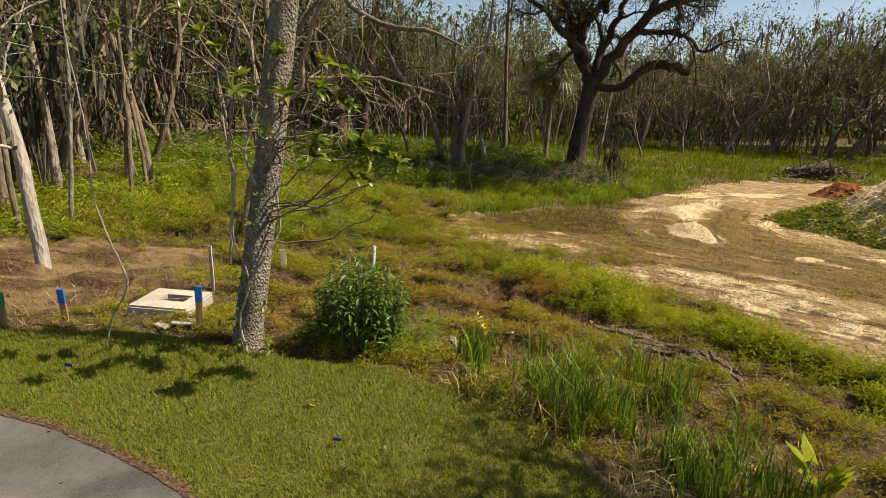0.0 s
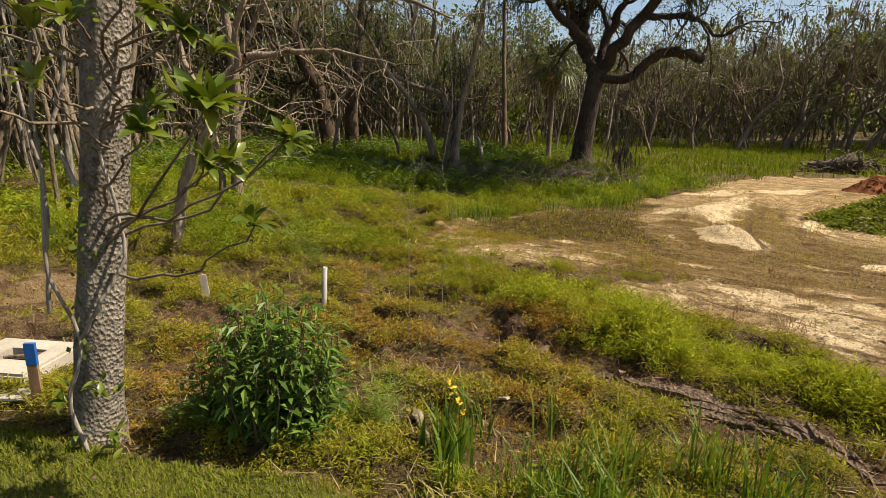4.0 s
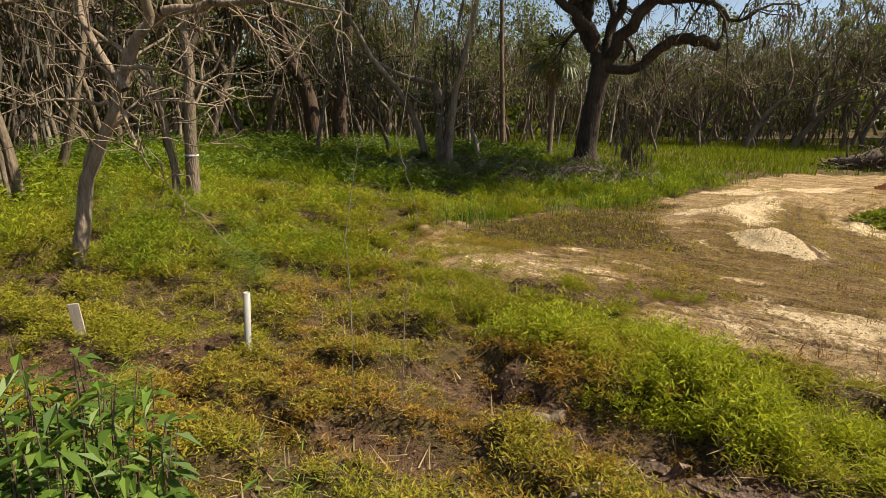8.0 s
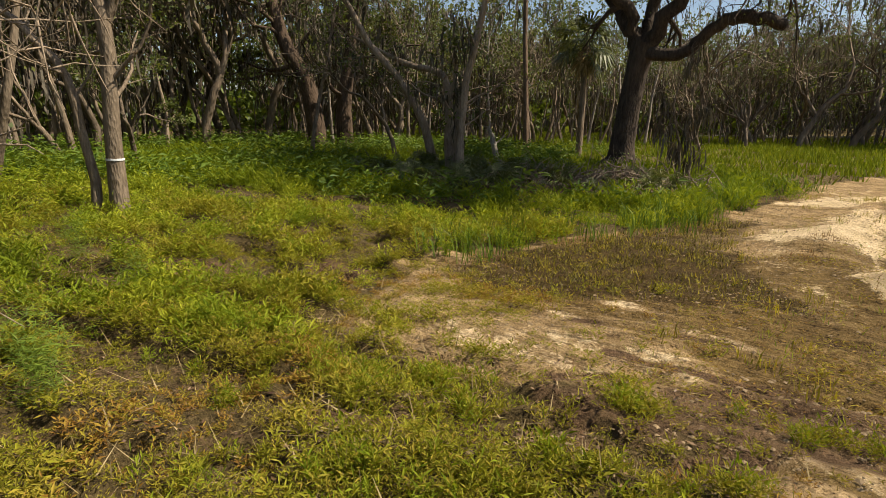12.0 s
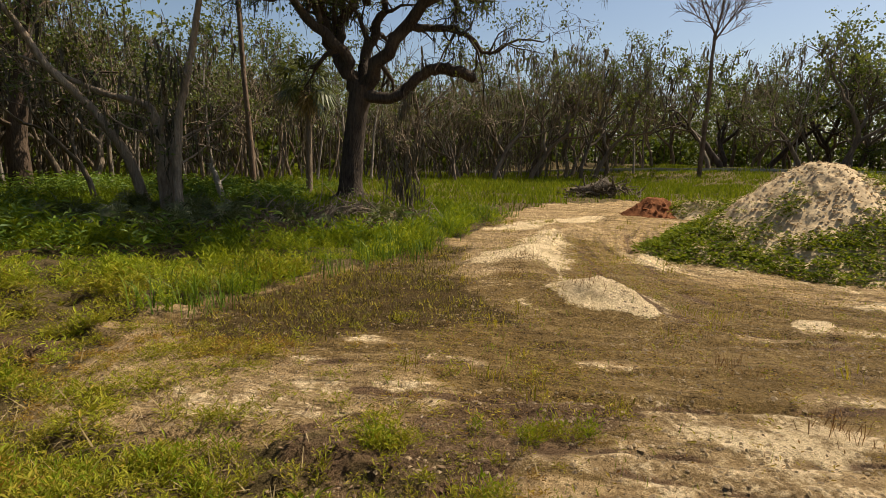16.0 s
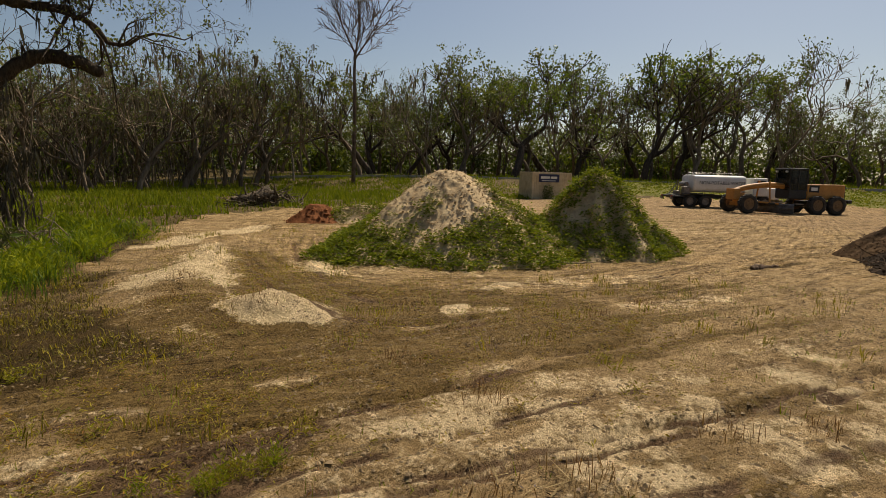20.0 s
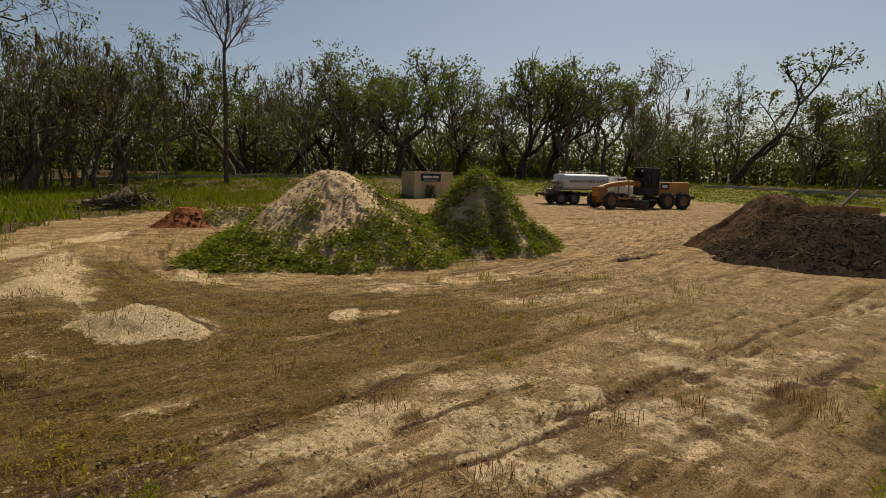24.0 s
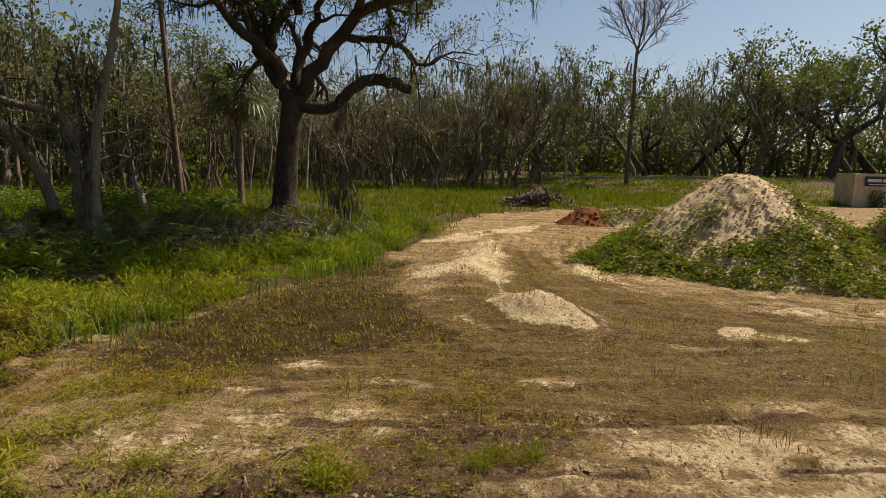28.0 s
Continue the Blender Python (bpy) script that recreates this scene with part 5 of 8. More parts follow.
dead_tree("dark_oak", (-14.9, 41.2), "massive dark leaning oak trunk at the wood's edge", [([(-14.89, 41.24, -0.2), (-15.55, 41.1, 3.64), (-16.55, 40.88, 5.44), (-17.2, 40.74, 7.47), (-18, 40.5, 11)], (0.55, 0.44, 0.38, 0.32, 0.2))], dict(TWIGGY, kids=(0, 9, 5), reach=(0, 3.6, 1.7)), BARK_DEEP, 56, moss=160, leaves=120, leaf=LEAF_OAK)
dead_tree("dark_oak", (-13.9, 42.1), "massive dark upright oak trunk at the wood's edge", [([(-13.8, 42.1, -0.2), (-13.8, 42.13, 2.76), (-13.4, 42.27, 5.58), (-13.2, 42.32, 8.28), (-13, 42.4, 12)], (0.5, 0.4, 0.34, 0.28, 0.15))], dict(TWIGGY, kids=(0, 9, 5), reach=(0, 3.4, 1.6)), BARK_DEEP, 57, moss=160, leaves=120, leaf=LEAF_OAK)
dead_tree("bare_pine", (40.2, 66.8), "tall dead pine with a bare fan of fine branches", [
    ([(40.2, 66.8, -0.2), (40.28, 66.71, 8.0), (40.25, 66.75, 13.5), (40.3, 66.7, 16.0)], (0.30, 0.25, 0.20, 0.17)),
    ([(40.3, 66.7, 15.4), (40.6, 66.4, 19), (40.3, 66.5, 25)], (0.13, 0.09, 0.03)),
    ([(40.3, 66.7, 15.6), (38.8, 67.4, 19), (37.6, 68.2, 24)], (0.12, 0.08, 0.03)),
    ([(40.28, 66.7, 15.0), (42.0, 65.8, 18.2), (43.8, 65.0, 22)], (0.11, 0.07, 0.03)),
], dict(levels=4, kids=(0, 13, 6, 4), reach=(0, 4.2, 2.0, 1.0), angle=(0.4, 0.85), wander=0.1, lift=0.07, base=1, thin=0.5, fine=0.032, **{"from": 0.02}), BARK_BROWN, 58, (10, 10, 5, 4, 3), clean=1)
FOREST_EDGE = dict(TWIGGY, kids=(0, 8, 4), reach=(0, 1.7, 0.8))
dead_tree("white_trunk_tree", (-8.67, 12.23), "young tree with a smooth white trunk", [([(-8.67, 12.23, -0.1), (-8.80, 12.2, 1.77), (-9.0, 12.1, 3.18), (-9.15, 12.0, 3.97), (-9.5, 11.8, 7)], (0.12, 0.105, 0.10, 0.095, 0.04))], FOREST_EDGE, BARK_WHITE, 59, leaves=40, leaf=LEAF_OAK)
for k, (x, y, r, mt) in enumerate(((-11.25, 14.04, 0.09, BARK_GREY), (-11.02, 15.14, 0.075, BARK_PALE), (-11.68, 17.77, 0.08, BARK_GREY), (-12.6, 19.6, 0.08, BARK_GREY), (-14.2, 21.0, 0.10, BARK_BROWN), (-10.3, 11.0, 0.07, BARK_BROWN))):
    rng = rng_of(600 + k)
    a, b = rng.normal(0, 0.45, 2)
    dead_tree("sapling", (x, y), "slender grey sapling at the wood's edge", [([(x, y, -0.1), (x + a, y + b, 3), (x + 2 * a - 0.2, y + 2 * b, 6), (x + 2 * a, y + 3 * b, 9)], (r * 0.75, r * 0.65, r * 0.5, r * 0.25))], FOREST_EDGE, mt, 61 + k, (8, 8, 4, 3), moss=30, leaves=30, leaf=LEAF_OAK)
dead_tree("dead_shrub", (2.75, 33.0), "dead grey shrub hung with moss", [
    ([(2.75, 33.0, -0.1), (2.6, 33.0, 1.4), (2.3, 33.0, 2.6), (2.6, 33.1, 4.2)], (0.05, 0.04, 0.03, 0.012)),
    ([(2.8, 33.0, -0.1), (3.0, 32.9, 0.9), (2.8, 32.8, 1.9)], (0.04, 0.03, 0.012)),
], dict(TWIGGY, kids=(0, 8, 4), reach=(0, 1.0, 0.5)), BARK_GREY, 75, (6, 6, 4, 3), moss=60, category="shrub")


rng = rng_of(77)
for key, x, y, sc in (("bare1", -8.8, 36.6, 1.0), ("thin2", -11.8, 34.5, 0.9), ("bare1", 6.5, 52.0, 0.9), ("bare2", -20.5, 30.2, 1.0), ("oak0", -16.4, 29.6, 0.95)):
    plant(key, x, y, sc, rng.uniform(0, 360), rng)

for t in FOREST.values():
    for o in (*t.children_recursive, t):
        bpy.data.objects.remove(o)


# the sabal palm
def fan(rng, g, at, way, size, blades_n=16):
    """One palm fan: narrow pleats spread from the stalk's end."""
    way = unit(np.asarray(way, float))
    side = unit(np.cross(way, [0, 0, 1.0]))
    up = np.cross(side, way)
    for a in np.linspace(-1.9, 1.9, blades_n):
        d = way * math.cos(a) + side * math.sin(a)
        ln = size * (0.75 + 0.25 * math.cos(a)) * rng.uniform(0.85, 1.1)
        w = np.cross(d, up) * size * 0.045
        mid = at + d * ln * 0.55 + up * 0.04
        end = at + d * ln + np.array([0, 0, -ln * rng.uniform(0.15, 0.45)])
        g.add([at, mid - w, end, mid + w], [(0, 1, 2, 3)])


def palm(x, y, tall, label):
    rng = rng_of(81)
    t = thing("sabal_palm", label, "palm", (x, y, 0))
    pts, rad = bend([(0, 0, -0.2), (0.03, 0, tall * 0.5), (-0.05, 0, tall)], (0.19, 0.15, 0.16), 18)
    solid("trunk", Geo().add(*bole(pts, rad, 12, 5, 0.05)).mesh("trunk", True), BARK_GREY, t)
    live, dead = Geo(), Geo()
    for k in range(30):
        az, el = rng.uniform(0, 6.283), rng.uniform(-1.0, 1.2)
        d = np.array([math.cos(az) * math.cos(el), math.sin(az) * math.cos(el), math.sin(el)])
        o = np.array([-0.05, 0, tall])
        e = o + d * rng.uniform(0.8, 1.25)
        live.add(*tube(np.array([o, (o + e) / 2 + [0, 0, 0.06], e]), (0.02, 0.016, 0.012), 3))
        fan(rng, live, e, d + [0, 0, -0.35], rng.uniform(1.0, 1.4), 15)
    for k in range(22):
        az = rng.uniform(0, 6.283)
        d = np.array([math.cos(az) * 0.4, math.sin(az) * 0.4, -1])
        fan(rng, dead, np.array([0, 0, tall - rng.uniform(0, 0.6)]) + d * 0.3, d, 0.9, 9)
    solid("fronds", live.mesh("fronds"), PALM, t, "green fan-shaped fronds")
    solid("dead_fronds", dead.mesh("dead_fronds"), DRY, t, "brown hanging dead fronds")


PALM = leafy("palm_fronds", [(0.0, (0.05, 0.062, 0.016)), (0.6, (0.10, 0.115, 0.03)), (1.0, (0.17, 0.18, 0.06))], 0.3, 0.45, 0.3)
palm(-0.92, 43.1, 5.6, "sabal palm with green fans and dead brown skirt")


# the magnolia beside the lawn
def magnolia_leaf(g, rng, base, way, size):
    """One broad glossy leaf, folded along its rib and curving down."""
    way = unit(np.asarray(way, float))
    side = unit(np.cross(way, unit(rng.normal(0, 0.35, 3) + [0, 0, 1])))
    up = np.cross(side, way)
    s = []
    for u, w in ((0.0, 0.02), (0.14, 0.10), (0.3, 0.155), (0.5, 0.175), (0.7, 0.15), (0.87, 0.08), (1.0, 0.0)):
        c = base + way * u * size + up * (0.12 * math.sin(u * 2.4) - 0.16 * u * u) * size
        s.append((c - side * w * size + up * w * 0.35 * size, c, c + side * w * size + up * w * 0.35 * size))
    v = np.array(s).reshape(-1, 3)
    q = []
    for k in range(6):
        q += [(3 * k, 3 * k + 1, 3 * k + 4, 3 * k + 3), (3 * k + 1, 3 * k + 2, 3 * k + 5, 3 * k + 4)]
    g.add(v, q)


def rosette(g, rng, at, way, n, size):
    way = unit(np.asarray(way, float))
    for k in range(n):
        a = k * 2.4
        s1 = unit(np.cross(way, [0.3, 0.2, 1]))
        s2 = np.cross(way, s1)
        tilt = rng.uniform(0.5, 1.35)
        d = way * math.cos(tilt) + (s1 * math.cos(a) + s2 * math.sin(a)) * math.sin(tilt)
        magnolia_leaf(g, rng, at - way * rng.uniform(0, 0.05), d + [0, 0, -0.1], size * rng.uniform(0.75, 1.15))


def magnolia():
    rng = rng_of(91)
    o = np.array([-3.52, 10.53, 0])
    t = thing("magnolia", "grey magnolia trunk wound with vines, glossy leaves", "tree", tuple(o))
    pts, rad = bend([(0, 0, -0.15), (0.02, 0.0, 0.25), (0.10, 0.01, 0.8), (0.21, 0.04, 1.65), (0.36, 0.07, 2.71), (0.48, 0.1, 3.7), (0.7, 0.12, 5.4), (1.0, 0.1, 9)], (0.22, 0.19, 0.178, 0.17, 0.166, 0.162, 0.14, 0.07), 46)
    solid("trunk", Geo().add(*bole(pts, rad, 28, 2, 0.035, 0.1)).mesh("trunk", True), TRUNK_GREY, t, "grey flaking bark")
    vines = (
        [(0.18, -0.3, 0.0), (0.1, -0.33, 0.5), (0.2, -0.26, 1.0), (0.02, -0.3, 1.6), (0.05, -0.26, 2.3), (-0.12, -0.2, 3.1), (-0.2, -0.1, 4.2)],
        [(0.2, -0.26, 1.0), (0.42, -0.22, 1.35), (0.55, -0.1, 1.7), (0.48, -0.12, 2.3), (0.5, -0.16, 2.7), (0.75, -0.2, 2.9)],
        [(-0.05, -0.26, 1.2), (-0.02, -0.2, 2.0), (-0.05, -0.15, 2.8), (0.02, -0.1, 3.6), (0.1, 0.0, 5)],
        [(0.3, -0.2, 2.2), (0.2, -0.24, 2.6), (0.36, -0.22, 3.1), (0.3, -0.18, 3.9), (0.5, -0.1, 5)],
    )
    for v in vines:
        p, r = bend(v, np.linspace(0.017, 0.009, len(v)), 22, 0.008, rng)
        solid("vine", Geo().add(*tube(p, r, 6)).mesh("vine", True), BARK_PALE, t, "pale twisting vine stem")
    near_tips = [
        ((-1.58, 9.60, 2.80), 15, 0.24, 1.6), ((-2.25, 9.91, 2.66), 8, 0.2, 2.0),
        ((-2.82, 9.34, 3.28), 8, 0.19, 2.6), ((-2.47, 9.69, 3.26), 9, 0.19, 2.6), ((-2.02, 10.03, 3.24), 11, 0.18, 2.8), ((-1.82, 9.91, 2.47), 9, 0.17, 1.7),
    ]
    tips = near_tips + [
        ((-1.43, 10.14, 2.62), 11, 0.17, 1.7), ((-1.58, 9.98, 2.12), 8, 0.17, 1.5), ((-2.28, 10.09, 3.36), 10, 0.18, 3.0), ((-2.62, 9.57, 2.9), 5, 0.17, 2.4),
        ((-3.06, 9.97, 3.25), 8, 0.17, 2.8), ((-2.08, 10.45, 3.17), 10, 0.17, 2.7), ((-2.33, 10.11, 2.79), 6, 0.16, 2.4), ((-3.73, 10.09, 3.86), 9, 0.18, 3.2),
        ((-3.84, 9.99, 4.1), 9, 0.18, 3.4), ((-4.3, 9.9, 3.5), 8, 0.18, 3.0), ((-2.18, 9.9, 3.6), 9, 0.17, 3.1), ((-1.86, 10.1, 3.44), 9, 0.17, 2.9), ((-3.05, 9.8, 3.43), 8, 0.17, 3.0), ((-1.72, 10.0, 2.49), 8, 0.16, 1.9), ((-1.36, 10.1, 2.64), 8, 0.16, 1.9), ((-4.5, 9.8, 3.9), 8, 0.18, 3.3), ((-3.3, 9.8, 3.7), 8, 0.18, 3.1), ((-2.7, 10.0, 3.7), 9, 0.18, 3.2), ((-2.3, 10.5, 3.6), 9, 0.18, 3.2),
    ]
    leaf = Geo()
    for (x, y, z), n, s, zb in tips:
        tip = np.array([x, y, z]) - o
        k = np.argmin(abs(pts[:, 2] - zb))
        root = pts[k]
        mid = root + (tip - root) * 0.55 + rng.normal(0, 0.1, 3) + [0, 0, -0.12]
        p, r = bend([root, mid, tip], (0.014, 0.010, 0.006), 10, 0.02, rng)
        solid("twig", Geo().add(*tube(p, r, 5)).mesh("twig", True), BARK_GREY, t)
        rosette(leaf, rng, tip, (tip - mid) + [0, 0, 0.25], int(n * 1.4), s * 1.05)
    for k in range(9):
        a = rng.uniform(0, 6.28)
        rosette(leaf, rng, np.array([0.25 + 0.22 * math.cos(a), -0.28 + 0.15 * math.sin(a), rng.uniform(0.1, 0.75)]), rng.normal(0, 1, 3) + [0, -0.5, 0.8], 4, 0.13)
    solid("foliage", leaf.mesh("foliage", True), LEAF_MAGNOLIA, t, "long glossy green leaves in rosettes", kind="stuff")
    fl = along_limbs(rng, [(pts[8:40] + [0.0, -0.2, 0], rad[8:40], 1)], (1,), 60)
    solid("creeper", crown_mesh("creeper", rng, fl, 2, 0.06, 0.07, 0.6), LEAF_BRIGHT, t)


magnolia()





# the oak behind the camera's right that shades the lawn
dead_tree("lawn_oak", (5.0, 9.6), "leafy oak whose shade falls on the lawn", [([(5.0, 9.6, -0.1), (5.1, 9.5, 3.4), (5.0, 9.4, 6.0), (5.2, 9.3, 8.6)], (0.2, 0.17, 0.14, 0.06)), ([(5.05, 9.5, 4.8), (4.4, 8.6, 6.4), (4.2, 7.8, 7.4)], (0.1, 0.07, 0.03)), ([(5.0, 9.5, 5.4), (5.6, 10.0, 6.8), (5.6, 10.2, 8)], (0.1, 0.07, 0.03))], dict(TWIGGY, kids=(0, 7, 5), reach=(0, 1.5, 0.8)), BARK_GREY, 97, leaves=110, leaf=LEAF_OAK)


def hanging_vine(points, forks, seed, label, thick=1.0):
    """A thin dead stem beside the way, crooked and bare."""
    rng = rng_of(seed)
    x, y = points[0][0], points[0][1]
    t = thing("dead_vine", label, "vine", (x, y, 0))
    o = np.array([x, y, 0.0])
    p, r = bend(np.array(points) - o, np.linspace(0.0035, 0.0022, len(points)) * thick, 40, 0.004, rng)
    solid("stem", Geo().add(*tube(p, r, 6)).mesh("stem", True), BARK_PALE, t)
    for u, d, ln in forks:
        q, w = branch(rng, p[int(u * 39)], d, ln, 0.002, 0.001, 6, 0.18)
        solid("twig", Geo().add(*tube(q, w, 4)).mesh("twig"), BARK_DEAD, t)


hanging_vine([(-1.06, 13.1, -0.05), (-1.06, 13.12, 0.7), (-1.03, 13.14, 1.3), (-1.0, 13.15, 1.53), (-0.98, 13.16, 1.68), (-1.01, 13.14, 1.82), (-1.08, 13.11, 2.05), (-1.11, 13.09, 2.22), (-1.09, 13.11, 2.36), (-1.04, 13.2, 3.0), (-1.2, 13.3, 3.9)], ((0.8, (0.4, 0.1, 0.5), 0.3), (0.75, (-0.5, 0, 0.5), 0.25)), 121, "thin crooked dead vine stem rising from weeds")
hanging_vine([(-1.44, 12.95, -0.05), (-1.42, 12.94, 0.6), (-1.45, 12.94, 1.34), (-1.46, 12.93, 1.5), (-1.43, 12.95, 1.75), (-1.40, 12.98, 2.04), (-1.39, 12.98, 2.19), (-1.42, 12.97, 2.34), (-1.5, 13.0, 3.2), (-1.4, 13.1, 4.0)], ((0.6, (0.25, 0.1, 0.9), 0.35), (0.66, (0.6, 0, 0.3), 0.2), (0.55, (-0.5, 0.1, 0.4), 0.15)), 122, "thin forked dead vine stem rising from weeds")

hanging_vine([(-5.1, 9.82, 0.0), (-4.94, 9.82, 0.47), (-4.68, 9.82, 0.95), (-4.87, 9.82, 1.43), (-5.04, 9.82, 1.96), (-5.04, 9.82, 2.43), (-5.09, 9.82, 3.06), (-5.18, 9.82, 3.66), (-5.3, 9.9, 4.6)], ((0.3, (0.5, 0, 0.6), 0.25), (0.5, (0.5, 0, 0.7), 0.4), (0.7, (-0.5, 0, 0.5), 0.4)), 123, "thin bowed vine stem hanging to the lawn", 3.6)

# ---- ground plants ----
def scatter(rng, x0, x1, y0, y1, per, dens):
    n = int((x1 - x0) * (y1 - y0) * per)
    x, y = rng.uniform(x0, x1, n), rng.uniform(y0, y1, n)
    keep = rng.uniform(size=n) < dens(x, y)
    x, y = x[keep], y[keep]
    return np.column_stack([x, y, height(x, y)])


def sprigs(rng, base, tall, leaves, size, aspect=0.35, spread=0.05, var=0.5, rise=(-0.1, 0.9)):
    """Small leafy plants: leaves up and round a short stem."""
    n = len(base)
    h = tall * (1 + var * rng.uniform(-1, 1, n))
    size = size * np.asarray(np.clip(h / np.mean(tall), 0.75, 1.4))[:, None, None]
    lean = rng.normal(0, 0.25, (n, 2)) * h[:, None]
    u = np.tile((np.arange(leaves) + 0.6) / leaves, (n, 1)) * rng.uniform(0.8, 1.1, (n, leaves))
    az = rng.uniform(0, 6.283, (n, 1)) + np.arange(leaves)[None] * 2.4 + rng.normal(0, 0.3, (n, leaves))
    out = np.stack([np.cos(az), np.sin(az), rng.uniform(*rise, (n, leaves))], -1)
    out = unit(out)
    c = base[:, None, :] + np.concatenate([lean[:, None, :] * u[..., None], (h[:, None] * u)[..., None]], -1)
    c = c + out * spread * rng.uniform(0.2, 1.0, (n, leaves, 1))
    s = size * rng.uniform(0.6, 1.25, (n, leaves, 1))
    side = unit(np.cross(out, unit(rng.normal(0, 0.5, (n, leaves, 3)) + [0, 0, 1])))
    a, b2 = c, c + out * s
    mid = c + out * s * 0.45
    v = np.stack([a, mid + side * s * aspect * 0.5, b2 - np.array([0, 0, 1]) * s * 0.15, mid - side * s * aspect * 0.5], 2).reshape(-1, 3)
    return v, np.arange(len(v)).reshape(-1, 4)


def stuff(name, me, material, label, category="weeds"):
    solid(name, me, material, label=label, category=category, kind="stuff")


GREEN_BAND = [(-0.6, 14.9), (0.3, 15.3), (1.2, 15.3), (2.2, 14.4), (3.2, 13.5), (4.2, 12.6), (5.0, 11.8), (5.6, 11.0), (5.2, 10.8), (4.8, 11.3), (3.6, 12.3), (2.5, 12.8), (1.2, 13.25), (0.1, 14.1)]
REEDS_A = [(1.6, 24.6), (2.6, 26.5), (3.8, 29.4), (5.4, 32.0), (7.2, 33.4), (6.0, 34.5), (3.6, 32.5), (2.0, 29.0), (0.6, 26.0)]
REEDS_B = [(-1.8, 20.6), (-0.3, 22.2), (0.2, 23.8), (2.2, 25.2), (0.8, 26.0), (-1.2, 24.0), (-2.8, 21.8)]
DRIVE = [(-14, 8.0), (-4.85, 8.24), (-4.15, 8.2), (-3.36, 8.04), (-2.77, 7.89), (-2.4, 7.76), (-1.2, 7.0), (0.2, 5.5), (1.2, 1.0), (-14, 1.0)]


def not_mown(x, y):
    c = cover(x, y)
    return (1 - c["bare"]), (1 - c["lawn"]), c


def tufts(rng, c, radius, tall, plants, leaves, size, aspect, spread=0.03, rise=(0.1, 1.3)):
    """Cushions of many small plants, tallest in the middle."""
    n = len(c)
    k = np.repeat(np.arange(n), plants)
    u, a = rng.uniform(size=len(k)), rng.uniform(0, 6.283, len(k))
    r = (radius * rng.uniform(0.6, 1.4, n))[k] * np.sqrt(u)
    h = (tall * rng.uniform(0.6, 1.3, n))[k] * (1 - 0.6 * u)
    base = np.column_stack([c[k, 0] + r * np.cos(a), c[k, 1] + 0.8 * r * np.sin(a), c[k, 2] - 0.015])
    return sprigs(rng, base, h, leaves, size, aspect, spread, 0.25, rise)


def low_weeds(x, y):
    nb, nl, c = not_mown(x, y)
    patch = (0.55 + 0.45 * smooth(0.34, 0.48, hummock(x, y))) * (1 - 0.95 * c["mud"]) * (1 - 0.6 * c["dirt"])
    patch = patch * smooth(0.55, 0.75, np.hypot(x + 5.2, y - 11.2))
    fringe = smooth(1.6, 0.0, inside(x, y, BARE)) * smooth(3.0, 1.0, x) * smooth(21.5, 20, y)
    fringe = np.maximum(fringe, 1.8 * smooth(-0.3, 0.2, inside(x, y, FRINGE) + 0.5 * (field(x, y, 0.5, 128) - 0.5)))
    return nb * nl * patch + (1 - nb) * (0.04 + 0.5 * fringe) * smooth(0.36, 0.52, field(x, y, 0.8, 91, 4)) * (1 - c["sand"]) * (1 - 0.8 * c["mud"])


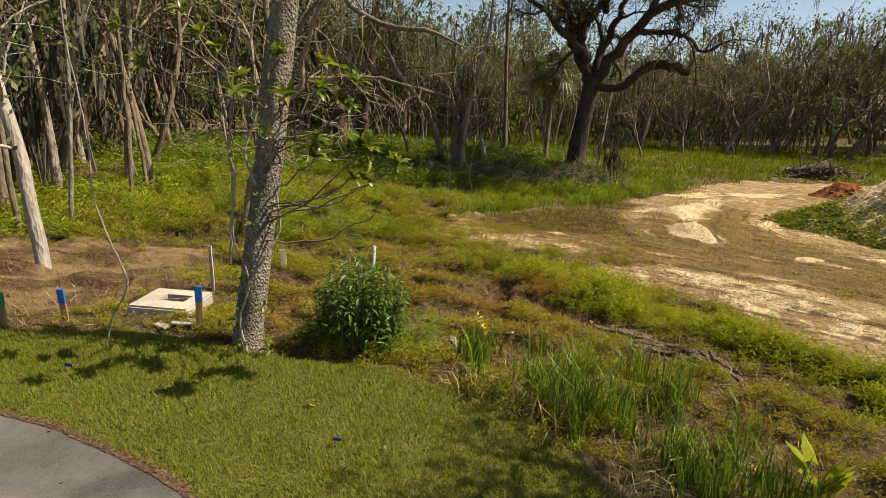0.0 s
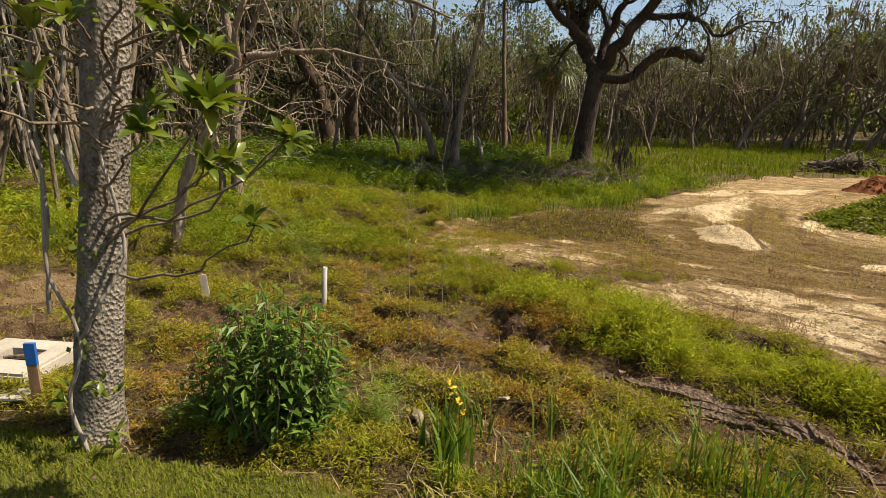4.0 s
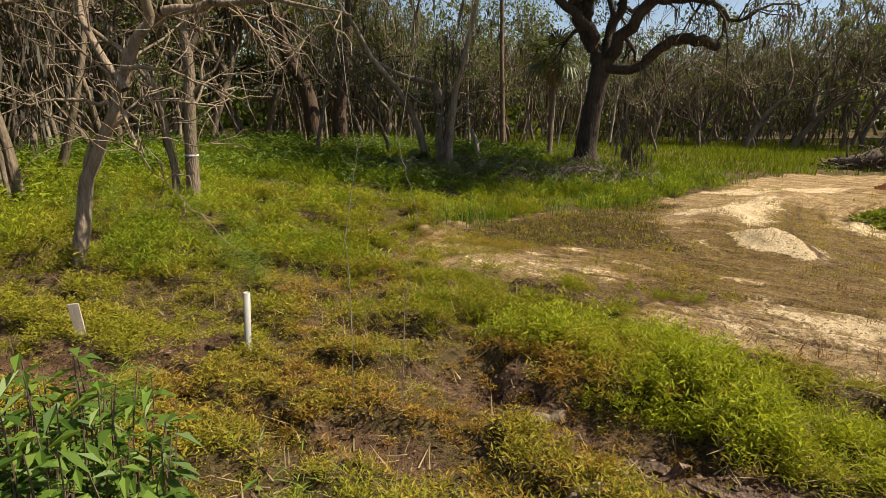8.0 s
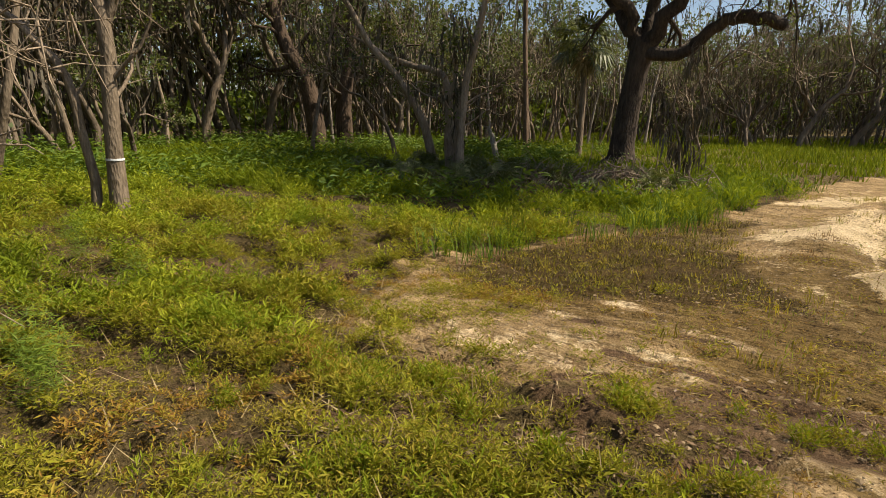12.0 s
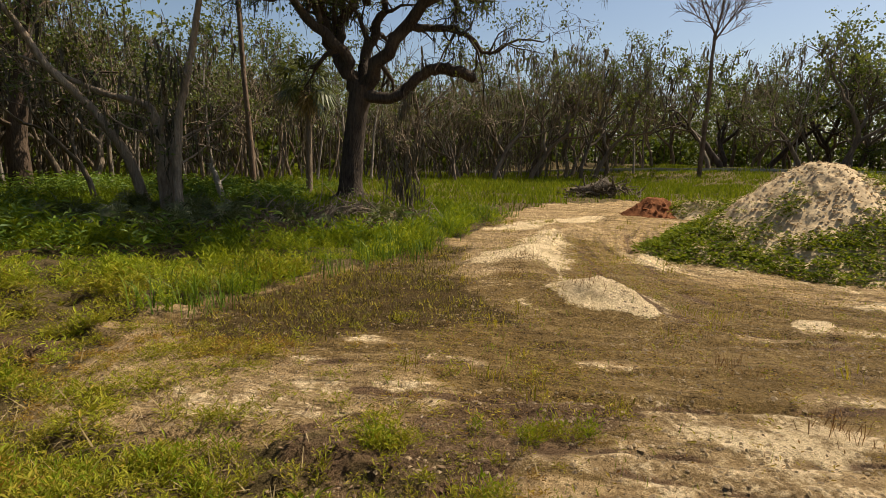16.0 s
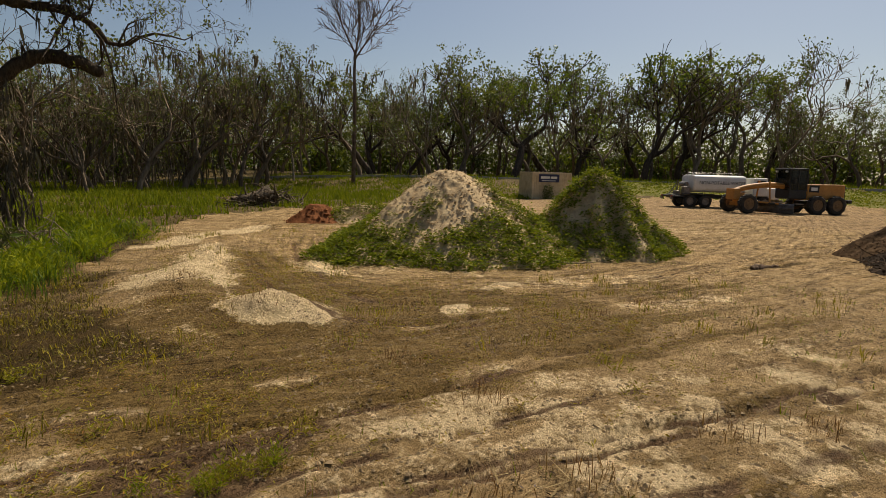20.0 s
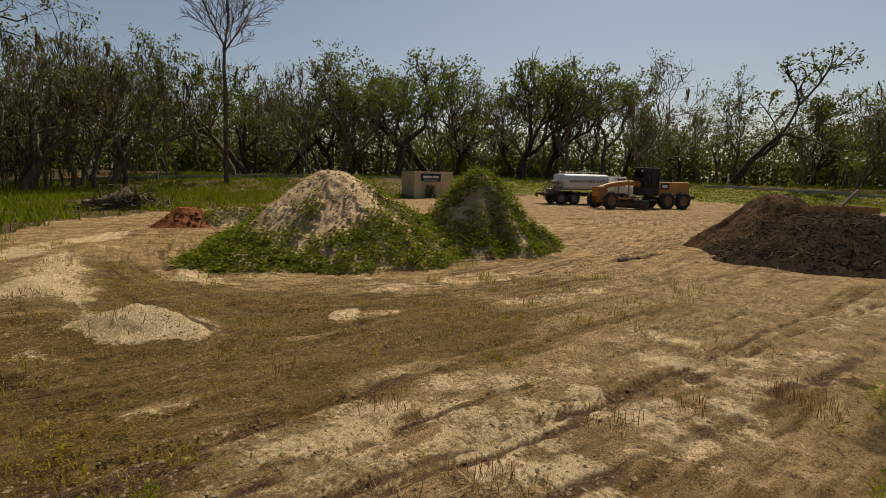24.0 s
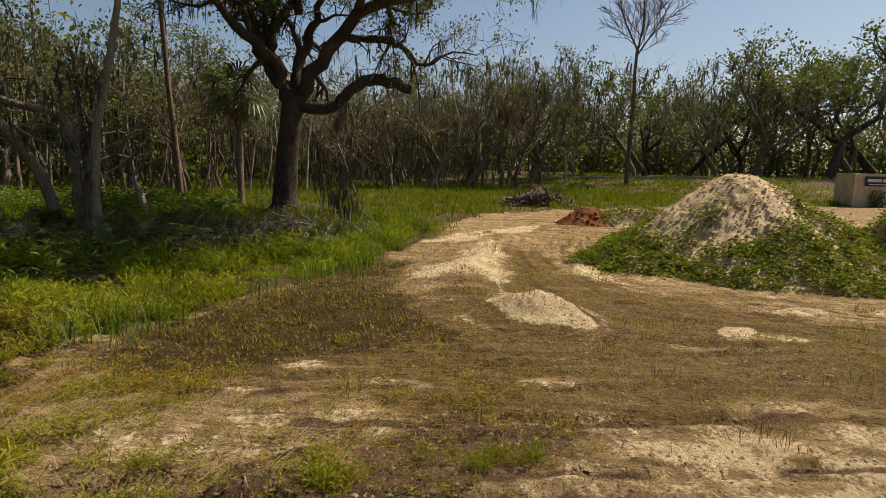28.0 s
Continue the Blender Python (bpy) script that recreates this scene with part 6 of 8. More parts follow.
def plant_ground():
    rng = rng_of(33)
    # mown lawn
    b = scatter(rng, -9, 3.2, 6.4, 10.7, 4200, lambda x, y: smooth(0.0, 0.1, inside(x, y, LAWN_EDGE)) * (inside(x, y, DRIVE) < -0.06) * (0.4 + 0.9 * field(x, y, 0.35, 92)))
    v, _, t = blades(rng, b, 0.05, 0.009, 0.75)
    stuff("lawn_grass", fast_mesh("lawn_grass", v, None, t), LAWN, "short mown green lawn grass", "grass")
    # low creeping weeds on the damp ground, in cushions with gaps
    b = np.concatenate([scatter(rng, -6.5, 4, 9.3, 15.2, 120, low_weeds), scatter(rng, -6.5, 4, 15.2, 20.5, 70, low_weeds), scatter(rng, -11, -6.5, 9, 22, 30, low_weeds), scatter(rng, 4, 9, 12, 21, 8, low_weeds)])
    hum = smooth(0.40, 0.66, hummock(b[:, 0], b[:, 1]))
    tone = field(b[:, 0], b[:, 1], 1.3, 93, 4) + 0.22 * (rng.uniform(size=len(b)) - 0.5) - 0.08 * hum - 0.14 * smooth(-2.5, -5, b[:, 0])
    for lo, hi, name, mat, label in ((0.63, 9, "rusty_weeds", WEED_BROWN, "low rust-brown weeds on damp soil"), (0.49, 0.63, "olive_weeds", WEED_OLIVE, "low olive weeds on damp soil"), (-9, 0.49, "creeping_weeds", WEED, "low yellow-green creeping weeds on damp soil")):
        k = (tone >= lo) & (tone < hi)
        stuff(name, fast_mesh(name, *tufts(rng, b[k], 0.09 + 0.05 * hum[k], 0.06 + 0.10 * hum[k], 9, 6, 0.048, 0.2, 0.02)), mat, label)
    # dead stalks and leaves lying in the gaps
    b = scatter(rng, -9, 4, 9.6, 19.5, 70, lambda x, y: (1 - cover(x, y)["lawn"]) * smooth(1.2, -0.2, inside(x, y, BARE)) * smooth(0.4, 0.6, field(x, y, 0.7, 120, 3)))
    v, _, t = blades(rng, b + [0, 0, 0.015], 0.16, 0.012, 1.25, 0.6)
    stuff("dead_stalks", fast_mesh("dead_stalks", v, None, t), DRY, "fallen straw-coloured stalks among the weeds", "litter")
    b = scatter(rng, -11, 4, 9.6, 18, 160, lambda x, y: (1 - cover(x, y)["lawn"]) * smooth(0.6, -0.2, inside(x, y, BARE)) * (0.2 + 0.8 * smooth(0.42, 0.55, field(x, y, 0.5, 121, 3))))
    v, q = leaf_quads(rng, np.zeros((len(b), 3)), 0.055, 0.45, 0.0)
    stuff("soil_litter", fast_mesh("soil_litter", v * [1, 1, 0.3] + np.repeat(b + [0, 0, 0.018], 4, 0), q), LITTER, "brown dead leaves and bark on the soil", "litter")

    # grassy rows between the wheel marks
    def clumps(x, y):
        d = np.maximum.reduce([inside(x, y, w) for w in WEEDY])
        return smooth(-0.15, 0.15, d + 0.5 * (field(x, y, 0.45, 116, 4) - 0.5)) * smooth(0.32, 0.44, field(x, y, 0.4, 117, 3)) * (1 - 0.75 * cover(x, y)["mud"])

    b = scatter(rng, -5, 2.3, 14.8, 19.3, 72, clumps)
    stuff("clump_weeds", fast_mesh("clump_weeds", *tufts(rng, b, 0.12, 0.15, 12, 7, 0.055, 0.17, 0.02, (0.3, 1.7))), WEED, "yellow-green weedy rows between wheel marks")
    b = b[rng.uniform(size=len(b)) < 0.35]
    stuff("clump_weeds", fast_mesh("clump_weeds", *tufts(rng, b, 0.11, 0.18, 9, 7, 0.065, 0.15, 0.02, (0.5, 2.0))), MEADOW, "small leafy weeds among grassy rows")
    # the tall green band along the bank
    b = scatter(rng, -1, 12, 9, 15.8, 60, lambda x, y: smooth(-0.2, 0.15, inside(x, y, GREEN_BAND) + 0.55 * (field(x, y, 0.5, 94) - 0.5)))
    tall = 0.17 + 0.2 * smooth(0.3, 0.7, field(b[:, 0], b[:, 1], 0.7, 112))
    stuff("bank_weeds", fast_mesh("bank_weeds", *tufts(rng, b, 0.12, tall, 14, 10, 0.064, 0.18, 0.02, (0.1, 1.6))), BANK_GREEN, "dense bright green leafy weeds along a bank")

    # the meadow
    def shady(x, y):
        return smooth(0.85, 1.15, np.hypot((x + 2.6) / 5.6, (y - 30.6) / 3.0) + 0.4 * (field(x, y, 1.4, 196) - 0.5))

    def mead(x, y):
        nb, nl, c = not_mown(x, y)
        return nb * nl * smooth(15.6, 18.5, y + 0.28 * np.maximum(0, -x - 4) + 2.2 * (field(x, y, 1.6, 95) - 0.5)) * (0.12 + 0.88 * smooth(0.38, 0.5, field(x, y * 1.4, 1.2, 96, 3) + 0.08 * smooth(24, 30, y))) * smooth(40, 34, y) * shady(x, y)

    def carpet(x, y):
        nb, nl, c = not_mown(x, y)
        edge = y + 0.9 * np.minimum(x + 1.5, 0) * -0.55 - 17.9 + 1.4 * (field(x, y, 0.9, 95, 4) - 0.5)
        return nb * nl * smooth(-0.5, 0.3, edge) * (0.06 + 0.94 * smooth(0.36, 0.48, hummock(x, y))) * (1 - 0.95 * mud_gap(x, y)) * (1 - 0.9 * c["dirt"])

    b = np.concatenate([scatter(rng, -9, 1, 14, 23.5, 26, carpet), scatter(rng, -14, -9, 13, 24, 14, carpet)])
    hum = smooth(0.38, 0.64, hummock(b[:, 0], b[:, 1]))
    tone = field(b[:, 0], b[:, 1], 1.1, 124, 3) + 0.2 * (rng.uniform(size=len(b)) - 0.5)
    for k, mat, label in ((tone < 0.46, MEADOW, "dense bright green carpet of small weeds"), ((tone >= 0.46) & (tone < 0.56), BANK_GREEN, "dense yellow-green carpet of small weeds"), (tone >= 0.56, WEED, "olive and yellow carpet of small weeds")):
        stuff("meadow_carpet", fast_mesh("meadow_carpet", *tufts(rng, b[k], 0.18, 0.10 + 0.26 * hum[k] ** 1.3, 12, 7, 0.085, 0.18, 0.025, (0.2, 1.6))), mat, label)
    b = np.concatenate([scatter(rng, -16, -9, 14, 28, 9, mead), scatter(rng, -9, 5, 23, 28, 14, mead)])
    tall = 0.14 + 0.34 * smooth(0.4, 0.68, field(b[:, 0], b[:, 1], 1.1, 111, 3))
    for k, mat in ((slice(0, None, 2), MEADOW), (slice(1, None, 2), BANK_GREEN)):
        stuff("meadow_weeds", fast_mesh("meadow_weeds", *tufts(rng, b[k], 0.24, tall[k], 12, 7, 0.12, 0.15, 0.03, (0.3, 1.8))), mat, "knee-high bright green meadow weeds")
    b = scatter(rng, -20, 6, 26, 38, 8, mead)
    stuff("meadow_weeds", fast_mesh("meadow_weeds", *tufts(rng, b, 0.3, 0.42, 9, 6, 0.2, 0.16, 0.05, (0.4, 2.0))), MEADOW, "bright green meadow weeds before the wood")
    # sparse seedlings on the damp flat
    b = scatter(rng, -3, 3.6, 19, 27, 190, lambda x, y: smooth(-0.2, 0.5, inside(x, y, DAMP)) * (0.35 + 0.65 * smooth(0.4, 0.6, field(x, y, 0.5, 125, 3))))
    for k, mat, label in ((slice(0, None, 4), WEED_OLIVE, "short olive seedlings on damp dark soil"), (slice(1, None, 2), DAMP_WEED, "short brown-green seedlings on damp dark soil")):
        v, _, t = blades(rng, np.repeat(b[k], 5, 0) + np.column_stack([rng.normal(0, 0.06, (5 * len(b[k]), 2)), np.zeros(5 * len(b[k]))]), 0.07, 0.014, 0.9, 0.5)
        stuff("seedlings", fast_mesh("seedlings", v, None, t), mat, label, "seedlings")
    # dark herbs at the wood's foot
    b = scatter(rng, -24, 2, 25, 46, 16, lambda x, y: smooth(0.4, 0.6, field(x, y, 3.0, 97)) * smooth(24, 30, y - 0.3 * x * (x < 0)) * (1 - cover(x, y)["bare"]) * smooth(0.95, 1.2, np.hypot((x + 2.6) / 5.6, (y - 30.6) / 3.2)))
    stuff("wood_herbs", fast_mesh("wood_herbs", *sprigs(rng, b, 0.62, 11, 0.22, 0.25, 0.07)), REED, "tall dark green herbs at the wood's foot")
    b = scatter(rng, -30, -7, 9, 30, 26, lambda x, y: smooth(-9, -12, x + 3 * (field(x, y, 2.0, 98) - 0.5)) * smooth(0.42, 0.55, field(x, y, 1.6, 99)) * (1 - cover(x, y)["dirt"]))
    stuff("wood_herbs", fast_mesh("wood_herbs", *sprigs(rng, b, 0.35, 9, 0.14, 0.3, 0.06)), MEADOW, "green herbs between the saplings")
    # grass of the far clearing
    b = scatter(rng, -26, 48, 34, 82, 22, lambda x, y: (1 - cover(x, y)["bare"]) * (0.15 + 0.85 * smooth(0.38, 0.55, field(x, y * 1.5, 2.2, 100, 4))))
    v, _, t = blades(rng, np.repeat(b, 2, 0) + rng.normal(0, 0.06, (2 * len(b), 3)) * [1, 1, 0], 0.34, 0.07, 0.5)
    stuff("far_grass", fast_mesh("far_grass", v, None, t), FAR_GREEN, "sunlit grass of the far clearing", "grass")
    b = scatter(rng, 46, 104, -14, 76, 5, lambda x, y: (cover(x, y)["bare"] < 0.3) * smooth(-4, 4, 60 + 0.4 * (x - 60) - 0 * y) * smooth(0.45, 0.6, field(x, y, 5, 103)) * (inside(x, y, SITE_LAWN) < 0))
    v, _, t = blades(rng, b, 0.5, 0.12, 0.5)
    stuff("far_grass", fast_mesh("far_grass", v, None, t), FAR_GREEN, "rough grass along the far road", "grass")
    b = scatter(rng, 48, 80, -24, 54, 24, lambda x, y: smooth(-1, 1, inside(x, y, SITE_LAWN)) * (0.5 + 0.5 * smooth(0.4, 0.6, field(x, y, 3, 129))))
    v, _, t = blades(rng, b, 0.13, 0.2, 0.6)
    stuff("far_grass", fast_mesh("far_grass", v, None, t), LAWN, "smooth green verge before the far road", "grass")
    # reeds by the sand
    b = np.concatenate([scatter(rng, 0, 8, 24, 35, 130, lambda x, y: smooth(-0.5, 0.4, inside(x, y, REEDS_A) + 1.2 * (field(x, y, 1.0, 101) - 0.5))), scatter(rng, -3, 3, 20, 26, 120, lambda x, y: smooth(-0.3, 0.3, inside(x, y, REEDS_B) - 0.2 + 2.2 * (field(x, y, 0.8, 102) - 0.5)))])
    v, q, t = blades(rng, b, 0.34, 0.018, 0.6, 0.8, True)
    stuff("reeds", fast_mesh("reeds", v, q, t), REED, "upright dark green reed blades", "reeds")
    # rushes beside the lawn
    c = scatter(rng, -0.6, 4.6, 8.2, 11.6, 24, lambda x, y: smooth(1.9, 0.3, abs(inside(x, y, LAWN_EDGE) + 0.75)) * smooth(0.38, 0.55, field(x, y, 0.5, 104)) * (inside(x, y, LAWN_EDGE) < -0.06) * smooth(-0.9, 0.4, x))
    b = np.repeat(c, 15, 0) + np.column_stack([rng.normal(0, 0.07, (15 * len(c), 2)), np.zeros(15 * len(c))])
    v, q, t = blades(rng, b, 0.46, 0.015, 0.5, 0.5, True)
    stuff("rushes", fast_mesh("rushes", v, q, t), REED, "long arching green rush blades beside the lawn", "rushes")
    d = scatter(rng, -0.8, 3, 8.4, 10.6, 260, lambda x, y: smooth(0.45, 0.1, abs(inside(x, y, LAWN_EDGE) + 0.2)) * smooth(0.4, 0.6, field(x, y, 0.4, 126)))
    v, q, t = blades(rng, d, 0.26, 0.014, 1.15, 0.5, True)
    stuff("dry_blades", fast_mesh("dry_blades", v, q, t), DRY, "bent straw-coloured dead blades", "rushes")
    # weedy strip next to the lawn
    b = scatter(rng, -3.4, 4.5, 9.0, 13.5, 22, lambda x, y: smooth(-1.5, -0.5, inside(x, y, LAWN_EDGE)) * (inside(x, y, LAWN_EDGE) < -0.08) * smooth(0.42, 0.55, field(x, y, 0.7, 105)))
    stuff("edge_weeds", fast_mesh("edge_weeds", *tufts(rng, b, 0.13, 0.24, 11, 8, 0.075, 0.2, 0.03)), MEADOW, "green weeds along the lawn's edge")
    b = scatter(rng, -3, 12, 15, 33, 110, lambda x, y: (inside(x, y, BARE) > 0) * (0.3 + 0.7 * (inside(x, y, DARK) > 0)) * (0.1 + 0.9 * smooth(0.45, 0.62, field(x, y, 0.8, 115, 4))) * (1 - 0.85 * cover(x, y)["sand"]) * (1 - 0.8 * cover(x, y)["damp"]))
    stuff("soil_sprigs", fast_mesh("soil_sprigs", *sprigs(rng, b[::2], 0.06, 4, 0.04, 0.3, 0.025)), WEED_BROWN, "tiny brown weeds scattered on damp soil")
    stuff("soil_sprigs", fast_mesh("soil_sprigs", *sprigs(rng, b[1::2], 0.09, 6, 0.05, 0.2, 0.025)), WEED_OLIVE, "tiny olive weeds scattered on damp soil")
    # upright grassy tufts on the soil and the sand
    c = scatter(rng, -1, 14, 14, 32, 1.1, lambda x, y: (inside(x, y, BARE) > 0.2) * smooth(0.45, 0.6, field(x, y, 2.0, 127, 3)))
    b = np.repeat(c, 16, 0) + np.column_stack([rng.normal(0, 0.10, (16 * len(c), 2)), np.zeros(16 * len(c))])
    v, q, t = blades(rng, b, 0.13, 0.011, 0.9, 0.6, True)
    stuff("soil_grass", fast_mesh("soil_grass", v, q, t), WEED_OLIVE, "thin olive grass tufts on trodden soil", "tufts")
    # thin tufts on the bare soil
    c = scatter(rng, -2, 15, 12, 26, 4.5, lambda x, y: (inside(x, y, BARE) > 0.1) * smooth(0.4, 0.62, field(x, y, 2.5, 106)))
    b = np.repeat(c, 7, 0) + np.column_stack([rng.normal(0, 0.09, (7 * len(c), 2)), np.zeros(7 * len(c))])
    half = rng.uniform(size=len(b)) < 0.5
    v, _, t = blades(rng, b[half], 0.11, 0.008, 0.9)
    stuff("soil_tufts", fast_mesh("soil_tufts", v, None, t), MEADOW, "sparse green tufts on bare soil", "tufts")
    v, _, t = blades(rng, b[~half], 0.09, 0.007, 1.0)
    stuff("soil_tufts", fast_mesh("soil_tufts", v, None, t), PINK, "sparse reddish stalks on bare soil", "tufts")
    c = np.array([(4.22, 16.64), (8.16, 17.52), (9.48, 17.44), (5.2, 14.65), (6.0, 14.06), (4.23, 18.09), (3.78, 23.23), (3.3, 22.6), (3.9, 20.9), (7.0, 13.2), (6.6, 12.9), (2.9, 15.5), (3.6, 15.1)])
    k = rng.integers(len(c), size=700)
    xy = c[k] + rng.normal(0, 0.16, (700, 2))
    b = np.column_stack([xy, height(xy[:, 0], xy[:, 1])])
    v, q, t = blades(rng, b, 0.13, 0.007, 1.0, 0.6, True)
    stuff("dry_tufts", fast_mesh("dry_tufts", v, q, t), PINK, "reddish dry stalk tufts on the soil", "tufts")
    # the shrubby weeds at the site's edge
    b = scatter(rng, 4.2, 14, 8.0, 13.0, 130, lambda x, y: smooth(0.12, -0.35, inside(x, y, BARE)) * smooth(0.32, 0.46, field(x, y, 0.9, 107)) * smooth(3.6, 1.6, -inside(x, y, BARE)))
    stuff("edge_weeds", fast_mesh("edge_weeds", *sprigs(rng, b, 0.2, 10, 0.06, 0.22, 0.03)), BANK_GREEN, "tall green weeds beside the bare soil")
    b = scatter(rng, 4.2, 13, 9.0, 13.0, 26, lambda x, y: smooth(0.05, -0.3, inside(x, y, BARE)) * smooth(0.34, 0.46, field(x, y, 0.9, 107)) * smooth(2.6, 1.4, -inside(x, y, BARE)))
    stuff("edge_weeds", fast_mesh("edge_weeds", *tufts(rng, b, 0.2, 0.34, 12, 8, 0.08, 0.2, 0.03)), MEADOW, "bushy green weeds at the edge of the bare soil")
    # clods and stones
    c = scatter(rng, -3, 15, 12.5, 31, 130, lambda x, y: (inside(x, y, BARE) > -0.5) * smooth(0.35, 0.65, field(x, y, 1.2, 108)))
    near = []
    for line, wide, deep, dk in TRACKS:
        p = np.array(line)
        for a, e in zip(p, p[1:]):
            m = int(np.linalg.norm(e - a) * 75 * dk)
            n1 = np.array([-(e - a)[1], (e - a)[0]]) / np.linalg.norm(e - a)
            off = rng.choice([-1, 1], (m, 1)) * wide * 1.7 * rng.uniform(0.6, 1.6, (m, 1)) + rng.normal(0, 0.05, (m, 1))
            q = a + (e - a) * rng.uniform(size=(m, 1)) + n1 * off
            near.append(q[smooth(0.34, 0.52, field(q[:, 0], q[:, 1], 0.7, 195)) > rng.uniform(size=m)])
    near = np.concatenate(near)
    c = np.concatenate([c, np.column_stack([near, height(near[:, 0], near[:, 1])])])
    bm_at = scatter(rng, -5.5, 5, 11, 14.6, 150, lambda x, y: np.maximum(smooth(0.45, 0.1, to_line(x, y, BANK)), mud_gap(x, y)))
    ico = np.array([(1, 0, 0), (0, 1, 0), (-1, 0, 0), (0, -1, 0), (0.1, 0.1, 0.8), (0, 0, -0.6)])
    tri = np.array([(0, 1, 4), (1, 2, 4), (2, 3, 4), (3, 0, 4), (1, 0, 5), (2, 1, 5), (3, 2, 5), (0, 3, 5)])
    n = len(c)
    s = 0.008 + 0.026 * rng.uniform(size=(n, 1, 1)) ** 2.6
    v = c[:, None] + ico[None] * s * rng.uniform(0.65, 1.3, (n, 6, 1)) * rng.uniform(0.6, 1.3, (n, 1, 3)) * [1, 1, 0.6]
    stuff("clods", fast_mesh("clods", v.reshape(-1, 3), None, (tri[None] + np.arange(n)[:, None, None] * 6).reshape(-1, 3)), CLOD, "small clods and pebbles on the soil", "clods")
    n = len(bm_at)
    s = 0.010 + 0.026 * rng.uniform(size=(n, 1, 1)) ** 2.5
    v = bm_at[:, None] + ico[None] * s * rng.uniform(0.4, 1.5, (n, 6, 1)) * rng.uniform(0.6, 1.4, (n, 1, 3)) * [1, 1, 0.7]
    stuff("mud_clods", fast_mesh("mud_clods", v.reshape(-1, 3), None, (tri[None] + np.arange(n)[:, None, None] * 6).reshape(-1, 3)), MUD_CLOD, "broken reddish-brown mud clods along the bank", "clods")


MUD_CLOD = plain("clod_mud", (0.06, 0.034, 0.019), (0.24, 0.145, 0.085), 0.95, scale=3, grain=30)
CLOD = plain("clod_soil", (0.08, 0.053, 0.029), (0.33, 0.235, 0.13), 0.95, scale=1.5, grain=25)
plant_ground()

# ---- piles ----
def z_at(x, y):
    return float(height(np.array([float(x)]), np.array([float(y)]))[0])


def heap(name, cx, cy, rx, ry, h, seed, turn=0.0, lump=0.25, top=0.0, res=210):
    """A tipped pile of soil: a steep, lumpy cone on an uneven foot."""
    g = np.linspace(-1.25, 1.25, res)
    U, V = np.meshgrid(g, g, indexing="ij")
    U, V = U.ravel(), V.ravel()
    ang = np.arctan2(V, U)
    r = np.hypot(U, V) / (1 + 0.22 * (field(np.cos(ang) * 2 + 9, np.sin(ang) * 2 + 9, 1.0, seed) - 0.5) * 2)
    z = h * (1.08 - np.sqrt(np.maximum(r - top, 0) ** 2 + 0.02) / (1 - top) * 1.05)
    z = np.clip(z, -0.3, h)
    z = z - 0.22 * h * np.exp(-(((r - 0.62) / 0.3) ** 2)) * field(np.cos(ang) * 3 + 4, np.sin(ang) * 3 + 4, 1.0, seed + 5)
    a = math.radians(turn)
    x = cx + U * rx * math.cos(a) - V * ry * math.sin(a)
    y = cy + U * rx * math.sin(a) + V * ry * math.cos(a)
    up = smooth(-0.05, 0.3, z)
    z = z + up * lump * 0.6 * (field(x, y, 1.0, seed + 1, 2) - 0.5) + up * lump * 0.22 * (0.45 - np.abs(field(x, y, 0.34, seed + 2, 4) - 0.5) * 3)
    z = z + height(x, y) - 0.02
    z = np.where(r > 1.14, height(x, y) - 0.3, z)
    i, j = np.meshgrid(np.arange(res - 1), np.arange(res - 1), indexing="ij")
    k = (i * res + j).ravel()
    q = np.stack([k, k + res, k + res + 1, k + 1], 1)
    q = q[r[q].min(1) < 1.2]
    return np.stack([x, y, z], 1), q, r


SOIL_PILE = plain("pile_sand", (0.36, 0.255, 0.145), (0.62, 0.475, 0.29), 0.95, scale=3.5, bump_size=0.06, grain=16, spec=0.05)
SOIL_DARK = plain("pile_mulch", (0.009, 0.006, 0.004), (0.038, 0.024, 0.014), 0.95, scale=2.2, bump_size=0.08, grain=16, spec=0.05)
SOIL_BROWN = plain("pile_brown", (0.032, 0.019, 0.010), (0.12, 0.072, 0.037), 0.95, scale=2.2, bump_size=0.08, grain=16, spec=0.05)
SOIL_RED = plain("pile_red", (0.10, 0.036, 0.015), (0.26, 0.105, 0.045), 0.95, scale=3, bump_size=0.05, grain=14, spec=0.05)


def lumps(rng, v, n, lo, hi, flat=0.8):
    """Loose clods lying on a heap."""
    c = v[rng.integers(len(v), size=n)] + rng.normal(0, 0.05, (n, 3)) * [1, 1, 0.2]
    o = np.array([(1, 0, 0), (0, 1, 0), (-1, 0, 0), (0, -1, 0), (0, 0, 0.8), (0, 0, -0.8)], float)
    t = np.array([(0, 1, 4), (1, 2, 4), (2, 3, 4), (3, 0, 4), (1, 0, 5), (2, 1, 5), (3, 2, 5), (0, 3, 5)])
    s = lo + (hi - lo) * rng.uniform(size=(n, 1, 1)) ** 2.5
    w = c[:, None] + o[None] * s * rng.uniform(0.5, 1.4, (n, 6, 3)) * [1, 1, flat]
    return w.reshape(-1, 3), (t[None] + np.arange(n)[:, None, None] * 6).reshape(-1, 3)


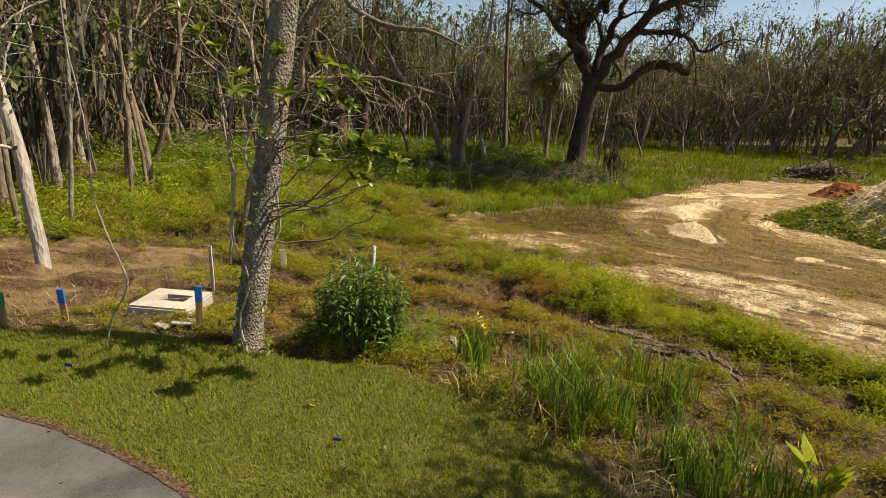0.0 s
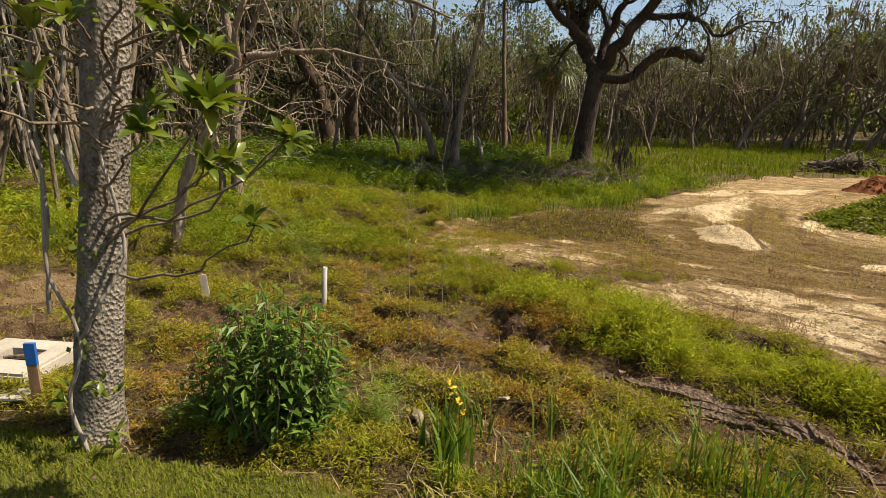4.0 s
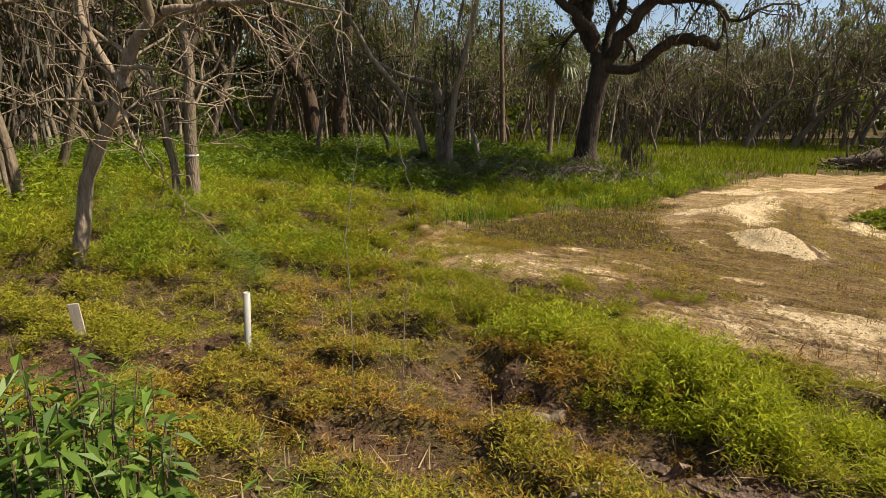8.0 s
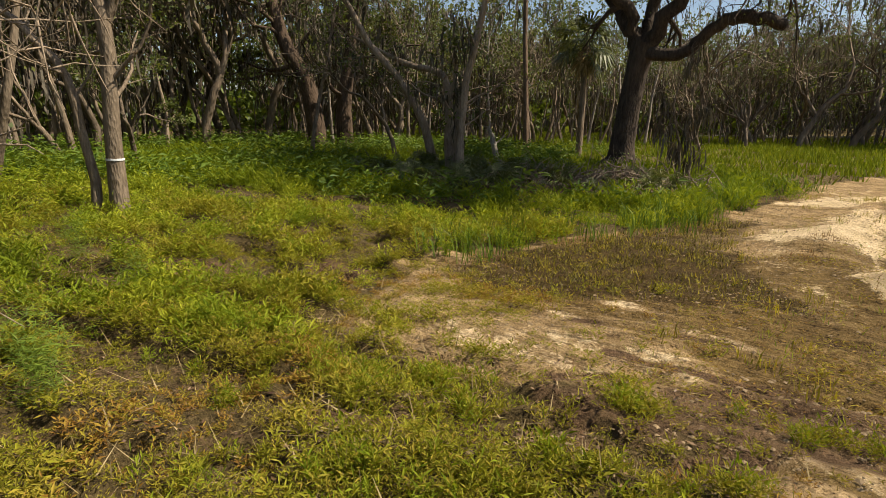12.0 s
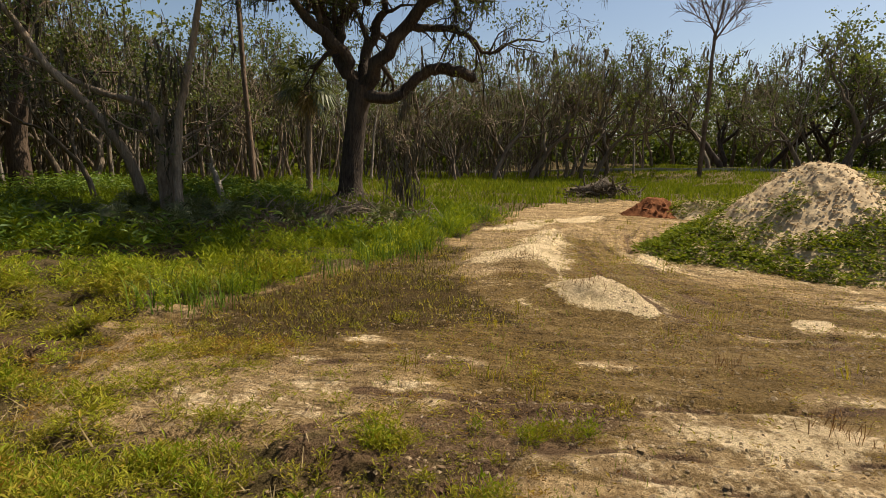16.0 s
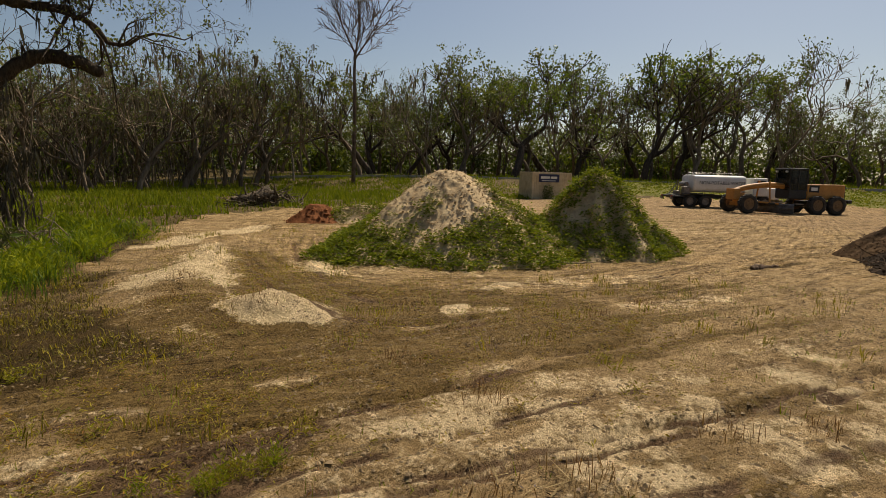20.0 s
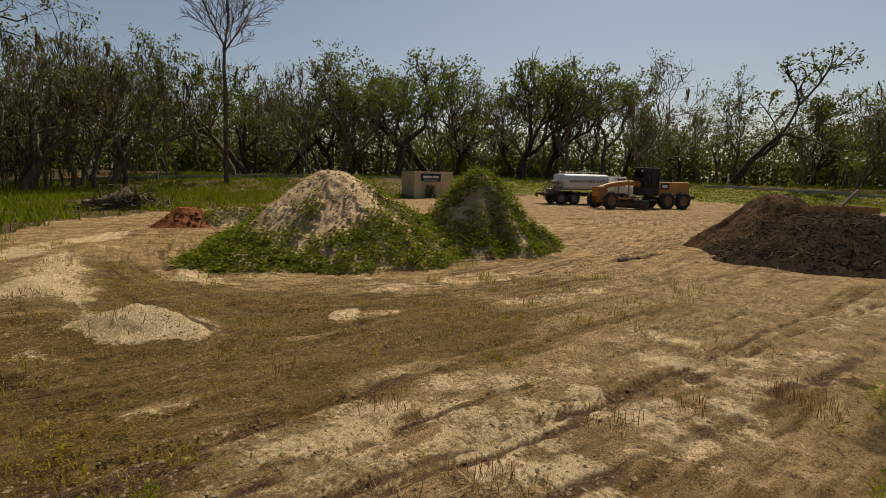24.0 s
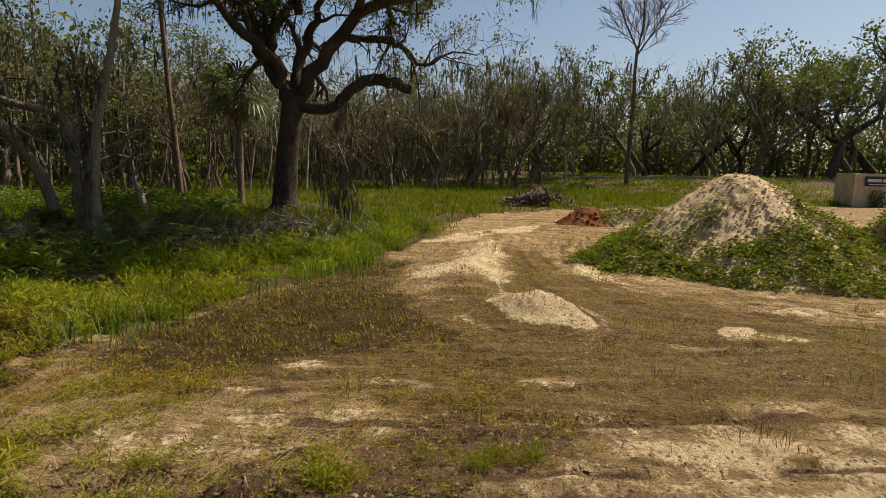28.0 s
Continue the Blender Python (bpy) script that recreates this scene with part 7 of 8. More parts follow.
def pile(name, label, cx, cy, rx, ry, h, seed, mat, turn=0.0, top=0.0, lump=0.25, green=None, clods=900, big=0.14, weeds=2600):
    rng = rng_of(seed)
    t = thing(name, label, "soil pile", (cx, cy, 0))
    v, q, r = heap("soil", cx, cy, rx, ry, h, seed, turn, lump, top)
    lv = v - [cx, cy, 0]
    solid("soil", fast_mesh("soil", lv, q, smooth=True), mat, t)
    body = lv[(r < 1.02)]
    w, f = lumps(rng, body, clods, 0.02, big)
    tagged(solid("clod_cover", fast_mesh("clod_cover", w, None, f), mat, t), kind="stuff")
    if green is not None:
        p = body[rng.integers(len(body), size=weeds * 4)]
        ang, hh = np.arctan2(p[:, 1], p[:, 0]), p[:, 2] / h
        keep = rng.uniform(size=len(p)) < green(ang, hh, field(p[:, 0] + cx, p[:, 1] + cy, 0.9, seed + 7))
        p = p[keep][:weeds]
        p = p + rng.normal(0, 0.07, p.shape) * [1, 1, 0]
        me = fast_mesh("weed_cover", *sprigs(rng, p, 0.10, 8, 0.10, 0.4, 0.08))
        tagged(solid("weed_cover", me, LEAF_PILE, t, "trailing green weeds"), kind="stuff")
        me = fast_mesh("weed_cover", *sprigs(rng, p[::7] + rng.normal(0, 0.1, p[::7].shape) * [1, 1, 0], 0.15, 7, 0.08, 0.4, 0.06))
        tagged(solid("weed_cover", me, MEADOW, t, "upright green weeds"), kind="stuff")
    return t, body


LEAF_PILE = leafy("pile_weeds", [(0.0, (0.09, 0.12, 0.013)), (0.6, (0.165, 0.20, 0.02)), (1.0, (0.27, 0.28, 0.035))], 0.4, 0.7, 0.05)


def facing(ang, a0, width):
    d = np.abs((ang - math.radians(a0) + math.pi) % (2 * math.pi) - math.pi)
    return smooth(math.radians(width), math.radians(width * 0.5), d)


pile("sand_pile", "tipped pile of pale sandy soil overgrown with weeds", 12.2, 24.9, 4.5, 3.8, 2.55, 300, SOIL_PILE, 30, 0.0, 0.42,
     lambda a, h, f: np.maximum(facing(a, 225, 80) * smooth(0.62, 0.32, h + 1.3 * (f - 0.5)) * smooth(0.3, 0.45, f + 0.25 * (0.5 - h)), np.maximum(facing(a, 165, 60) * smooth(0.6, 0.3, h + 0.8 * (f - 0.5)), facing(a, 305, 26) * smooth(0.8, 0.5, h + 1.2 * (f - 0.5)))), 9000, 0.06, 3200)
pile("sand_pile", "steep soil pile covered with green weeds", 16.0, 21.9, 3.0, 2.7, 2.6, 310, SOIL_PILE, 0, 0.03, 0.24,
     lambda a, h, f: np.maximum(smooth(0.34, 0.46, f + 0.1 * facing(a, 290, 80)), smooth(0.7, 0.9, h)), 900, 0.1, 4200)
t3, body3 = pile("mulch_pile", "dark brown pile of shredded roots and soil", 21.4, 11.8, 4.3, 3.4, 1.6, 320, SOIL_DARK, -35, 0.28, 0.2, None, 9000, 0.035)
pile("mulch_pile", "brown root-filled peak of a soil pile", 22.7, 13.6, 2.8, 2.9, 2.1, 325, SOIL_BROWN, 0, 0.1, 0.24, None, 3500, 0.04)
pile("clay_pile", "low lumpy pile of red clay", 13.6, 34.0, 1.5, 1.1, 0.8, 330, SOIL_RED, 0, 0.2, 0.3, None, 260, 0.14)
pile("spoil_ridge", "long low weedy ridge of spoil", 15.6, 33.0, 2.6, 1.3, 0.8, 335, SOIL_PILE, -35, 0.2, 0.2, lambda a, h, f: smooth(0.4, 0.6, f), 200, 0.1, 700)


def roots_on(name, label, centre, spread, high, n, seed, mat, category="brush", lo=0.3, hi=1.4, thick=0.02):
    """A heap of crooked sticks and roots."""
    rng = rng_of(seed)
    g = Geo()
    for _ in range(n):
        a, r = rng.uniform(0, 6.283), rng.uniform() ** 0.6
        x, y = r * spread[0] * math.cos(a), r * spread[1] * math.sin(a)
        z = (1 - r) * high * rng.uniform(0.2, 1.0) + 0.03
        p, q = branch(rng, (x, y, z), rng.normal(0, 1, 3) * [1, 1, 0.45] + [0, 0, 0.1], rng.uniform(lo, hi), thick * rng.uniform(0.5, 1.8), 0.005, 5, 0.35)
        p[:, 2] = np.maximum(p[:, 2], 0.02)
        g.add(*tube(p, q, 4))
    z0 = float(height(np.array([centre[0]]), np.array([centre[1]]))[0])
    ob = thing(name, label, category)
    solid("stick", g.mesh("stick", True), mat, ob, kind="stuff")
    ob.matrix_world = pose(centre[0], centre[1], z0)
    return ob


def mulch_roots():
    rng = rng_of(360)
    g = Geo()
    for p in body3[rng.integers(len(body3), size=500)]:
        b, r = branch(rng, p, rng.normal(0, 1, 3) * [1, 1, 0.3], rng.uniform(0.2, 0.9), 0.016, 0.004, 4, 0.3)
        g.add(*tube(b, r, 3))
    tagged(solid("root_litter", g.mesh("root_litter"), BARK_BROWN, t3, "brown broken roots"), kind="stuff")


mulch_roots()
# uprooted stump and brush
brush = thing("uprooted_stump", "dark uprooted stump with tangled roots", "stump", (16.2, 43.6, 0))
rngb = rng_of(362)
g = Geo()
pts, rad = bend([(-1.9, 0.1, 0.35), (-0.6, 0, 0.5), (0.4, 0, 0.75)], (0.22, 0.36, 0.5), 12)
g.add(*bole(pts, rad, 14, 4, 0.12))
solid("log", g.mesh("log", True), BARK_DARK, brush)
g = Geo()
for k in range(190):
    x0 = rngb.normal(0, 1.1)
    d = rngb.normal(0, 1, 3) * [1, 0.7, 0.4] + [0, 0, 0.12]
    p, q = branch(rngb, (x0, rngb.normal(0, 0.4), rngb.uniform(0.1, 1.0) * math.exp(-((x0 - 0.4) ** 2) / 2.5)), d, rngb.uniform(0.5, 1.6), rngb.uniform(0.02, 0.09), 0.01, 5, 0.3)
    p[:, 2] = np.clip(p[:, 2], 0.02, 1.35)
    g.add(*tube(p, q, 5))
solid("root_tangle", g.mesh("root_tangle", True), BARK_DARK, brush, kind="stuff")
roots_on("brush_pile", "heap of dead grey branches below the oak", (1.0, 31.0), (2.8, 1.7), 0.8, 420, 363, BARK_DEAD, lo=0.4, hi=1.5)
roots_on("brush_pile", "low tangle of dead sticks among palmettos", (-2.4, 31.4), (2.2, 1.2), 0.5, 220, 364, BARK_DEAD, lo=0.4, hi=1.2)


def palmetto(x, y, seed):
    rng = rng_of(seed)
    t = thing("saw_palmetto", "low saw palmetto with stiff green fans", "palmetto", (x, y, z_at(x, y)), group="saw palmettos")
    for k in range(rng.integers(7, 12)):
        a, el = rng.uniform(0, 6.283), rng.uniform(0.3, 1.2)
        d = np.array([math.cos(a) * math.cos(el), math.sin(a) * math.cos(el), math.sin(el)])
        e = d * rng.uniform(0.4, 0.7)
        g = Geo().add(*tube(np.array([[0, 0, 0], e * 0.5, e]), (0.012, 0.01, 0.008), 3))
        fan(rng, g, e, d, rng.uniform(0.35, 0.5), 13)
        solid("frond", g.mesh("frond"), PALM, t)


for k in range(40):
    r = rng_of(700 + k)
    a, d = r.uniform(0, 6.283), r.uniform() ** 0.5
    palmetto(-2.6 + 5.2 * d * math.cos(a), 30.6 + 2.9 * d * math.sin(a), 730 + k)

# ---- container and machines ----
BEIGE = plain("beige_steel", (0.42, 0.33, 0.19), (0.62, 0.51, 0.32), 0.55, scale=2, grain=30)
NAVY = plain("navy_sign", (0.02, 0.024, 0.06), (0.035, 0.04, 0.09), 0.4)
WHITE = plain("white_paint", (0.58, 0.56, 0.5), (0.76, 0.74, 0.69), 0.45, scale=1.2, grain=20)
DUSTY = plain("dusty_rim", (0.10, 0.065, 0.035), (0.24, 0.15, 0.075), 0.85)
YELLOW = plain("machine_yellow", (0.34, 0.15, 0.035), (0.52, 0.25, 0.06), 0.5, scale=1.5, grain=20)
BLACK = plain("black_paint", (0.012, 0.012, 0.012), (0.035, 0.033, 0.03), 0.5)
RUBBER = plain("tyre_rubber", (0.018, 0.017, 0.015), (0.06, 0.052, 0.042), 0.9, scale=5, bump_size=0.01)
STEEL = plain("worn_steel", (0.10, 0.09, 0.08), (0.28, 0.25, 0.22), 0.45, 0.6, scale=4)
LETTER = plain("black_letter", (0.02, 0.02, 0.02), (0.03, 0.03, 0.03), 0.6)


def glass_material():
    m, n, l, b = nodes_of("cab_glass")
    b.inputs["Base Color"].default_value = (0.05, 0.06, 0.06, 1)
    b.inputs["Roughness"].default_value = 0.05
    b.inputs["Transmission Weight"].default_value = 0.75
    b.inputs["IOR"].default_value = 1.4
    return m


GLASS = glass_material()


def boxes(*specs, bevel=0.0):
    bm = bmesh.new()
    for s in specs:
        box(bm, *s, bevel)
    return bm


def writing(text, size, material, parent, m, name="lettering"):
    """Raised letters in the built-in font, as a mesh."""
    cu = bpy.data.curves.new(name, "FONT")
    cu.body, cu.size, cu.extrude, cu.align_x, cu.align_y = text, size, 0.004, "CENTER", "CENTER"
    tmp = new(name, cu)
    me = bpy.data.meshes.new_from_object(tmp.evaluated_get(bpy.context.evaluated_depsgraph_get()))
    bpy.data.objects.remove(tmp)
    me.name = name
    ob = solid(name, me, material, parent)
    ob.matrix_local = m
    return ob


def wheel(parent, x, y, z, r, w, rim_mat, lugs=18):
    """A tyre with lugs and a dished rim, its axle along y."""
    bm = bmesh.new()
    n = 28
    prof = ((r * 0.6, -w * 0.46), (r * 0.86, -w * 0.5), (r * 0.98, -w * 0.36), (r, 0), (r * 0.98, w * 0.36), (r * 0.86, w * 0.5), (r * 0.6, w * 0.46))
    rings = [[bm.verts.new((x + pr * math.cos(a), y + py, z + pr * math.sin(a))) for pr, py in prof] for a in np.arange(n) * 2 * math.pi / n]
    for i in range(n):
        for j in range(len(prof) - 1):
            bm.faces.new((rings[i][j], rings[i][j + 1], rings[(i + 1) % n][j + 1], rings[(i + 1) % n][j]))
    for k in range(lugs):
        a = k * 2 * math.pi / lugs
        m = Matrix.Translation((x, y, z)) @ Matrix.Rotation(-a, 4, "Y") @ Matrix.Translation((r * 0.99, 0, 0)) @ Matrix.Rotation(0.4 * (1 if k % 2 else -1), 4, "X")
        box(bm, -0.02, 0.025, -w * 0.44, w * 0.44, -0.035, 0.035, 0, m)
    t = part("wheel", bm, RUBBER, parent, "black treaded tyre", True)
    bm = bmesh.new()
    rod(bm, (x, y - w * 0.36, z), (x, y + w * 0.36, z), r * 0.6, sides=20)
    rod(bm, (x, y - w * 0.44, z), (x, y + w * 0.44, z), r * 0.24, sides=12)
    part("rim", bm, rim_mat, t)
    return t


def storage_container():
    L, W, H = 4.4, 2.44, 2.6
    t = thing("storage_container", "beige corrugated steel storage container with a dark sign", "container", (46.1, 43.7, 0.0), -24.6)
    bm = boxes((-L / 2 + 0.05, L / 2 - 0.05, -W / 2 + 0.05, W / 2 - 0.05, 0.12, H - 0.06))
    part("body", bm, BEIGE, t)
    bm = bmesh.new()
    for k in range(22):
        x = -L / 2 + 0.15 + k * (L - 0.3) / 21
        for s in (-1, 1):
            box(bm, x - 0.05, x + 0.05, s * (W / 2 - 0.05) - 0.025, s * (W / 2 - 0.05) + 0.025, 0.16, H - 0.12, 0.008)
    for k in range(12):
        y = -W / 2 + 0.15 + k * (W - 0.3) / 11
        for s in (-1, 1):
            box(bm, s * (L / 2 - 0.05) - 0.025, s * (L / 2 - 0.05) + 0.025, y - 0.05, y + 0.05, 0.16, H - 0.12, 0.008)
    part("corrugation", bm, BEIGE, t)
    bm = bmesh.new()
    for x in (-L / 2 + 0.06, L / 2 - 0.06):
        for y in (-W / 2 + 0.06, W / 2 - 0.06):
            box(bm, x - 0.07, x + 0.07, y - 0.07, y + 0.07, 0, H, 0.01)
    for y in (-W / 2 + 0.06, W / 2 - 0.06):
        box(bm, -L / 2, L / 2, y - 0.06, y + 0.06, H - 0.12, H + 0.004, 0.01)
        box(bm, -L / 2, L / 2, y - 0.06, y + 0.06, 0.004, 0.16, 0.01)
    for x in (-L / 2 + 0.06, L / 2 - 0.06):
        box(bm, x - 0.06, x + 0.06, -W / 2, W / 2, H - 0.12, H + 0.002, 0.01)
    part("edge_rail", bm, BEIGE, t)
    s = part("sign", boxes((-1.5, 0.75, -W / 2 - 0.06, -W / 2 - 0.035, H - 0.95, H - 0.2), bevel=0.005), NAVY, t, "navy sign board")
    part("mark", boxes((-1.3, -0.3, -W / 2 - 0.068, -W / 2 - 0.06, H - 0.62, H - 0.4), (-0.2, 0.5, -W / 2 - 0.068, -W / 2 - 0.06, H - 0.62, H - 0.4), (-1.2, 0.4, -W / 2 - 0.068, -W / 2 - 0.06, H - 0.84, H - 0.78)), WHITE, s)
    rng = rng_of(801)
    c = np.column_stack([rng.uniform(-1.1, -0.1, 500), -W / 2 - rng.uniform(0.1, 0.7, 500), rng.uniform(0.0, 1, 500) ** 1.3 * 1.35])
    me = fast_mesh("shrub", *leaf_quads(rng, c, 0.16, 0.5))
    sh = solid("shrub", me, LEAF_OAK, label="small dark shrub beside a storage container", category="shrub")
    sh.matrix_world = t.matrix_world.copy()


storage_container()


def water_truck():
    t = thing("water_truck", "white water tanker truck with black lettering", "truck", (47.2, 31.4, 0.0), -44.2)
    bm = bmesh.new()
    n, tl = 24, 5.3
    rings = []
    for x, f in ((0.95, 0.90), (1.0, 0.98), (1.06, 1.0), (tl - 0.1, 1.0), (tl, 0.97), (tl + 0.06, 0.86)):
        ring = []
        for k in range(n):
            a = k * 2 * math.pi / n
            cx, sz = math.cos(a), math.sin(a)
            px = math.copysign(abs(cx) ** 0.4, cx) * 1.2 * f
            pz = math.copysign(abs(sz) ** 0.42, sz) * 0.72 * f
            ring.append(bm.verts.new((x, px, 1.98 + pz)))
        rings.append(ring)
    for a, b in zip(rings, rings[1:]):
        for k in range(n):
            bm.faces.new((a[k], a[(k + 1) % n], b[(k + 1) % n], b[k]))
    bm.faces.new(rings[0][::-1])
    bm.faces.new(rings[-1])
    tank = part("tank", bm, WHITE, t, "white tank", True)
    part("seam", boxes((1.0, tl, -1.215, -1.2, 1.33, 1.38), (1.0, tl, 1.2, 1.215, 1.33, 1.38)), STEEL, tank)
    writing("NON-POTABLE WATER", 0.37, LETTER, t, Matrix.Translation((3.3, -1.215, 2.05)) @ Matrix.Rotation(math.pi / 2, 4, "X"))
    part("hatch", boxes((1.4, 2.6, -0.35, 0.35, 2.68, 2.8), bevel=0.03), STEEL, t)
    for y in (-0.55, 0.55):
        bm = bmesh.new()
        rod(bm, (1.2, y, 2.86), (5.1, y, 2.86), 0.02, sides=8)
        for x in (1.2, 2.2, 3.6, 5.1):
            rod(bm, (x, y, 2.6), (x, y, 2.86), 0.018, sides=8)
        part("top_rail", bm, STEEL, t)
    part("chassis", boxes((-0.6, 8.2, -0.45, 0.45, 0.75, 1.05), (-0.75, 0.3, -1.1, 1.1, 0.82, 0.98), bevel=0.02), BLACK, t)
    bm = bmesh.new()
    rod(bm, (0.6, -0.5, 1.9), (0.6, 0.5, 1.9), 0.2, sides=12)
    box(bm, 0.2, 0.75, -1.0, -0.5, 1.0, 1.7, 0.04)
    rod(bm, (0.5, 0.9, 1.0), (0.5, 0.9, 2.2), 0.06, sides=8)
    rod(bm, (-0.1, -0.9, 1.0), (-0.1, -0.9, 1.7), 0.05, sides=8)
    rod(bm, (-0.3, 0.7, 1.0), (0.3, 0.7, 1.9), 0.05, sides=8)
    box(bm, -0.1, 0.25, -0.4, 0.4, 1.0, 1.35, 0.03)
    part("pump", bm, STEEL, t, "grey pump and pipes")
    for y in (-0.95, 0.95):
        part("spray_head", boxes((-0.82, -0.7, y - 0.18, y + 0.18, 0.6, 0.84), bevel=0.02), STEEL, t)
        part("tail_lamp", boxes((-0.78, -0.74, y - 0.12, y + 0.12, 0.86, 0.95)), plain("lamp_red", (0.25, 0.01, 0.01), (0.35, 0.02, 0.02), 0.3), t)
        for x in (0.75, 2.05):
            wheel(t, x, y, 0.52, 0.52, 0.42, STEEL, 14)
        wheel(t, 7.1, y, 0.52, 0.52, 0.3, STEEL, 14)
        part("mud_guard", boxes((0.1, 2.7, y - 0.24, y + 0.24, 1.09, 1.14), bevel=0.01), BLACK, t)
    part("cab", boxes((6.0, 7.2, -1.1, 1.1, 1.05, 2.55), (7.2, 8.4, -0.95, 0.95, 0.8, 1.75), bevel=0.09), WHITE, t, "white cab with a short bonnet")
    for b in ((6.25, 7.0, -1.115, -1.1, 1.8, 2.35), (6.25, 7.0, 1.1, 1.115, 1.8, 2.35)):
        part("side_window", boxes(b), GLASS, t)
    part("windscreen", boxes((7.2, 7.22, -0.95, 0.95, 1.8, 2.4)), GLASS, t)
    part("bumper", boxes((8.4, 8.55, -1.15, 1.15, 0.5, 0.8), bevel=0.03), STEEL, t)


water_truck()


def motor_grader():
    t = thing("motor_grader", "dusty yellow motor grader with a black cab", "grader", (44.0, 25.6, 0.0), 140.3)
    # its nose points along +x, the front axle stands at x = 0
    for y in (-1.05, 1.05):
        wheel(t, 0, y, 0.68, 0.68, 0.4, DUSTY, 20)
        for x in (-5.35, -6.9):
            wheel(t, x, y, 0.68, 0.68, 0.42, DUSTY, 20)
        part("tandem_case", boxes((-7.1, -5.1, y * 0.72 - 0.12, y * 0.72 + 0.12, 0.5, 0.95), bevel=0.05), BLACK, t)
    bm = boxes((-0.14, 0.14, -0.85, 0.85, 0.5, 0.78), (-0.25, 0.3, -0.3, 0.3, 0.75, 1.45), bevel=0.04)
    part("front_axle", bm, YELLOW, t)
    part("front_frame", boxes((0.2, 0.75, -0.45, 0.45, 0.95, 1.75), bevel=0.05), YELLOW, t, "yellow nose plate")
    pts, rad = bend([(0.45, 0, 1.55), (-0.6, 0, 1.85), (-2.2, 0, 2.05), (-3.6, 0, 1.95), (-4.4, 0, 1.5)], (0.2, 0.2, 0.2, 0.22, 0.26), 18)
    solid("main_beam", Geo().add(*tube(pts, rad, 8)).mesh("main_beam", True), YELLOW, t, "arched yellow beam")
    for s in (-1, 1):
        for name, a, b, r in (("draw_bar", (0.3, 0, 0.95), (-2.6, s * 0.75, 0.72), 0.07), ("lift_cylinder", (-1.9, s * 0.55, 2.35), (-1.9, s * 0.75, 0.85), 0.06)):
            bm = bmesh.new()
            rod(bm, a, b, r, sides=9)
            part(name, bm, YELLOW, t)
    bm = bmesh.new()
    rod(bm, (-2.3, 0, 0.66), (-2.3, 0, 0.8), 0.75, sides=28)
    part("circle", bm, BLACK, t)
    bm = bmesh.new()
    for k in range(9):
        a0, a1 = -0.6 + k * 0.14, -0.6 + (k + 1) * 0.14
        box(bm, -0.02, 0.02, -1.85, 1.85, -0.06, 0.06, 0, Matrix.Translation((-2.25 - 0.35 * math.cos((a0 + a1) / 2) + 0.3, 0, 0.38 + 0.55 * math.sin((a0 + a1) / 2))) @ Matrix.Rotation(-(a0 + a1) / 2, 4, "Y"))
    b = part("blade", bm, STEEL, t, "worn steel blade")
    b.matrix_local = Matrix.Translation((-2.25, 0, 0)) @ Matrix.Rotation(radians(28), 4, "Z") @ Matrix.Translation((2.25, 0, 0))
    # cab
    cab = part("cab", boxes((-4.75, -3.35, -0.72, 0.72, 1.1, 1.75), bevel=0.05), BLACK, t, "black cab")
    part("roof", boxes((-4.75, -3.2, -0.78, 0.78, 3.15, 3.3), bevel=0.05), BLACK, cab)

    def single(name, mat, parent, a, b, r, sides=8):
        bm = bmesh.new()
        rod(bm, a, b, r, sides=sides)
        part(name, bm, mat, parent)

    for x, x2 in ((-4.7, -4.7), (-3.3, -3.42)):
        for y in (-0.7, 0.7):
            single("post", BLACK, cab, (x2, y, 1.7), (x, y, 3.2), 0.05)
    for y in (-0.72, 0.72):
        single("post", BLACK, cab, (-4.0, y, 1.7), (-4.0, y, 3.2), 0.04)
    for b in ((-4.65, -3.45, -0.705, -0.695, 1.75, 3.15), (-4.65, -3.45, 0.695, 0.705, 1.75, 3.15), (-3.40, -3.39, -0.65, 0.65, 1.75, 3.15), (-4.71, -4.70, -0.65, 0.65, 1.75, 3.15)):
        part("pane", boxes(b), GLASS, cab, "dark cab glass")
    part("seat", boxes((-4.5, -4.0, -0.28, 0.28, 1.75, 2.1), (-4.55, -4.42, -0.28, 0.28, 2.0, 2.7), bevel=0.05), BLACK, cab)
    for y in (-1, 1):
        part("mirror", boxes((-3.6, -3.45, y * 0.95 - 0.1, y * 0.95 + 0.1, 2.2, 2.55), (-3.5, -3.46, y * 0.8 - 0.1, y * 0.8 + 0.1, 2.5, 2.54)), BLACK, t)
    for b in ((-4.4, -3.8, -1.0, -0.72, 0.7, 0.78), (-4.4, -3.8, -1.0, -0.72, 1.05, 1.1), (-4.4, -3.8, 0.72, 1.0, 0.7, 0.78)):
        part("step", boxes(b, bevel=0.01), STEEL, t)
    part("engine_hood", boxes((-7.9, -4.85, -0.62, 0.62, 1.05, 2.2), bevel=0.09), YELLOW, t, "yellow engine hood")
    part("radiator_grille", boxes((-7.96, -7.9, -0.55, 0.55, 1.15, 2.1)), BLACK, t)
    for y in (-0.625, 0.625):
        panel = part("hood_panel", boxes((-5.8, -5.0, y - 0.006, y + 0.006, 1.6, 2.1)), BLACK, t, "black panel with a pale mark")
        part("mark", boxes((-5.65, -5.15, y * 1.016 - 0.005, y * 1.016 + 0.005, 1.72, 1.96)), WHITE, panel)
    single("exhaust", BLACK, t, (-5.6, -0.3, 2.15), (-5.6, -0.3, 2.95), 0.06, 10)
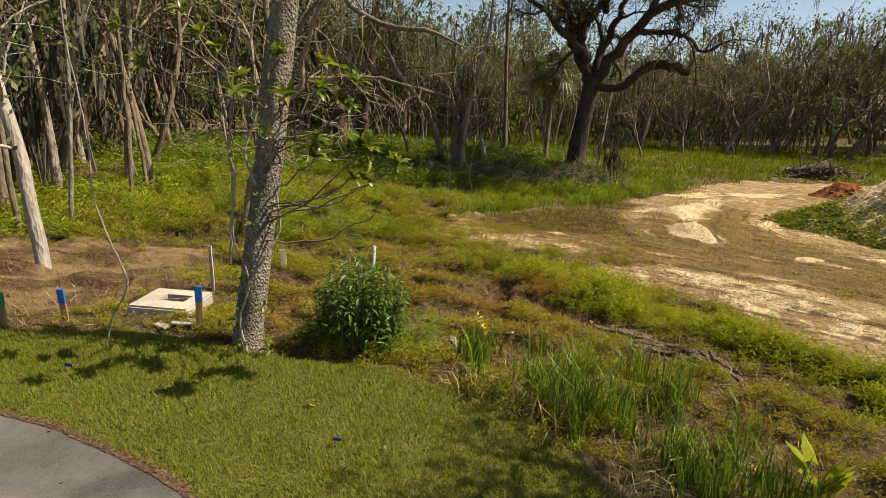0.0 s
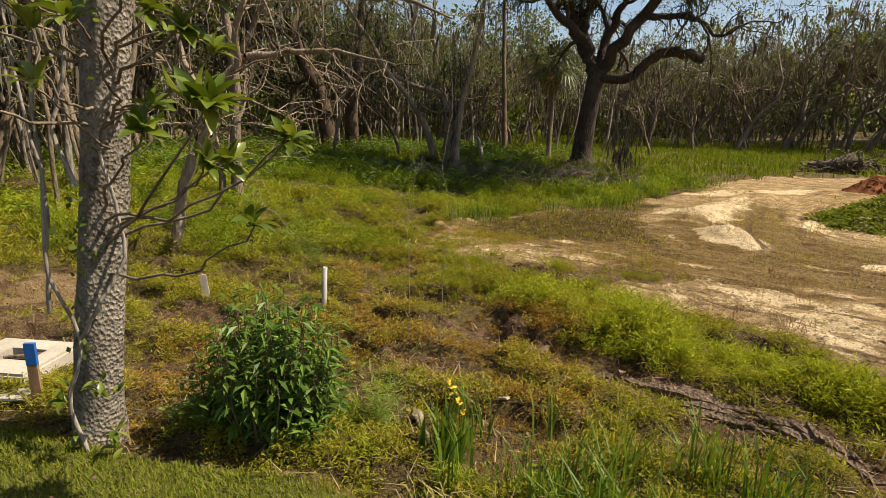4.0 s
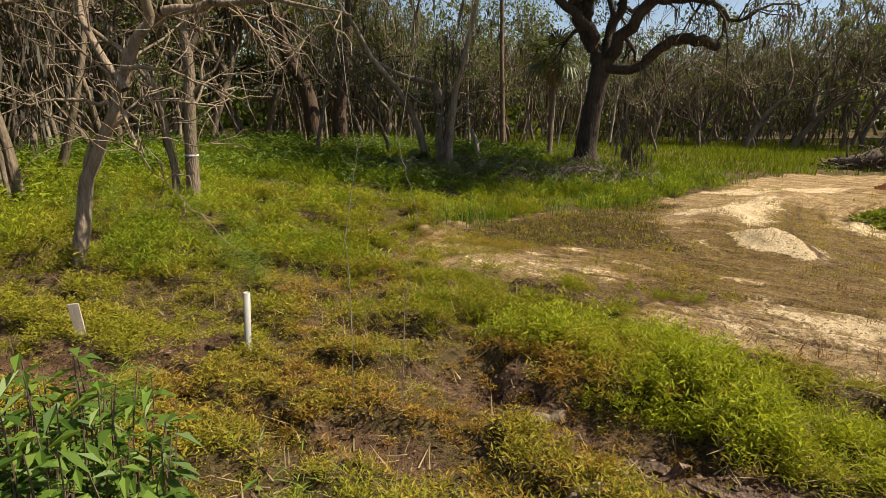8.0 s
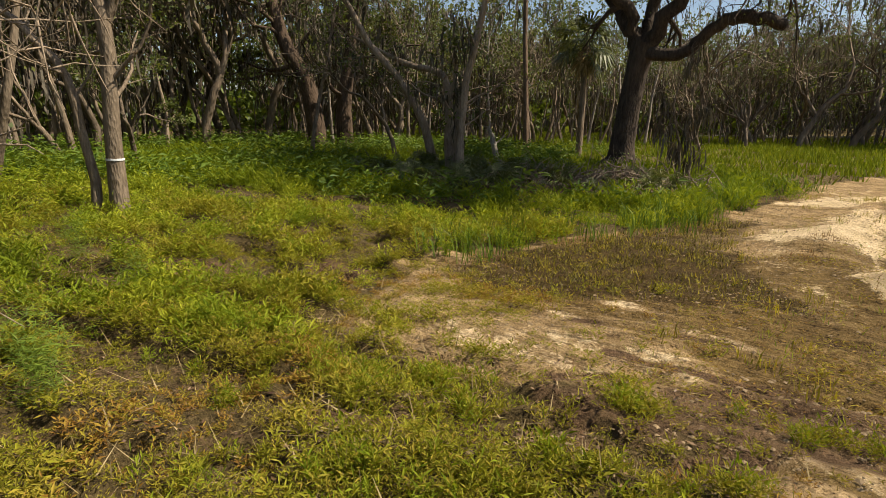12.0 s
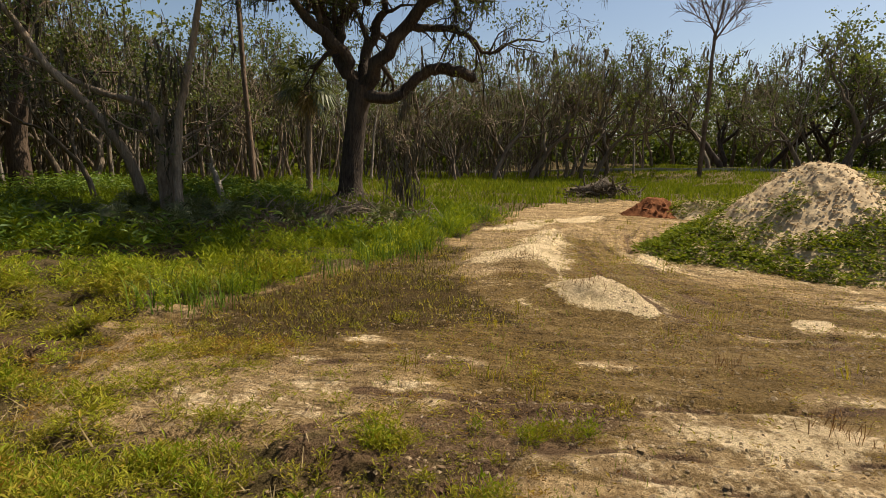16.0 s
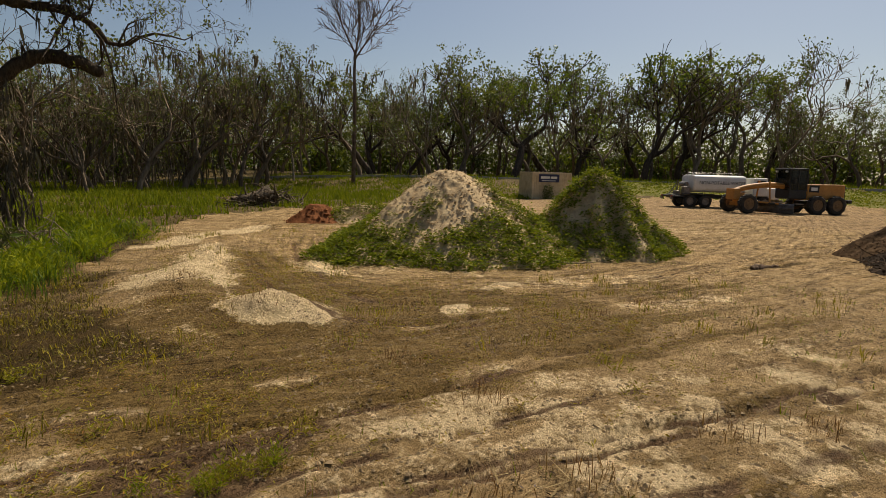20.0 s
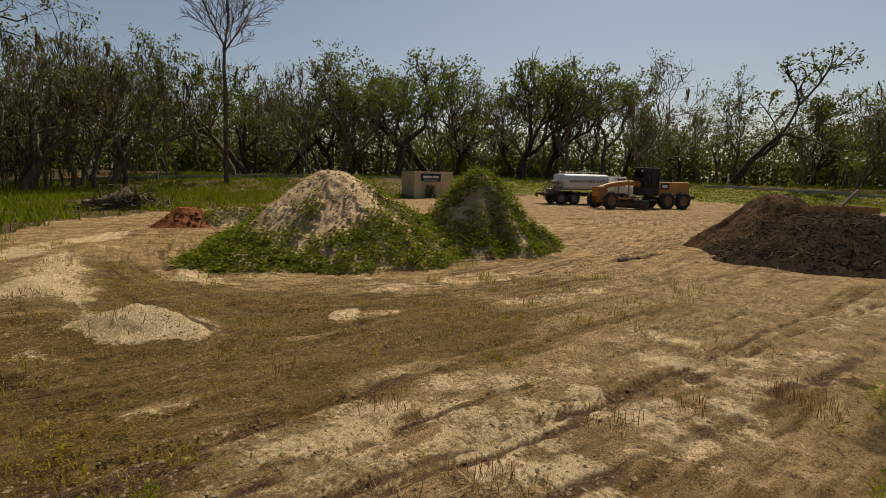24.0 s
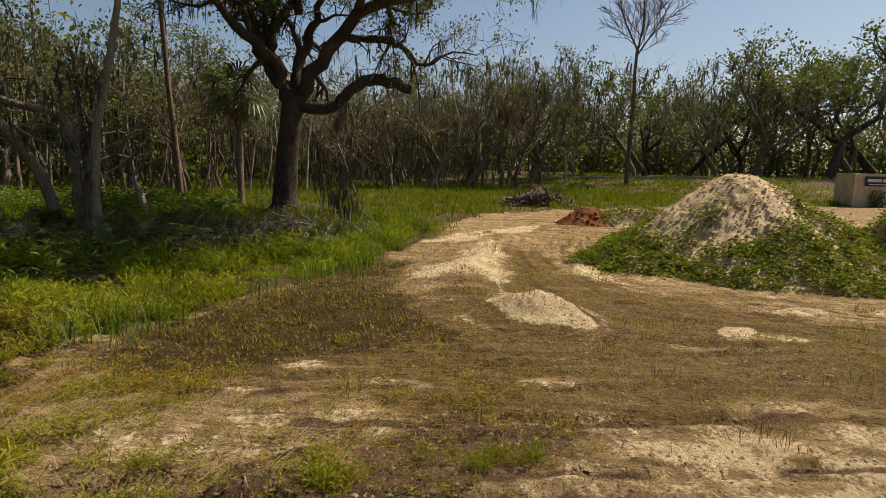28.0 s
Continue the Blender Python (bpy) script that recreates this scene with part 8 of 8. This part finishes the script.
    single("air_intake", BLACK, t, (-6.3, 0.25, 2.15), (-6.3, 0.25, 2.6), 0.1, 12)
    for y in (-0.5, 0.5):
        single("work_lamp", WHITE, t, (-3.25, y, 3.05), (-3.12, y, 3.05), 0.07, 12)
    part("rear_bumper", boxes((-8.3, -7.96, -0.9, 0.9, 0.85, 1.1), bevel=0.03), BLACK, t)


motor_grader()


# ---- stakes, inlet, road and small things ----
WOOD = plain("stake_wood", (0.16, 0.09, 0.045), (0.36, 0.22, 0.11), 0.85, scale=4, grain=40, stretch=(6, 6, 0.6), bump_size=0.004)
WOOD_PALE = plain("weathered_lath", (0.30, 0.24, 0.18), (0.55, 0.46, 0.36), 0.85, scale=4, grain=40, stretch=(6, 6, 0.6), bump_size=0.004)
BLUE = plain("blue_spray", (0.01, 0.07, 0.24), (0.02, 0.13, 0.42), 0.7)
GREENP = plain("green_spray", (0.01, 0.14, 0.06), (0.02, 0.26, 0.12), 0.7)
CONCRETE = plain("concrete", (0.28, 0.24, 0.185), (0.45, 0.40, 0.32), 0.9, scale=3, grain=45, bump_size=0.006)
ASPHALT = plain("asphalt_drive", (0.045, 0.04, 0.036), (0.13, 0.115, 0.10), 0.85, scale=1.2, grain=70, bump_size=0.006)
FLAG_BLUE = plain("blue_flag", (0.01, 0.02, 0.16), (0.02, 0.04, 0.28), 0.6)
FLAG_YELLOW = plain("yellow_flag", (0.6, 0.4, 0.03), (0.75, 0.55, 0.06), 0.6)
PIT_SHADE = plain("pit_shade", (0.01, 0.009, 0.008), (0.03, 0.026, 0.02), 0.95)


def stake(x, y, tall, wide, thick, mat, label, tip=None, lean=(0, 0), turn=0):
    t = thing("survey_stake", label, "stake", (x, y, z_at(x, y)), turn)
    t.matrix_world = pose(x, y, z_at(x, y), lean[0], lean[1], turn)
    part("lath", boxes((-wide / 2, wide / 2, -thick / 2, thick / 2, -0.1, tall), bevel=0.003), mat, t)
    if tip:
        part("painted_top", boxes((-wide / 2 - 0.002, wide / 2 + 0.002, -thick / 2 - 0.002, thick / 2 + 0.002, tall * 0.62, tall + 0.002), bevel=0.003), tip, t, "spray-painted top")
    return t


stake(-4.38, 10.72, 0.56, 0.09, 0.03, WOOD, "wooden stake with a blue painted top", BLUE, (0, 0), 20)
stake(-6.21, 10.32, 0.52, 0.085, 0.03, WOOD, "wooden stake with a blue painted top", BLUE, (0, -4), 15)
stake(-6.80, 9.92, 0.55, 0.085, 0.03, WOOD, "wooden stake with a green painted top", GREENP, (0, 0), 10)
stake(-5.24, 12.27, 0.78, 0.05, 0.03, WOOD_PALE, "bare weathered survey lath in the weeds", None, (0, -2), 10)
stake(-4.62, 13.58, 0.36, 0.10, 0.02, WOOD_PALE, "short pale survey lath in the weeds", None, (0, -6), 25)
def white_pipe(x, y, tall):
    """An open-topped plastic pipe standing in the soil."""
    g = Geo()
    n, a = 20, np.linspace(0, 2 * math.pi, 20, endpoint=False)
    rings = [(0.034, -0.1), (0.034, tall), (0.029, tall + 0.002), (0.029, tall - 0.12)]
    v = np.concatenate([np.column_stack([r * np.cos(a), r * np.sin(a), np.full(n, z)]) for r, z in rings])
    q = [(k * n + i, k * n + (i + 1) % n, (k + 1) * n + (i + 1) % n, (k + 1) * n + i) for k in range(3) for i in range(n)]
    g.add(v, q)
    ob = solid("plastic_pipe", g.mesh("plastic_pipe", True), PIPE_WHITE, label="open white plastic pipe standing in the weeds", category="pipe")
    ob.matrix_world = pose(x, y, z_at(x, y), 0, 2, 0)


PIPE_WHITE = plain("pipe_plastic", (0.27, 0.25, 0.21), (0.44, 0.42, 0.37), 0.5, scale=3, grain=30, stretch=(3, 3, 0.5))
white_pipe(-3.0, 14.0, 0.66)
stake(-0.2, 11.9, 0.12, 0.05, 0.02, WOOD_PALE, "short broken lath end in the weeds", None, (70, 0), 60)


def inlet():
    t = thing("drain_inlet", "pale concrete drain inlet slab with a square hole", "drain inlet", (-5.2, 11.2, z_at(-5.2, 11.2)), 8)
    w, d, h = 0.43, 0.38, 0.13
    bm = boxes((-w, w, -d, -0.10, 0, h), (-w, w, 0.16, d, 0, h), (-w, -0.16, -0.10, 0.16, 0, h), (0.24, w, -0.10, 0.16, 0, h))
    bmesh.ops.remove_doubles(bm, verts=bm.verts, dist=0.001)
    part("slab", bm, CONCRETE, t)
    part("rim_edge", boxes((-w - 0.012, w + 0.012, -d - 0.012, -d + 0.03, -0.05, h - 0.03), (-w - 0.012, -w + 0.03, -d, d, -0.05, h - 0.03), (w - 0.03, w + 0.012, -d, d, -0.05, h - 0.03), bevel=0.006), CONCRETE, t)
    # near-black floor paints in the shade inside the inlet's hole
    part("pit", boxes((-0.16, 0.24, -0.10, 0.16, 0.0, 0.045)), PIT_SHADE, t, "near-black floor painted for the opening's shade")
    bm = bmesh.new()
    rod(bm, (-0.12, 0.0, 0.09), (0.2, 0.12, 0.1), 0.02, sides=6)
    part("debris_stick", bm, BARK_BROWN, t)


inlet()


def slab_bit(x, y, w, d, mat, label, turn):
    me = bpy.data.meshes.new("scrap")
    bm = boxes((-w / 2, w / 2, -d / 2, d / 2, 0, 0.035), bevel=0.008)
    bm.to_mesh(me)
    bm.free()
    ob = solid("concrete_scrap", me, mat, label=label, category="scrap")
    ob.matrix_world = pose(x, y, z_at(x, y) + 0.005, 2, 3, turn)


slab_bit(-4.62, 10.68, 0.30, 0.18, CONCRETE, "pale flat concrete scrap on the grass", 20)
slab_bit(-4.85, 10.55, 0.22, 0.12, CONCRETE, "small pale concrete scrap on the grass", -15)
slab_bit(-5.95, 10.35, 0.30, 0.16, CONCRETE, "pale flat stone on the grass", 30)


def drive():
    xy = np.array([p for p in DRIVE])
    pts = []
    for a, b in zip(xy, np.roll(xy, -1, 0)):
        for k in range(6):
            pts.append(a + (b - a) * k / 6)
    pts = np.array(pts)
    bm = bmesh.new()
    vs = [bm.verts.new((p[0], p[1], 0.045 + 0.03)) for p in pts]
    f = bm.faces.new(vs)
    r = bmesh.ops.extrude_face_region(bm, geom=[f])
    for v in r["geom"]:
        if isinstance(v, bmesh.types.BMVert):
            v.co.z -= 0.15
    bmesh.ops.recalc_face_normals(bm, faces=bm.faces)
    me = bpy.data.meshes.new("driveway")
    bm.to_mesh(me)
    bm.free()
    solid("driveway", me, ASPHALT, label="dark worn asphalt drive beside the lawn", category="driveway", kind="structure")
    rng = rng_of(860)
    edge = xy[1:7]
    k = rng.integers(0, 5, 2600)
    p = edge[k] + (edge[k + 1] - edge[k]) * rng.uniform(size=(2600, 1)) + np.abs(rng.normal(0, 0.05, (2600, 1))) * [0.25, 1.0] - [0.0, 0.05]
    c = np.column_stack([p, np.full(2600, 0.085) + rng.uniform(0, 0.015, 2600)])
    v, q = leaf_quads(rng, c, 0.032, 0.5, 0.0)
    v[:, 2] = 0.083 + (v[:, 2] - 0.083) * 0.25
    stuff("leaf_litter", fast_mesh("leaf_litter", v, q), LITTER, "brown leaf litter along the drive's edge", "litter")
    p = np.column_stack([rng.uniform(-6, 1, 90), rng.uniform(7.2, 10, 90)])
    p = p[inside(p[:, 0], p[:, 1], LAWN_EDGE) > 0.1]
    c = np.column_stack([p, height(p[:, 0], p[:, 1]) + 0.045])
    stuff("fallen_leaves", fast_mesh("fallen_leaves", *leaf_quads(rng, c, 0.04, 0.6)), LITTER, "fallen brown leaves on the lawn", "leaves")


drive()


def flag(x, y, mat, label, lean):
    t = thing("marker_flag", label, "flag", (x, y, z_at(x, y)))
    t.matrix_world = pose(x, y, z_at(x, y), lean, lean * 0.4, 20)
    bm = bmesh.new()
    rod(bm, (0, 0, -0.03), (0, 0, 0.15), 0.0025, sides=6)
    part("wire", bm, STEEL, t)
    part("cloth", boxes((0.0, 0.075, -0.002, 0.002, 0.085, 0.145)), mat, t)


flag(-5.0, 9.15, FLAG_BLUE, "small blue marker flag in the lawn", 25)
flag(-1.55, 8.75, FLAG_BLUE, "small blue marker flag in the lawn", 30)
flag(-2.1, 9.35, FLAG_YELLOW, "small yellow marker flag in the lawn", 60)
flag(-0.75, 10.05, FLAG_YELLOW, "small yellow marker flag at the lawn's edge", 20)


def bush():
    rng = rng_of(870)
    t = thing("green_bush", "dense dark green bush of narrow drooping leaves", "bush", (-2.1, 10.95, z_at(-2.1, 10.95)))
    stems, leaf = Geo(), Geo()
    for k in range(150):
        a, r = rng.uniform(0, 6.283), rng.uniform() ** 0.5
        x, y = 0.58 * r * math.cos(a), 0.46 * r * math.sin(a)
        top = (1.3 - 0.35 * r * r) * rng.uniform(0.55, 1.1)
        p, q = bend([(x * 0.7, y * 0.7, 0), (x * 1.0, y * 1.0, top * 0.5), (x * 1.12, y * 1.12, top)], (0.008, 0.006, 0.003), 7, 0.012, rng)
        stems.add(*tube(p, q, 4))
        for u in np.linspace(0.25, 1.0, 15):
            f = u * 6
            i = min(int(f), 5)
            c = p[i] + (p[i + 1] - p[i]) * (f - i)
            az = rng.uniform(0, 6.283)
            d = unit(np.array([math.cos(az), math.sin(az), rng.uniform(-0.5, 0.45)]))
            s = rng.uniform(0.08, 0.15)
            w = unit(np.cross(d, [0, 0, 1])) * s * 0.17
            leaf.add([c, c + d * s * 0.5 + w, c + d * s - [0, 0, 0.35 * s], c + d * s * 0.5 - w], [(0, 1, 2, 3)])
    solid("stem_cluster", stems.mesh("stem_cluster"), BARK_BROWN, t, kind="stuff")
    solid("foliage", leaf.mesh("foliage"), LEAF_BUSH, t, kind="stuff")
    # lower fringe between the bush and the trunk
    b = np.column_stack([rng.uniform(-2.9, -1.5, 150), rng.uniform(10.6, 11.3, 150)])
    b = np.column_stack([b, height(b[:, 0], b[:, 1])])
    stuff("shrub_fringe", fast_mesh("shrub_fringe", *sprigs(rng, b, 0.33, 12, 0.085, 0.35, 0.05)), LEAF_BUSH, "dark green leafy fringe under the bush", "weeds")


bush()


def fennel(x, y, tall, seed):
    rng = rng_of(seed)
    b = np.column_stack([rng.normal(x, 0.08, 46), rng.normal(y, 0.08, 46)])
    b = np.column_stack([b - [x, y], np.zeros(46)])
    me = fast_mesh("dog_fennel", *sprigs(rng, b, tall, 26, 0.09, 0.07, 0.02, 0.3))
    ob = solid("dog_fennel", me, FENNEL, label="feathery bright green dog fennel plant", category="fennel", group="dog fennels")
    ob.matrix_world = pose(x, y, z_at(x, y))


FENNEL = leafy("fennel_green", [(0.0, (0.12, 0.19, 0.02)), (1.0, (0.25, 0.34, 0.04))], 0.4)
for k, (x, y, h) in enumerate(((-1.2, 11.3, 0.55), (-4.6, 16.2, 0.6), (-4.0, 15.8, 0.5), (-3.2, 12.6, 0.4), (-2.9, 11.9, 0.45), (-7.8, 18.2, 0.6), (-7.2, 19.0, 0.6), (-8.6, 17.6, 0.6), (-9.4, 19.2, 0.7), (-5.6, 18.4, 0.5), (-10.4, 16.4, 0.6))):
    fennel(x, y, h, 880 + k)


def iris(x, y):
    rng = rng_of(895)
    t = thing("yellow_iris", "clump of sword-leaved iris with yellow flowers", "iris", (x, y, z_at(x, y)))
    b = np.column_stack([rng.normal(0, 0.1, (70, 2)), np.zeros(70)])
    v, q, tr = blades(rng, b, 0.48, 0.028, 0.35, 0.35, True)
    solid("blades", fast_mesh("blades", v, q, tr), REED, t)
    c = np.array([(0.02, 0, 0.66), (0.06, 0.03, 0.58), (-0.02, 0.02, 0.74), (0.1, 0.0, 0.5)])
    c = np.repeat(c, 6, 0) + rng.normal(0, 0.016, (24, 3))
    solid("flowers", fast_mesh("flowers", *leaf_quads(rng, c, 0.05, 0.7)), FLAG_YELLOW, t, "yellow flowers")


iris(-0.5, 10.95)


def elephant_ear(x, y):
    rng = rng_of(897)
    t = thing("arrowhead_plant", "broad-leaved bright green arrowhead plant", "plant", (x, y, z_at(x, y)))
    stalk = Geo()
    for k in range(9):
        a = rng.uniform(0, 6.283)
        e = np.array([0.14 * math.cos(a), 0.14 * math.sin(a), rng.uniform(0.14, 0.3)])
        stalk.add(*tube(np.array([[0, 0, 0], e * [0.6, 0.6, 0.55], e]), (0.009, 0.008, 0.006), 4))
        g = Geo()
        d = unit(np.array([math.cos(a), math.sin(a), rng.uniform(0.5, 1.8)]))
        s = unit(np.cross(d, [0.2, 0.1, 1]))
        ln = rng.uniform(0.2, 0.28)
        row = [e - d * 0.03]
        v = [e, e + d * ln * 0.15 + s * ln * 0.3 - d * ln * 0.28, e + d * ln * 0.45 + s * ln * 0.26, e + d * ln, e + d * ln * 0.45 - s * ln * 0.26, e + d * ln * 0.15 - s * ln * 0.3 - d * ln * 0.28, e + d * ln * 0.45 + np.cross(s, d) * 0.03]
        g.add(v, None, [(0, 1, 6), (1, 2, 6), (2, 3, 6), (3, 4, 6), (4, 5, 6), (5, 0, 6)])
        solid("leaf", g.mesh("leaf"), BANK_GREEN, t, "broad pointed leaf")
    solid("stalks", stalk.mesh("stalks"), REED, t)


elephant_ear(2.95, 9.5)


def log_at(name, label, a, b, r, seed, mat, category="log"):
    rng = rng_of(seed)
    a, b = np.array(a, float), np.array(b, float)
    n = 14
    p = a + (b - a) * np.linspace(0, 1, n)[:, None]
    p[:, 2] = height(p[:, 0], p[:, 1]) + r * 0.35
    p += rng.normal(0, r * 0.3, p.shape)
    g = Geo().add(*bole(p, np.full(n, r) * (1 + 0.3 * np.sin(np.linspace(0, 7, n)) + rng.normal(0, 0.12, n)), 12, seed, 0.22))
    for e, f in ((0, -1), (n - 1, 1)):
        ring = g.v[0][e * 12 : e * 12 + 12]
        g.add(np.vstack([ring, p[e] + (b - a) * 0.02 * f]), None, [(k, (k + 1) % 12, 12) for k in range(12)])
    solid(name, g.mesh(name, True), mat, label=label, category=category)


def rotten_log(x0, y0, x1, y1, wide, n, seed, label):
    """A rotten log fallen apart into flat splinters."""
    rng = rng_of(seed)
    t = thing("rotten_log", label, "log", (x0, y0, z_at(x0, y0)))
    d = np.array([x1 - x0, y1 - y0])
    ln = np.linalg.norm(d)
    d = d / ln
    s = np.array([-d[1], d[0]])
    for k in range(n):
        u0, w = rng.uniform(-0.05, 0.55) * ln, rng.normal(0, wide)
        u1 = u0 + rng.uniform(0.25, 0.6) * ln
        p = np.array([d * (u0 + (u1 - u0) * f) + s * (w + 0.06 * (f - 0.5) * rng.normal()) for f in np.linspace(0, 1, 6)])
        z = height(p[:, 0] + x0, p[:, 1] + y0) - z_at(x0, y0) + max(0.03, 0.17 - abs(w)) * rng.uniform(0.4, 1.0)
        g = Geo().add(*tube(np.column_stack([p, z + rng.normal(0, 0.006, 6)]), np.array([0.012, 0.042, 0.052, 0.046, 0.034, 0.008]) * rng.uniform(0.6, 1.3), 5))
        solid("splinter", g.mesh("splinter"), BARK_ROT if k % 3 else BARK_BROWN, t)


BARK_ROT = bark("rotten_wood", (0.045, 0.030, 0.020), (0.24, 0.165, 0.11), scale=5, depth=0.03)
rotten_log(1.1, 12.78, 2.35, 12.35, 0.09, 26, 900, "dark rotten log broken into splinters on mud")
rotten_log(2.3, 12.3, 3.3, 11.75, 0.07, 14, 901, "splintered end of a rotten log")
rotten_log(0.6, 13.2, 1.15, 12.95, 0.05, 8, 907, "small heap of rotten wood splinters")
log_at("wood_scrap", "pale broken piece of wood in mud", (-0.2, 13.62, 0), (0.22, 13.72, 0), 0.05, 902, BARK_DEAD)
log_at("wood_scrap", "short grey stick lying in the weeds", (0.2, 12.35, 0), (0.45, 12.5, 0), 0.025, 903, BARK_DEAD)
log_at("wood_scrap", "short grey stick lying in the weeds", (-0.95, 11.45, 0), (-0.75, 11.25, 0), 0.03, 904, BARK_DEAD)
log_at("wood_beam", "brown squared timber lying on sandy soil", (15.7, 17.2, 0), (16.9, 16.9, 0), 0.06, 905, BARK_BROWN, "timber")
log_at("wood_scrap", "thin stick lying on sandy soil", (11.6, 21.0, 0), (13.2, 20.4, 0), 0.03, 906, BARK_DEAD)


def wooden_bin():
    t = thing("timber_crate", "weathered brown timber crate behind a soil pile", "crate", (33.0, 10.8, z_at(33.0, 10.8)), -70)
    for k in range(4):
        z = 0.05 + k * 0.32
        part("board", boxes((-1.2, 1.2, -0.62, -0.58, z, z + 0.29), (-1.2, 1.2, 0.58, 0.62, z, z + 0.29), bevel=0.006), WOOD, t)
        part("board", boxes((-1.2, -1.16, -0.58, 0.58, z, z + 0.29), (1.16, 1.2, -0.58, 0.58, z, z + 0.29), bevel=0.006), WOOD, t)
    bm = bmesh.new()
    rod(bm, (-0.9, -0.3, 0.6), (0.6, 0.3, 2.1), 0.08, sides=8)
    part("beam", bm, BARK_DEAD, t)


wooden_bin()


def far_road():
    """A pale road on the rise beyond the site, with its kerb."""
    line, wide = [(110, -70), (88, -26), (83, 6), (80, 32), (68, 54), (52, 70), (30, 84), (0, 92)], 2.6
    p, _ = bend([(x, y, 0) for x, y in line], np.ones(len(line)), 80)
    d = np.gradient(p, axis=0)
    n = unit(np.stack([-d[:, 1], d[:, 0], 0 * d[:, 0]], 1))
    g = Geo()
    prof = ((-wide, -0.3), (-wide, 0.14), (-wide + 0.3, 0.14), (-wide + 0.35, 0.05), (wide - 0.35, 0.05), (wide - 0.3, 0.14), (wide, 0.14), (wide, -0.3))
    v = np.concatenate([p + n * o + np.column_stack([0 * p[:, 0], 0 * p[:, 0], height(p[:, 0], p[:, 1]) + h]) for o, h in prof])
    m, k = len(p), len(prof)
    q = [(a * m + i, (a + 1) * m + i, (a + 1) * m + i + 1, a * m + i + 1) for a in range(k - 1) for i in range(m - 1)]
    solid("road", fast_mesh("road", v, q), plain("road_concrete", (0.26, 0.24, 0.21), (0.38, 0.35, 0.31), 0.9, scale=0.6, grain=8), label="pale concrete road with low kerbs", category="road", kind="structure")


far_road()
